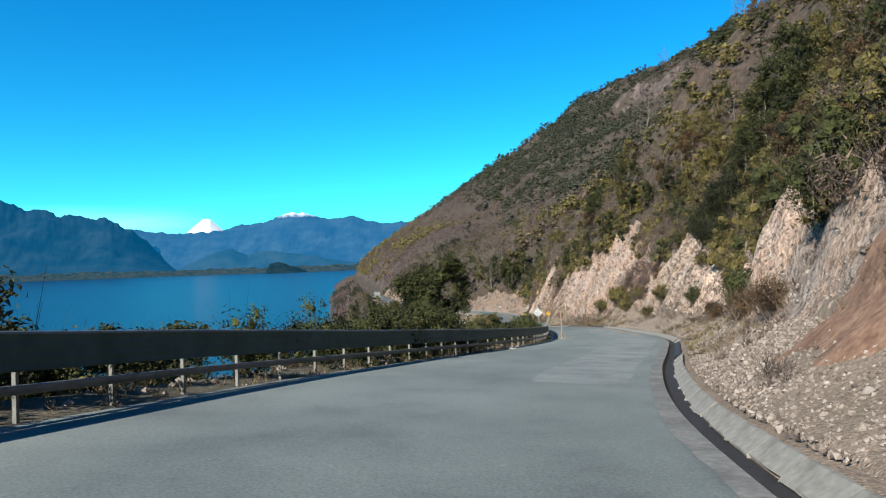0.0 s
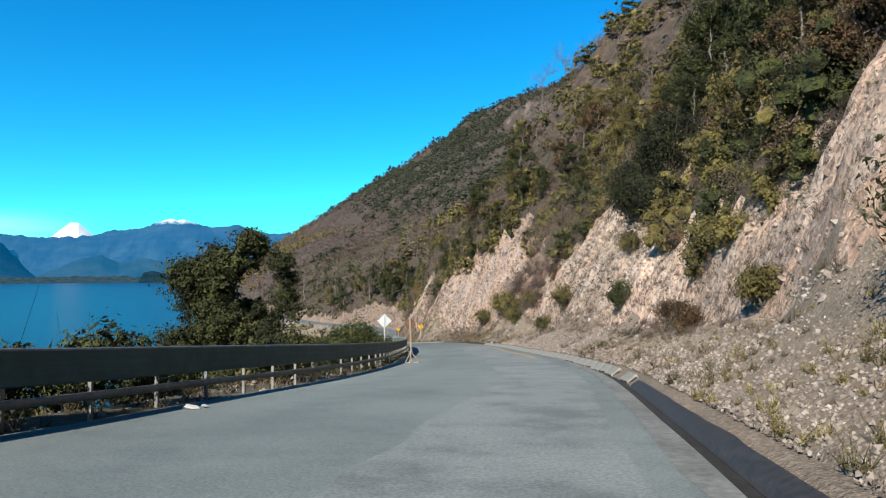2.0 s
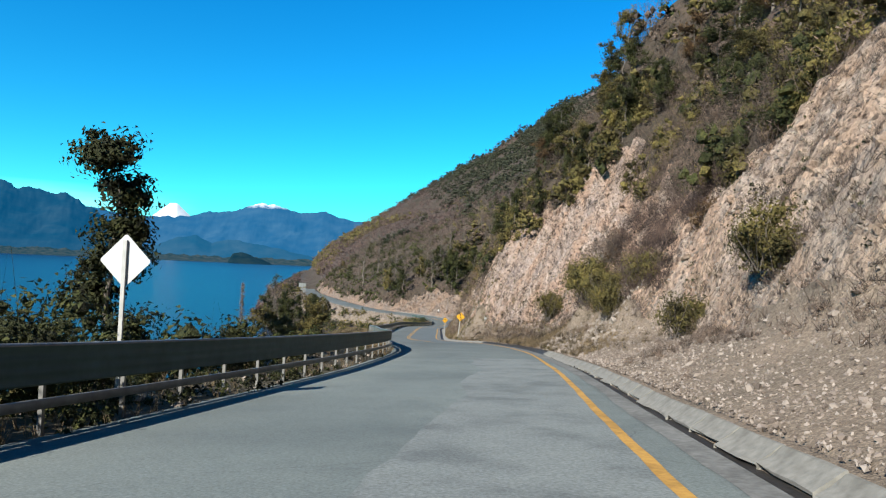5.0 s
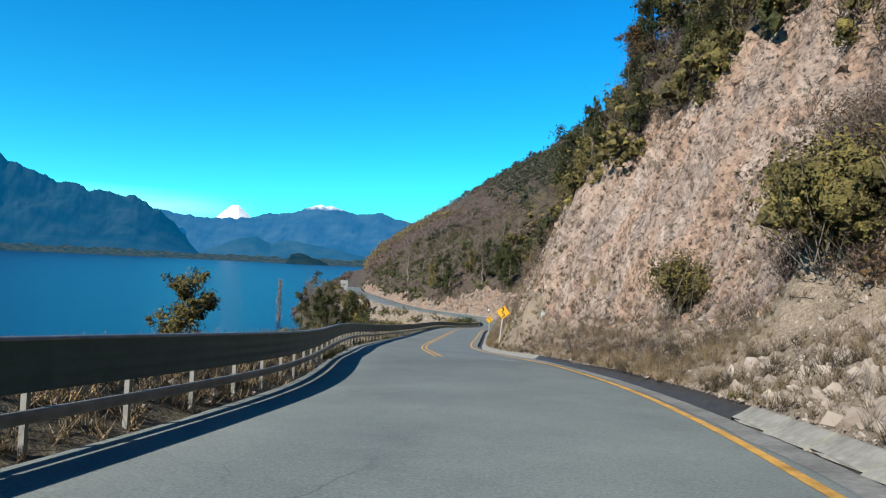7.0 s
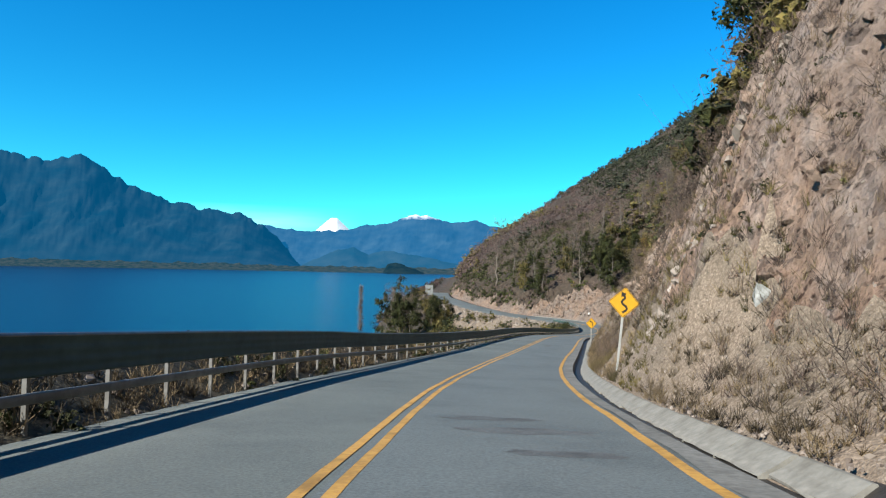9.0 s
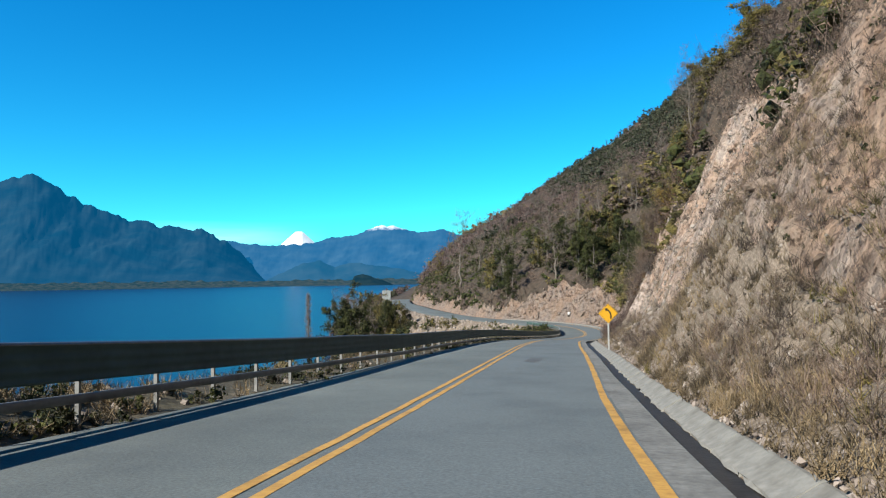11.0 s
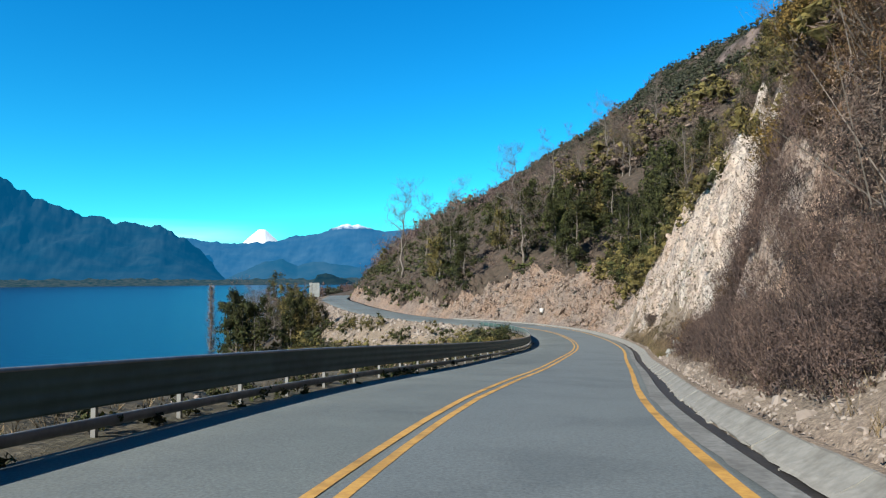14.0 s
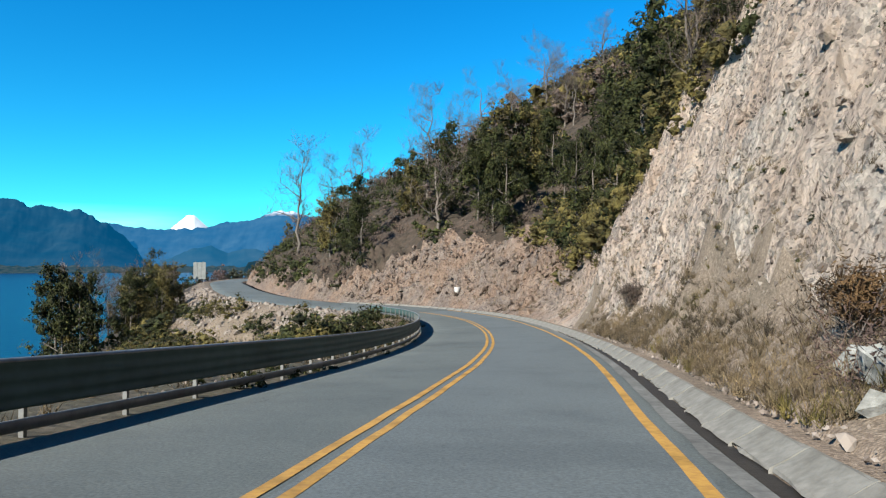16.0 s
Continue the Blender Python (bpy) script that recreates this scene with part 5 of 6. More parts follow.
for name, mat, lo, hi, lab in (("woods_dark", FAR_GREEN, 0.60, 9, "dark evergreen woods on the mountainside"), ("woods_bare", FAR_BARE, 0.24, 0.60, "leafless mauve-brown woods on the mountainside"), ("woods_olive", OLIVE, -9, 0.24, "olive-green woods on the mountainside")):
    s = (kindn >= lo) & (kindn < hi)
    m = s & (dist < 340)
    s = s & ~m
    stuff(name, [foliage(a[s], rad[s], 3, 10 if mat is FAR_BARE else 6, 0.42 + rad[s] * 0.17, 0.95, 0.75 if mat is not FAR_BARE else 0.3), foliage(a[m], rad[m], 4, 14 if mat is FAR_BARE else 9, 0.3 + rad[m] * 0.1, 0.95, 0.75 if mat is not FAR_BARE else 0.3)], mat, lab, "woods")

# woods on the shoulder above the near bends
n = 2600
x, y = 55 + 275 * rng.random(n), 110 + 410 * rng.random(n)
ii, dd = nearest(x, y)
ok = (dd > 62) & (dd < 330)
x, y, ii, dd = x[ok], y[ok], ii[ok], dd[ok]
p = np.stack([x, y, ground(ii, dd, x, y)], 1)
rad = 1.8 + 1.8 * rng.random(len(p)) ** 2 + 0.003 * dd
a = p + np.array([0, 0, 0.55]) * rad[:, None]
kindn = vnoise(x / 28, y / 28, 0, 84) + 0.3 * (rng.random(len(p)) - 0.5)
for name, mat, lo, hi, lab in (("shoulder_woods_dark", FAR_GREEN, 0.64, 9, "dark evergreen woods on the mountain's shoulder"), ("shoulder_woods_bare", FAR_BARE, 0.24, 0.64, "leafless brown woods on the mountain's shoulder"), ("shoulder_woods_fresh", VERDANT, -9, 0.24, "fresh green woods on the mountain's shoulder")):
    s = (kindn >= lo) & (kindn < hi)
    stuff(name, [foliage(a[s], rad[s], 5, 14 if mat is FAR_BARE else 8, 0.3 + rad[s] * 0.1, 1.0, 0.7 if mat is not FAR_BARE else 0.3)], mat, lab, "woods")

# growth on the far shore below the road
i, d, p = spots(1000, 425, 800, -48, -7)
p = p[p[:, 2] > LAKE - 1]
rad = 1.5 + 2.2 * rng.random(len(p))
kindn = vnoise(p[:, 0] / 25, p[:, 1] / 25, 0, 88)
for name, mat, s, lab in (("shore_woods_dark", FAR_GREEN, kindn > 0.5, "dark evergreen bushes along the far shore"), ("shore_woods_bare", FAR_BARE, kindn <= 0.5, "leafless bushes along the far shore")):
    stuff(name, [foliage(p[s] + np.array([0, 0, 0.7]) * rad[s][:, None], rad[s], 4, 14, 0.55, 1.1)], mat, lab, "woods")

# big single crowns that break the skyline of the mountain
n = 560
i = rng.integers(s_at(420), s_at(1150), n)
d = 110 + 350 * rng.random(n) ** 0.7
x, y = at_s(i, d)
ii, dd = nearest(x, y)
p = np.stack([x, y, ground(ii, dd, x, y)], 1)[x < 640]
rad = 3.4 + 4.0 * rng.random(len(p)) ** 2
stuff("ridge_trees", [foliage(p + np.array([0, 0, 0.7]) * rad[:, None], rad, 8, 18, 0.2 * rad, 1.1, 0.75)], FAR_GREEN, "large dark evergreen trees standing out of the mountain woods", "woods")

# taller growth between the shrubs and the far woods
i, d, p = above_cut(1600, -30, 330, 110, 0.8)
rad = 1.6 + 1.6 * rng.random(len(p)) ** 1.5 + 0.01 * d
rad = np.minimum(rad, 0.8 + 0.12 * (d - veg_edge(i)))
a = p + np.array([0, 0, 0.8]) * rad[:, None]
kindn = vnoise(p[:, 0] / 15, p[:, 1] / 15, 0, 86) + 0.3 * (rng.random(len(p)) - 0.5)
for name, mat, lo, hi, lab in (("slope_thicket_dark", GREEN, 0.58, 9, "dark evergreen thicket high on the slope"), ("slope_thicket_bare", BROWN, -9, 0.40, "leafless brown thicket high on the slope"), ("slope_thicket_olive", OLIVE, 0.40, 0.58, "olive-green thicket high on the slope")):
    s = (kindn >= lo) & (kindn < hi) & (rad > 0.8)
    c = s & (d < 55) & (LINE[i, 1] < 140)
    s = s & ~c
    stuff(name, [foliage(a[s], rad[s], 6, 14, 0.24 + rad[s] * 0.05, 1.1), foliage(a[c], rad[c], 8, 26, 0.22, 1.1)], mat, lab, "shrubs")

i, d, p = above_cut(1900, 270, 480, 75, 1.1)
rad = 1.0 + 1.5 * rng.random(len(p)) ** 1.4
a = p + np.array([0, 0, 0.6]) * rad[:, None]
x, y = p[:, 0], p[:, 1]
kindn = vnoise(x / 11, y / 11, 0, 85) + 0.3 * (rng.random(len(x)) - 0.5)
for name, mat, lo, hi, lab in (("bend_shrubs_dark", GREEN, 0.62, 9, "dark green shrubs above the far bend"), ("bend_shrubs_bare", BROWN, 0.32, 0.62, "brown leafless shrubs above the far bend"), ("bend_shrubs_fresh", VERDANT, -9, 0.32, "leafy green shrubs above the far bend")):
    s = (kindn >= lo) & (kindn < hi)
    stuff(name, [foliage(a[s], rad[s], 6, 20 if mat is BROWN else 14, 0.26 + rad[s] * 0.04, 1.0, 0.26 if mat is BROWN else 0.6)], mat, lab, "shrubs")

# ---- single trees ----


def limb(path, r0, r1, sides=5):
    path = np.asarray(path)
    n = len(path)
    t = np.gradient(path, axis=0)
    t /= np.linalg.norm(t, axis=1)[:, None] + 1e-9
    u = np.cross(t, [0.31, 0.87, 0.1])
    u /= np.linalg.norm(u, axis=1)[:, None] + 1e-9
    w = np.cross(t, u)
    r = np.linspace(r0, r1, n)[:, None, None]
    ang = np.linspace(0, 2 * np.pi, sides, endpoint=False)
    v = path[:, None, :] + r * (np.cos(ang)[None, :, None] * u[:, None, :] + np.sin(ang)[None, :, None] * w[:, None, :])
    f = []
    for a in range(n - 1):
        for b in range(sides):
            c = (b + 1) % sides
            f.append((a * sides + b, a * sides + c, (a + 1) * sides + c, (a + 1) * sides + b))
    return v.reshape(-1, 3), np.array(f)


def grow(r, start, direction, length, radius, depth, out, tips):
    n = 4 if depth else 2
    pts, p, dv = [start], np.array(start, float), np.array(direction, float)
    for _ in range(n - 1):
        dv = dv + r.normal(size=3) * 0.13 + np.array([0, 0, 0.05])
        dv /= np.linalg.norm(dv)
        p = p + dv * length / (n - 1)
        pts.append(p.copy())
    out.append(limb(pts, radius, radius * 0.45, 4 if depth > 1 else 3))
    tips.extend(pts[2:] if depth else pts[1:])
    if depth == 0:
        return
    for _ in range(4 if depth > 1 else 3):
        k = r.integers(1, n)
        side = r.normal(size=3)
        side -= dv * (side @ dv)
        side /= np.linalg.norm(side)
        grow(r, pts[k], dv * 0.55 + side * 0.75 + np.array([0, 0, 0.25]), length * r.uniform(0.42, 0.62), radius * 0.42, depth - 1, out, tips)


def tree(x, y, z, height, seed, leaf, leaf_size, leaves, label, spread=0.32, lean=0.05, bare_to=0.25, depth=1, limbs=2, clumps=40, clump=0.09, twigs=0):
    """A tree: a trunk with limbs, and a crown of leafy clumps on the limbs, or of fine bare twigs."""
    r = np.random.default_rng(seed)
    root = new("tree")
    root.location = (x, y, z)
    tagged(root, label, "tree", "trees on the slope" if "slope" in label else "")
    trunk, tips = [], []
    pts = [np.array([0, 0, -0.5])]
    for k in range(1, 10):
        pts.append(np.array([lean * height * k / 9 + 0.015 * height * r.normal(), 0.015 * height * r.normal(), height * k / 9 * 0.96]))
    trunk.append(limb(pts, 0.016 * height + 0.03, 0.02, 6))
    for k in range(int(9 * bare_to) + 1, 10):
        for _ in range(limbs):
            a = r.uniform(0, 6.28)
            ln = height * spread * (1.15 - 0.75 * abs(k / 9 - 0.45)) * r.uniform(0.6, 1.1)
            grow(r, pts[k], (math.cos(a), math.sin(a), 0.45), ln, 0.008 * height * (1.2 - k / 10), depth, trunk, tips)
    n, vs, fs = 0, [], []
    for v, f in trunk:
        vs.append(v)
        fs.append(f + n)
        n += len(v)
    thing("trunk", mesh("trunk", np.concatenate(vs), np.concatenate(fs), BARK), parent=root)
    tips = np.array(tips)
    if twigs:
        v, f = twig_quads(tips, np.full(len(tips), 0.11 * height), twigs, 0.8, 0.0012 * height)
        thing("crown", mesh("crown", v, f, leaf, smooth=False), parent=root)
    else:
        tips = tips[r.choice(len(tips), min(clumps, len(tips)), replace=False)]
        cr = clump * height * (0.55 + 0.8 * r.random(len(tips)))
        tips = np.repeat(tips, 3, 0) + unit(3 * len(tips)) * np.repeat(cr, 3)[:, None] * (0.35 + 0.75 * rng.random((3 * len(tips), 1))) * np.array([1, 1, 0.75])
        v, f = clump_leaves(tips, np.repeat(cr, 3) * (0.4 + 0.4 * rng.random(len(tips))), int(0.62 * leaves), leaf_size, 0.6, 0.45, 0.3)
        thing("crown", mesh("crown", v, f, leaf, smooth=False), parent=root)
    return root


def on_ground(x, y):
    k, dd = nearest(np.array([x]), np.array([y]))
    return float(ground(k, dd, np.array([x]), np.array([y]))[0])


def tree_at(x, y, top, *args, **kw):
    z = on_ground(x, y)
    return tree(x, y, z, max(top - z, 2.5), *args, **kw)


def poplar(x, y, top, seed):
    """A tall narrow leafless tree whose twigs all rise close to the trunk."""
    z = on_ground(x, y)
    h = top - z
    root = new("tree")
    root.location = (x, y, z)
    tagged(root, "tall narrow leafless poplar on the lake shore", "tree")
    k = np.linspace(0, 1, 9)
    v, f = limb(np.stack([0.1 * np.sin(5 * k), 0 * k, h * 0.97 * k - 0.4], 1), 0.22, 0.03, 6)
    thing("trunk", mesh("trunk", v, f, BARK), parent=root)
    u = rng.random(90) ** 0.8
    base = np.stack([0.4 * rng.normal(size=90), 0.4 * rng.normal(size=90), h * (0.02 + 0.86 * u)], 1)
    v, f = twig_quads(base, 1.3 + 1.6 * (1 - u), 30, 0.38, 0.02)
    thing("crown", mesh("crown", v, f, PALE_TWIGS, smooth=False), parent=root)


tree_at(-1.0, 79.0, -0.6, 11, GREEN, 0.26, 130, "tall dark evergreen tree with an open crown on the lakeside slope", spread=0.10, bare_to=0.45, depth=2, clumps=80, clump=0.06)
tree_at(-3.6, 80.5, -2.2, 12, GREEN, 0.26, 130, "dense dark evergreen tree on the lakeside slope", spread=0.15, bare_to=0.05, depth=2, clumps=150, clump=0.085)
tree_at(1.4, 95.5, -1.4, 13, GREEN, 0.25, 110, "narrow ivy-clad evergreen tree on the lakeside slope", spread=0.06, bare_to=0.0, clumps=110, clump=0.06)
tree_at(8.6, 116.6, -10.0, 15, OLIVE, 0.12, 90, "small bushy tree just behind the guard rail", spread=0.24, bare_to=0.1, clumps=50, clump=0.11)
tree_at(7.2, 104.5, -9.6, 16, OLIVE, 0.12, 90, "small olive-green bush behind the guard rail", spread=0.24, bare_to=0.1, clumps=50, clump=0.11)
for k, (x, y, top) in enumerate(((-7.3, 372, 6.0), (-1.0, 374, 3.5), (8.0, 352, 3.5), (21, 340, 9.5), (26, 342, 8), (44, 360, 24), (58, 372, 34), (75, 220, 62), (64, 208, 52), (52, 128, 37), (46, 96, 27))):
    tree_at(x, y, top, 30 + k, BROWN, 0.5, 1, "tall bare tree on the slope above the road", spread=0.2, bare_to=0.25, depth=2, twigs=2)
for k, (x, y, top) in enumerate(((-54.5, 409, -15.5), (-63.7, 384, -16), (-47, 398, -20), (-52, 388, -21), (-42, 390, -20.5), (-58, 415, -19), (-36, 378, -20), (-44, 372, -22))):
    bare = k % 2 == 1
    if k % 4 == 1:
        poplar(x, y, top, 50 + k)
        continue
    tree_at(x, y, top, 50 + k, (GREEN, BROWN, OLIVE, BROWN)[k % 4], 0.4, 30, ("dark conifer", "leafless poplar", "olive-green tree", "bare brown tree")[k % 4] + " on the shore spit below the road", spread=(0.22, 0.08, 0.4, 0.3)[k % 4], bare_to=0.05, twigs=5 * bare, depth=1 + bare, limbs=4 if k % 4 == 1 else 2)

# trees standing on the slope above the cut, a few kinds repeated
KINDS = []
for k, (mat, lab, hgt, sp, tw) in enumerate(((OLIVE, "olive-green tree with a ragged crown on the slope", 6.5, 0.30, 0), (GREEN, "dark evergreen tree with a dense crown on the slope", 7.0, 0.26, 0),
                                             (OLIVE, "yellow-green tree with drooping foliage on the slope", 7.5, 0.24, 0), (BROWN, "leafless grey-brown tree on the slope", 8.0, 0.30, 4))):
    x, y = at_s(s_at(74 + 9 * k), 24.0)
    KINDS.append(tree(float(x), float(y), on_ground(float(x), float(y)), hgt, 90 + k, mat, 0.25, 50, lab, spread=sp, bare_to=0.1, depth=1 + (tw > 0), limbs=1, clumps=36, clump=0.12, twigs=tw))
NEAR_KINDS = []
for k, (mat, lab, hgt, sp) in enumerate(((OLIVE, "olive-green tree with small leaves on the slope above the cut", 5.5, 0.30), (RUSSET, "brown-leaved tree on the slope above the cut", 5.0, 0.32), (GREEN, "dark evergreen tree on the slope above the cut", 5.5, 0.28))):
    x, y = at_s(s_at(46 + 14 * k), 16.5)
    NEAR_KINDS.append(tree(float(x), float(y), on_ground(float(x), float(y)) - 0.2, hgt, 190 + k, mat, 0.145, 100, lab, spread=sp, bare_to=0.05, limbs=1, clumps=42, clump=0.115))
for k in range(66):
    far = k >= 56
    i = int(rng.integers(s_at(255 if far else 28), s_at(470 if far else 270)))
    dl = float(veg_edge(np.array([i]))[0]) + (2 + 62 * rng.random() ** 1.2 if far else 1.0 + 36 * rng.random() ** 1.4)
    x, y = (float(q) for q in at_s(i, dl))
    kn = float(vnoise(x / 14, y / 14, 0, 95)) + 0.3 * (rng.random() - 0.5)
    src = KINDS[1 if kn > 0.58 else 3 if kn < 0.34 else (0, 2)[k % 2]]
    if LINE[i, 1] < 262 and src is not KINDS[3]:
        src = NEAR_KINDS[2 if kn > 0.58 else (0, 0, 1)[k % 3]]
    sc = (0.55 + 0.65 * rng.random()) * (0.95 if far else 1.0) * min(1.0, 0.6 + (dl - float(veg_edge(np.array([i]))[0])) / 12)
    copy_thing(src, Matrix.LocRotScale((x, y, on_ground(x, y) - 0.3), Euler((0, 0, rng.uniform(0, 6.28))), (sc, sc, sc * rng.uniform(0.85, 1.2))))

# dark narrow trees on the shoulder of the cut
for k, (yl, off) in enumerate(((127, 1.0), (129.5, 0.6), (131.5, 1.6), (134, 0.8))):
    i = s_at(yl)
    x, y = (float(q) for q in at_s(i, float(veg_edge(np.array([i]))[0]) + off))
    copy_thing(KINDS[1], Matrix.LocRotScale((x, y, on_ground(x, y) - 0.3), Euler((0, 0, 1.7 * k)), (0.38, 0.38, 0.62)))
# trees that stand close above the first cut and above the far bend
for y0, y1, n, lo, hi, deep, order in ((23, 40, 10, 0.8, 1.4, 14, (10, 11, 10, 12, 11)), (49, 84, 34, 1.0, 1.75, 26, (10, 11, 10, 10, 12, 11, 10)), (274, 340, 52, 1.1, 1.8, 40, (1, 0, 1, 1, 3, 1)), (215, 275, 10, 0.6, 0.9, 12, (3, 0, 3, 1))):
    for k in range(n):
        i = int(rng.integers(s_at(y0), s_at(y1)))
        off = deep * rng.random() ** 1.2
        x, y = (float(q) for q in at_s(i, float(veg_edge(np.array([i]))[0]) + 1.2 + off))
        sc = rng.uniform(lo, hi) * min(1.0, 0.42 + off / 8)
        src = (KINDS + 6 * [None] + NEAR_KINDS)[order[k % len(order)]]
        if 62 < LINE[i, 1] < 80 and off < 10:
            src = NEAR_KINDS[2]
        elif y0 == 274 and off > 25:
            src = KINDS[3]
        copy_thing(src, Matrix.LocRotScale((x, y, on_ground(x, y) - 0.3), Euler((0, 0, rng.uniform(0, 6.28))), (sc, sc, sc * rng.uniform(0.9, 1.15))))
# trees and brush leaning out over the crest of the later cut
for k in range(24):
    i = int(rng.integers(s_at(216), s_at(270)))
    x, y = (float(q) for q in at_s(i, float(veg_edge(np.array([i]))[0]) + 0.6 + 6.5 * rng.random()))
    sc = rng.uniform(0.65, 1.0)
    copy_thing((NEAR_KINDS[0], KINDS[3], NEAR_KINDS[0], KINDS[3], NEAR_KINDS[2], KINDS[3])[k % 6], Matrix.LocRotScale((x, y, on_ground(x, y) - 0.3), Euler((0, -0.18, rng.uniform(0, 6.28))), (sc * 0.8, sc * 0.8, sc)))
i, d, p = above_cut(460, 214, 272, 9, 1.0)
rad = 0.9 + 0.8 * rng.random(len(p))
a = p + np.array([0, 0, 0.8]) * rad[:, None]
pick = vnoise(p[:, 0] / 4, p[:, 1] / 4, p[:, 2] / 4, 69)
for name, mat, s, lab in (("crest_brush", BROWN, pick <= 0.49, "leafless grey-brown brush crowning the cut"), ("crest_olive", OLIVE, pick > 0.49, "olive-green shrubs crowning the cut")):
    stuff(name, [foliage(a[s], rad[s], 7, 34, 0.2, 1.1, 0.22 if mat is BROWN else 0.6), twig_quads(p[s], rad[s] * 2.2, 12, 0.5, 0.012)], mat, lab, "shrubs")
# tall dark trees in the hollow above the far bend
for k in range(12):
    i = int(rng.integers(s_at(280), s_at(314)))
    x, y = (float(q) for q in at_s(i, float(veg_edge(np.array([i]))[0]) + 2.5 + 16 * rng.random()))
    sc = rng.uniform(0.9, 1.2)
    copy_thing(KINDS[1], Matrix.LocRotScale((x, y, on_ground(x, y) - 0.3), Euler((0, 0, rng.uniform(0, 6.28))), (sc, sc, sc * rng.uniform(1.2, 1.5))))
# olive trees crowding the edge of the growth beyond the first bend
for k in range(28):
    i = int(rng.integers(s_at(92), s_at(142)))
    x, y = (float(q) for q in at_s(i, float(veg_edge(np.array([i]))[0]) + 0.8 + 15 * rng.random()))
    sc = rng.uniform(0.8, 1.3)
    copy_thing(NEAR_KINDS[(0, 0, 1, 0, 2)[k % 5]], Matrix.LocRotScale((x, y, on_ground(x, y) - 0.3), Euler((0, 0, rng.uniform(0, 6.28))), (sc, sc, sc * rng.uniform(0.9, 1.1))))

# tall growth on the shore below the far road
for k in range(24):
    u, w = rng.random(), rng.random()
    x, y = (15.4 * u - 31.3) * (1 - w) + (21 * u - 51.2) * w, (322.9 + 7.3 * u) * (1 - w) + (357.6 + 10 * u) * w
    zg = max(on_ground(x, y), LAKE) - 0.3
    sc = (-20.5 - 2.5 * rng.random() - zg) / 7.2
    copy_thing(KINDS[(3, 1, 3)[k % 3] if w > 0.5 else (1, 0, 1)[k % 3]], Matrix.LocRotScale((x, y, zg), Euler((0, 0, rng.uniform(0, 6.28))), (sc * 0.8, sc * 0.8, sc)))
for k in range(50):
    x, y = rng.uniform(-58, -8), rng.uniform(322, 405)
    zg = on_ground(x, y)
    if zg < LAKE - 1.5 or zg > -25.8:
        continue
    # trees left out along the camera's sight lines, so the board shows
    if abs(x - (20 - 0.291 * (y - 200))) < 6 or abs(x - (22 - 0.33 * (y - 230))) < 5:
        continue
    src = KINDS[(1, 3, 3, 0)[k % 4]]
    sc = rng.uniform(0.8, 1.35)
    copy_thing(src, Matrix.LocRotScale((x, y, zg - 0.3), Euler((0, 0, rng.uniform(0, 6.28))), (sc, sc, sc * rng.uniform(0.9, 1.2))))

# ---- bushes on the bank ----


def bush(x, y, radius, mat, seed, label, leaf=0.13):
    z = on_ground(x, y)
    root = new("bush")
    root.location = (x, y, z)
    tagged(root, label, "bush", "bushes on the bank")
    v, f = twig_quads(np.zeros((8, 3)), np.full(8, radius * 1.7), 9, 0.55, 0.015)
    thing("stem", mesh("stem", v, f, BARK, smooth=False), parent=root)
    v, f = foliage(np.array([[0, 0, radius * 0.8]]), np.array([radius]), int(20 + 10 * radius), int(70 + 45 * radius * (2 if mat is SHADED_EVERGREEN else 1)), leaf * max(1.0, radius / 1.8), 0.8, 0.26 if mat in (BROWN, RUSSET) else 0.5)
    thing("crown", mesh("crown", v, f, mat, smooth=False), parent=root)


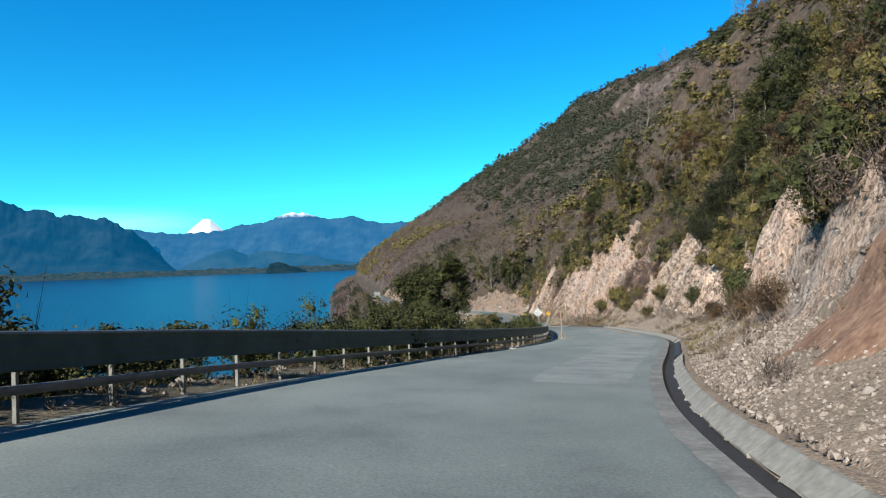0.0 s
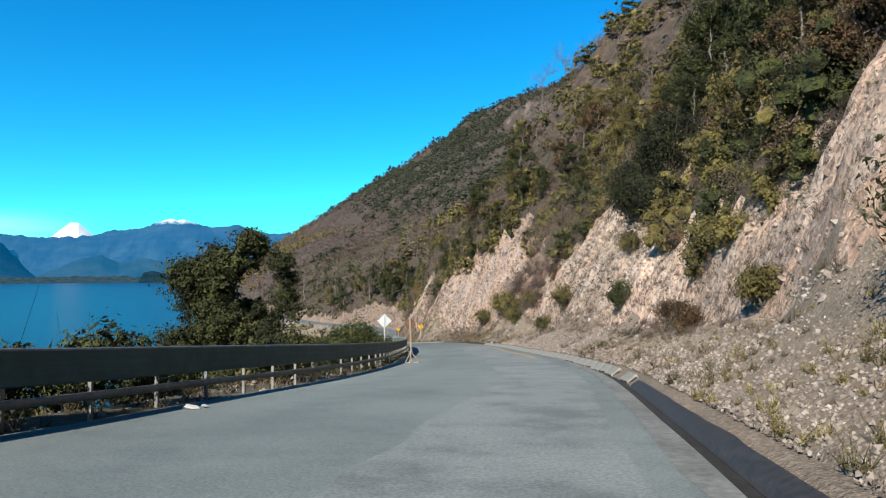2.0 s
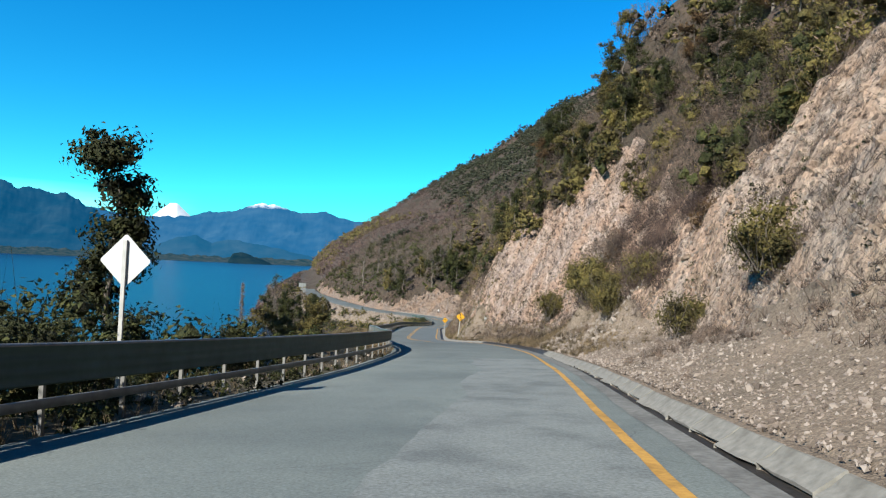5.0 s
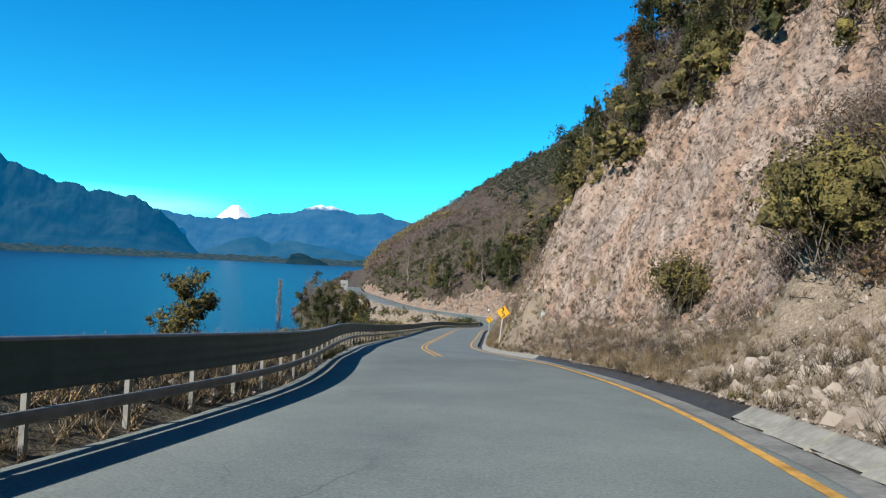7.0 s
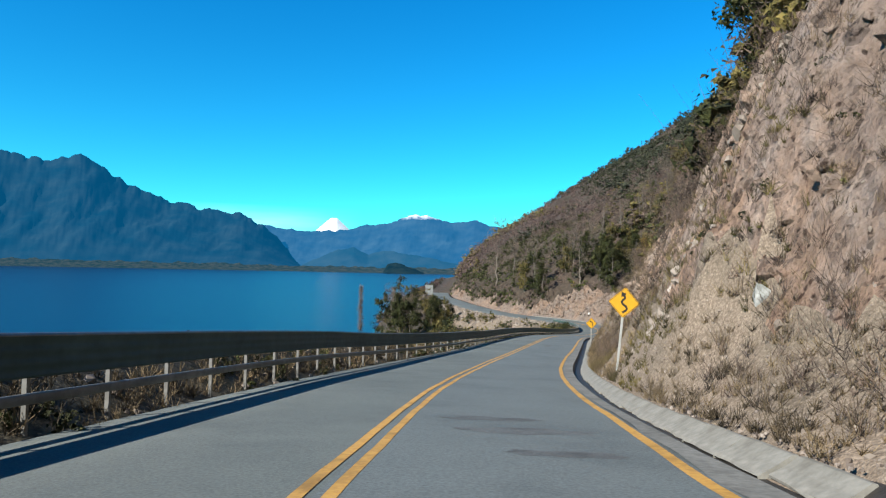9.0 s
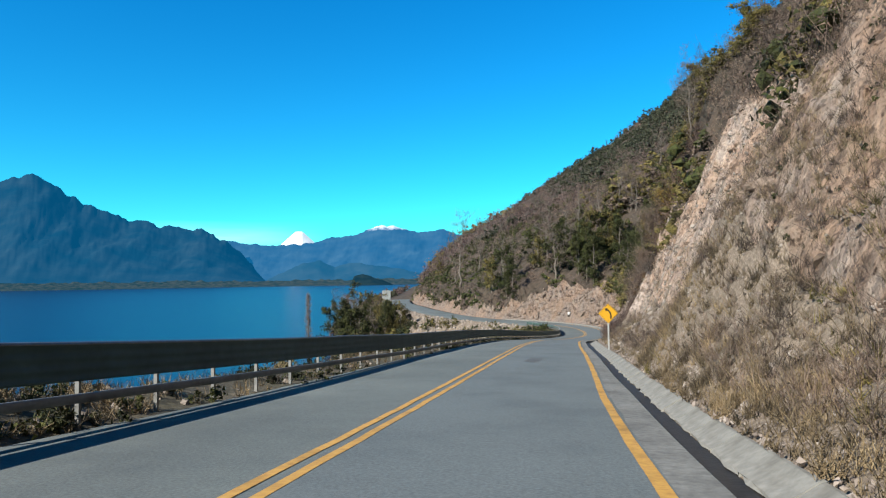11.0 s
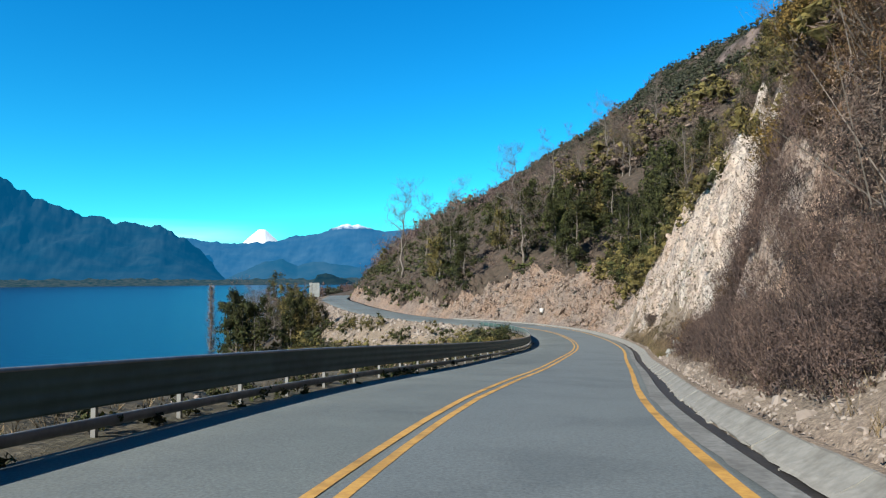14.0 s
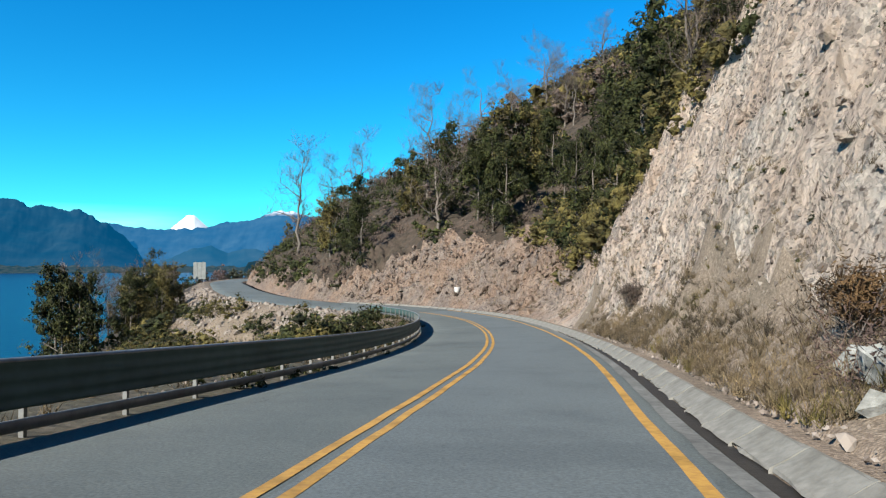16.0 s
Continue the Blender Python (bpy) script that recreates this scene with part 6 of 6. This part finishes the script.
for k, (yl, dl, rd, m, lab) in enumerate(((117, 9.0, 1.6, OLIVE, "rounded olive-green bush at the foot of the cut face"), (107.5, 8.6, 2.1, OLIVE, "large yellow-green bush at the foot of the cut face"), (112, 12.3, 1.6, RUSSET, "reddish bush on the cut face"),
                                          (67, 9.2, 1.1, GREEN, "dark bush clinging to the cut face"), (55.6, 8.3, 0.9, RUSSET, "rust-red bush on the scree"), (52.6, 8.0, 0.8, RUSSET, "rust-red brush on the bank"), (47, 8.4, 0.8, OLIVE, "olive brush at the foot of the bank"),
                                          (36, 7.7, 1.3, GREEN, "dark green bush on the scree"), (27, 9.8, 1.6, GREEN, "dark evergreen bush on the bank"), (72, 11.9, 2.5, SHADED_EVERGREEN, "large dark evergreen bush above the pale face"), (73.0, 12.8, 2.1, SHADED_EVERGREEN, "large dark evergreen bush above the pale face"), (70.4, 13.6, 2.6, SHADED_EVERGREEN, "large dark evergreen bush above the pale face"), (68.6, 12.3, 2.1, SHADED_EVERGREEN, "dense dark evergreen bush above the pale face"), (84, 9.0, 1.3, OLIVE, "yellow-green bush beside the road bend"),
                                          (90, 8.4, 1.1, OLIVE, "yellow-green bush beside the road bend"), (101.5, 7.9, 1.3, OLIVE, "olive-green bush at the foot of the cut face"), (103.5, 8.4, 1.5, OLIVE, "olive-green bush at the foot of the cut face"), (100, 9.4, 1.4, OLIVE, "olive-green bush at the foot of the cut face"), (212, 8.6, 1.9, BROWN, "brown brush on the bank"), (216, 10.5, 2.2, BROWN, "large brown brush on the bank"), (219, 13.5, 1.9, OLIVE, "olive bush on the cut face"), (214.5, 9.4, 1.3, RUSSET, "russet brush on the cut face"), (217.5, 10.0, 1.4, RUSSET, "russet brush on the cut face"), (213.5, 11.8, 1.5, OCHRE, "ochre bush on the cut face"), (221.0, 11.2, 1.4, RUSSET, "russet brush on the cut face"), (226, 9.6, 1.7, OCHRE, "large ochre bush on the cut face"), (223.5, 10.0, 1.5, OCHRE, "ochre bush on the cut face"), (229, 10.0, 1.5, OCHRE, "ochre bush on the cut face"), (244, 14.5, 2.0, OLIVE, "olive-green bush above the cut face"), (70.9, 10.9, 0.9, OLIVE, "sparse olive bush clinging to the cut face"), (33.9, 7.4, 1.0, RUSSET, "withered brown brush at the foot of the bank"), (30.5, 8.2, 1.2, RUSSET, "withered brown brush at the foot of the bank"), (108, 10.2, 1.7, BROWN, "leafless reddish brush on the cut face"), (260.8, 6.8, 0.8, BROWN, "small brown bush beside the drain"),
                                          (240, 7.2, 0.8, RUSSET, "small withered bush on the scree"), (206, 9.2, 1.5, BROWN, "brown brush on the bank"), (283, 11, 2.0, OLIVE, "olive bush below the rock face"))):
    x, y = at_s(s_at(yl), dl)
    bush(float(x), float(y), rd, m, 70 + k, lab)

# ---- single boulders ----
GREY_STONE = speckled("grey_stone", [(0.3, (0.22, 0.225, 0.215)), (0.55, (0.37, 0.385, 0.37)), (0.8, (0.55, 0.57, 0.55))], 2.5, [(0.3, (0.75, 0.75, 0.72)), (0.7, (1.05, 1.05, 1.05))], 0.8, 0.95, 0.6, 0.04)
for k, (yl, dl, size, lab) in enumerate(((130.8, 6.75, 0.42, "pale grey-green stone set in the bank"), (236.1, 5.7, 0.32, "grey boulder at the foot of the bank"), (236.9, 6.1, 0.42, "grey boulder at the foot of the bank"),
                                         (235.2, 5.5, 0.22, "pale boulder beside the drain"), (238.4, 6.4, 0.3, "grey boulder at the foot of the bank"), (234.4, 6.0, 0.36, "grey boulder at the foot of the bank"))):
    x, y = (float(q) for q in at_s(s_at(yl), dl))
    tagged(new("boulder", mesh("boulder", STONES[k % 9], ICO_F, GREY_STONE, smooth=False)), lab, "boulder", "boulders on the bank").matrix_basis = Matrix.LocRotScale((x, y, on_ground(x, y) + 0.1 * size), Euler((0.3 * k, 0.5, 1.3 * k)), (size, size, size * 0.8))

# ---- signs ----
SIGN_YELLOW = speckled("sign_yellow", [(0.3, (0.80, 0.42, 0.015)), (0.7, (0.90, 0.50, 0.03))], 3, [(0.3, (0.93, 0.93, 0.93)), (0.7, (1, 1, 1))], 1.5, 0.45, 0.03, 0.001, 0, 0.5)
SIGN_BLACK = speckled("sign_black", [(0.3, (0.012, 0.012, 0.012)), (0.7, (0.03, 0.03, 0.03))], 5, None, 1, 0.5, 0.03, 0.001, 0, 0.5)
SIGN_GREY = speckled("sign_back", [(0.3, (0.62, 0.64, 0.64)), (0.7, (0.78, 0.79, 0.79))], 2, [(0.3, (0.9, 0.9, 0.9)), (0.7, (1, 1, 1))], 1.2, 0.45, 0.03, 0.001, 0.2, 0.5)
POLE_GREY = speckled("sign_pole", [(0.3, (0.48, 0.50, 0.49)), (0.7, (0.62, 0.64, 0.62))], 4, [(0.35, (0.75, 0.75, 0.72)), (0.6, (1, 1, 1))], 1.5, 0.6, 0.05, 0.002, 0.1, 0.4)
WOOD = speckled("weathered_wood", [(0.3, (0.30, 0.24, 0.18)), (0.7, (0.48, 0.40, 0.31))], 9, [(0.3, (0.7, 0.68, 0.65)), (0.7, (1, 1, 1))], 1, 0.85, 0.4, 0.005)
RUST = speckled("rust_brown", [(0.3, (0.10, 0.05, 0.03)), (0.7, (0.20, 0.10, 0.06))], 5, [(0.3, (0.7, 0.7, 0.7)), (0.7, (1.1, 1.1, 1.1))], 1.5, 0.8, 0.2, 0.003)
WHITE = speckled("white_paint", [(0.3, (0.66, 0.65, 0.62)), (0.7, (0.8, 0.79, 0.76))], 5, [(0.3, (0.8, 0.8, 0.78)), (0.7, (1, 1, 1))], 1.5, 0.7, 0.1, 0.003)


def box(sx, sy, sz, at=(0, 0, 0), turn=None, bevel=0.004):
    bm = bmesh.new()
    bmesh.ops.create_cube(bm, size=1)
    bmesh.ops.scale(bm, vec=(sx, sy, sz), verts=bm.verts)
    if bevel:
        bmesh.ops.bevel(bm, geom=bm.edges[:], offset=bevel, segments=1, affect="EDGES")
    if turn:
        bmesh.ops.rotate(bm, matrix=Euler([radians(a) for a in turn]).to_matrix(), verts=bm.verts)
    bmesh.ops.translate(bm, vec=at, verts=bm.verts)
    return bm


def diamond(side, thick, y, z, corner=0.05):
    """A diamond plate with rounded corners, facing -y, its middle at height z."""
    bm = bmesh.new()
    h, pts = side / math.sqrt(2), []
    for a in (0, 90, 180, 270):
        for o in (-45, -22, 0, 22, 45):
            c = h - corner * math.sqrt(2)
            pts.append((c * math.sin(radians(a)) + corner * math.sin(radians(a + o)), c * math.cos(radians(a)) + corner * math.cos(radians(a + o))))
    face = bm.faces.new([bm.verts.new((px, y, z + pz)) for px, pz in pts])
    ext = bmesh.ops.extrude_face_region(bm, geom=[face])
    bmesh.ops.translate(bm, vec=(0, thick, 0), verts=[v for v in ext["geom"] if isinstance(v, bmesh.types.BMVert)])
    bmesh.ops.recalc_face_normals(bm, faces=bm.faces[:])
    return bm


def stroke(points, width, y, z, head=0.0):
    """A flat painted band through points (x, z), with an arrow head at its end."""
    bm = bmesh.new()
    p = np.array(points, float)
    t = np.gradient(p, axis=0)
    t /= np.linalg.norm(t, axis=1)[:, None]
    nrm = np.stack([t[:, 1], -t[:, 0]], 1) * width / 2
    last = None
    for q, nn in zip(p, nrm):
        pair = [bm.verts.new((q[0] + s * nn[0], y, z + q[1] + s * nn[1])) for s in (-1, 1)]
        if last:
            bm.faces.new((last[0], last[1], pair[1], pair[0]))
        last = pair
    if head:
        e, tt, nn = p[-1], t[-1], nrm[-1] / (width / 2)
        bm.faces.new([bm.verts.new((*(lambda c: (c[0], y, z + c[1]))(c),)) for c in (e + nn * head, e + tt * head * 1.5, e - nn * head)])
    ext = bmesh.ops.extrude_face_region(bm, geom=bm.faces[:])
    bmesh.ops.translate(bm, vec=(0, -0.002, 0), verts=[v for v in ext["geom"] if isinstance(v, bmesh.types.BMVert)])
    bmesh.ops.recalc_face_normals(bm, faces=bm.faces[:])
    return bm


def warning_sign(x, y, height, yaw, lean, arrow, label):
    root = new("warning_sign")
    tagged(root, label, "road sign")
    root.matrix_basis = pose(x, y, on_ground(x, y), 0, lean, yaw)
    pole = part("pole", box(0.075, 0.05, height + 0.75, (0, 0.035, (height + 0.75) / 2 - 0.3)), POLE_GREY, root, "pale grey painted steel post")
    plate = part("plate", diamond(0.75, 0.004, 0.0, height), SIGN_YELLOW, root, "yellow diamond plate")
    h = 0.75 / math.sqrt(2) * 0.93
    part("border", stroke([(h, 0), (0, h), (-h, 0), (0, -h), (h, 0), (h * 0.99, h * 0.01)], 0.018, -0.002, height), SIGN_BLACK, plate, "thin black border")
    part("arrow", stroke(arrow, 0.075, -0.003, height, 0.105), SIGN_BLACK, plate, "black arrow")
    for dz in (-0.25, 0.25):
        bm = bmesh.new()
        bmesh.ops.create_cone(bm, segments=8, radius1=0.014, radius2=0.010, depth=0.012, cap_ends=True)
        bmesh.ops.rotate(bm, matrix=Euler((radians(90), 0, 0)).to_matrix(), verts=bm.verts)
        bmesh.ops.translate(bm, vec=(0.0, -0.008, height + dz * 1.45), verts=bm.verts)
        part("bolt", bm, STEEL, plate, "small steel bolt")
    return root


bend = [(0.13, -0.28), (0.14, -0.17), (0.13, -0.05), (0.09, 0.06), (0.02, 0.14), (-0.06, 0.18)]
wavy = [(-0.04, -0.34), (0.06, -0.28), (0.11, -0.2), (0.06, -0.12), (-0.04, -0.06), (-0.09, 0.02), (-0.04, 0.1), (0.02, 0.15), (0.0, 0.2), (-0.03, 0.24)]
warning_sign(22.0, 184.4, 2.15, 12, 0, bend, "yellow diamond sign with a left-bend arrow on a grey post")
warning_sign(21.5, 141.3, 2.25, 5, 5, wavy, "yellow diamond sign with a winding-road arrow on a grey post")

back = new("road_sign")
tagged(back, "diamond road sign seen from its bare grey back", "road sign")
back.matrix_basis = pose(10.56, 76.52, on_ground(10.56, 76.52), 0, 0, -8)
zb = -6.34 - on_ground(10.56, 76.52)
part("pole", box(0.085, 0.05, zb + 0.7, (0, -0.03, (zb + 0.7) / 2 - 0.3)), POLE_GREY, back, "pale grey steel post")
part("plate", diamond(0.75, 0.004, 0.0, zb), SIGN_GREY, back, "bare metal back of a diamond plate")

# round sign on a wooden stand at the edge of the road
sx, sy = 11.2, 64.85
sz = float(LINE[s_at(64), 2] + 3.9 * LINE[s_at(64), 3])
stand = new("portable_sign")
tagged(stand, "round sign seen from its brown back on a wooden stand", "road sign")
stand.matrix_basis = pose(sx, sy, sz, 0, -2, -10)
part("post", box(0.085, 0.06, 2.56, (0, 0, 1.32)), WOOD, stand, "pale weathered timber post")
bm = bmesh.new()
bmesh.ops.create_cone(bm, segments=28, radius1=0.30, radius2=0.30, depth=0.006, cap_ends=True)
bmesh.ops.rotate(bm, matrix=Euler((radians(90), 0, 0)).to_matrix(), verts=bm.verts)
bmesh.ops.translate(bm, vec=(-0.02, 0.04, 2.2), verts=bm.verts)
part("plate", bm, RUST, stand, "round brown sheet-metal back")
for ang in (20, 140, 260):
    c, s = math.cos(radians(ang)), math.sin(radians(ang))
    bm = box(0.06, 0.05, 0.75)
    bmesh.ops.rotate(bm, matrix=Euler((0, radians(-38), 0)).to_matrix(), verts=bm.verts)
    bmesh.ops.rotate(bm, matrix=Euler((0, 0, radians(ang))).to_matrix(), verts=bm.verts)
    bmesh.ops.translate(bm, vec=(0.23 * c, 0.23 * s, 0.30), verts=bm.verts)
    part("leg", bm, WOOD, stand)
part("base_board", box(0.75, 0.09, 0.04, (0.05, -0.12, 0.025)), WOOD, stand)

BOARD = speckled("weathered_board", [(0.3, (0.20, 0.225, 0.225)), (0.7, (0.30, 0.325, 0.32))], 2, [(0.3, (0.7, 0.7, 0.7)), (0.7, (1, 1, 1))], 0.8, 0.8, 0.1, 0.004)
# large board beside the far road
board = new("roadside_board")
tagged(board, "large weathered grey board on two posts beside the far road", "board")
bx, by = -39.5, 404.5
bz = on_ground(bx, by)
board.matrix_basis = pose(bx, by, bz, 0, 0, -16)
h0 = -22.6 - bz
for k in range(3):
    part("panel", box(1.22, 0.05, 4.4, (-1.25 + 1.25 * k, 0, h0 + 2.2)), BOARD, board, "weathered grey sheet")
for k in (-1.2, 1.2):
    part("post", box(0.14, 0.14, h0 + 5.2, (k, 0.12, (h0 + 5.2) / 2 - 0.6)), WOOD, board)
for k in (0.6, 2.2, 3.8):
    part("rail", box(3.7, 0.06, 0.1, (0, 0.06, h0 + k)), WOOD, board)

# white block at the far bend
tagged(new("marker_block", mesh("marker_block", *(lambda b: ([v.co[:] for v in b.verts], [[v.index for v in f.verts] for f in b.faces if len(f.verts) == 4]))((lambda b: (b.verts.index_update(), b)[1])(box(0.55, 0.45, 0.8, (0, 0, 0.35), None, 0))), WHITE)), "white painted block at the edge of the far bend", "marker block").matrix_basis = pose(25.3, 305.2, on_ground(25.3, 305.2) + 0.02, 0, 0, 20)

# white debris on the road's edge, a painted survey mark
v, f = stones(np.array([[3.98, 40.5, -5.5], [4.22, 40.7, -5.5]]), np.array([0.21, 0.12]))
v[:, 2] = -5.47 + 0.5 * (v[:, 2] + 5.5)
tagged(new("white_rock", mesh("white_rock", v, f, WHITE, smooth=False)), "pale rock lying on the edge of the asphalt", "rock")
i0 = s_at(119)


def mark(d0, d1, y0, y1):
    a0, b0 = at_s(s_at(y0), d0)
    z = float(LINE[i0, 2] - d0 * LINE[i0, 3]) + 0.03
    bm = bmesh.new()
    p0, p1 = Vector((float(at_s(s_at(y0), d0)[0]), float(at_s(s_at(y0), d0)[1]), z)), Vector((float(at_s(s_at(y1), d1)[0]), float(at_s(s_at(y1), d1)[1]), z))
    p0.z, p1.z = float(np.interp(y0, LINE[:600, 1], LINE[:600, 2])) - d0 * LINE[i0, 3] + 0.035, float(np.interp(y1, LINE[:600, 1], LINE[:600, 2])) - d1 * LINE[i0, 3] + 0.035
    sd = (p1 - p0).cross(Vector((0, 0, 1))).normalized() * 0.013
    bm.faces.new([bm.verts.new(q) for q in (p0 - sd, p0 + sd, p1 + sd, p1 - sd)])
    return bm


survey = tagged(new("trim_survey_mark"), "thin white survey mark painted on the asphalt", "road marking", "", "structure")
for q in ((2.08, 3.0, 118.2, 118.35), (2.5, 2.52, 118.25, 118.9), (2.33, 2.72, 118.88, 118.95)):
    part("stroke", mark(*q), WHITE, survey)

# ---- gutter slabs: short cast pieces with ragged ends, none where the bank is bare earth ----
gutter = tagged(new("trim_gutter"), "pale sloping concrete slabs lining the road's drain", "gutter", "", "structure")
SLABS = []
for k in range(10):
    r = np.random.default_rng(200 + k)
    bm = bmesh.new()
    pts = [(4.38 + r.uniform(-0.05, 0.06), -0.135), (4.42 + r.uniform(-0.04, 0.04), -0.10), (4.68, 0.0), (4.92, 0.115), (5.0, 0.12), (5.06, 0.0)]
    if k < 5:
        pts = [(4.47 + 0.70 * (px - 4.38), pz) for px, pz in pts]
    else:
        pts = [(4.46 + 0.55 * (px - 4.38), pz) for px, pz in pts]
    rows = []
    for yy in (-0.745 + r.uniform(0, 0.02), -0.25, 0.25, 0.745 - r.uniform(0, 0.02)):
        rows.append([bm.verts.new((px + (r.uniform(-0.05, 0.05) if n == 0 else r.uniform(-0.012, 0.012)), yy, pz + r.uniform(-0.008, 0.008))) for n, (px, pz) in enumerate(pts)])
    for a, b in zip(rows, rows[1:]):
        for n in range(len(pts) - 1):
            bm.faces.new((a[n], a[n + 1], b[n + 1], b[n]))
    for row in (rows[0], rows[-1]):
        low = [bm.verts.new((v.co.x, v.co.y, v.co.z - 0.09)) for v in row]
        for n in range(len(pts) - 1):
            bm.faces.new((row[n], row[n + 1], low[n + 1], low[n]))
    bmesh.ops.recalc_face_normals(bm, faces=bm.faces[:])
    me = bpy.data.meshes.new("slab")
    bm.to_mesh(me)
    bm.free()
    me.materials.append(CONCRETE)
    SLABS.append(me)
s_along = 0.0
for i in range(s_at(-14), s_at(318)):
    s_along += float(np.hypot(LINE[i + 1, 0] - LINE[i, 0], LINE[i + 1, 1] - LINE[i, 1]))
    if s_along < 1.4:
        continue
    s_along = 0.0
    yy = LINE[i, 1]
    if 104 < yy < 124 or 33 < yy < 46 or 47.5 < yy < 49:
        continue
    o = new("slab", SLABS[int(rng.integers(5)) + (5 if yy < 86 else 0)])
    o.parent = gutter
    slope = math.degrees(math.atan2(LINE[i + 1, 2] - LINE[i - 1, 2], float(np.hypot(*(LINE[i + 1, :2] - LINE[i - 1, :2])))))
    dx, dy = RIGHT[i] * drain_d(i)
    o.matrix_basis = pose(LINE[i, 0] + dx, LINE[i, 1] + dy, LINE[i, 2] - 4.7 * LINE[i, 3] + rng.uniform(-0.012, 0.012), slope, 0, -math.degrees(math.atan2(tan[i, 0], tan[i, 1])))

# ---- the nearest stones at the foot of the bank, one by one ----
STONE_MESHES = [mesh("stone", v, ICO_F, PALE, smooth=False) for v in STONES]
for k, (p, size) in enumerate(zip(*NEAR_STONES)):
    o = new("stone", STONE_MESHES[k % 9])
    o.parent = ground_right
    o.matrix_basis = Matrix.LocRotScale(tuple(p), Euler(tuple(rng.uniform(0, 6.28, 3))), (size, size, size))
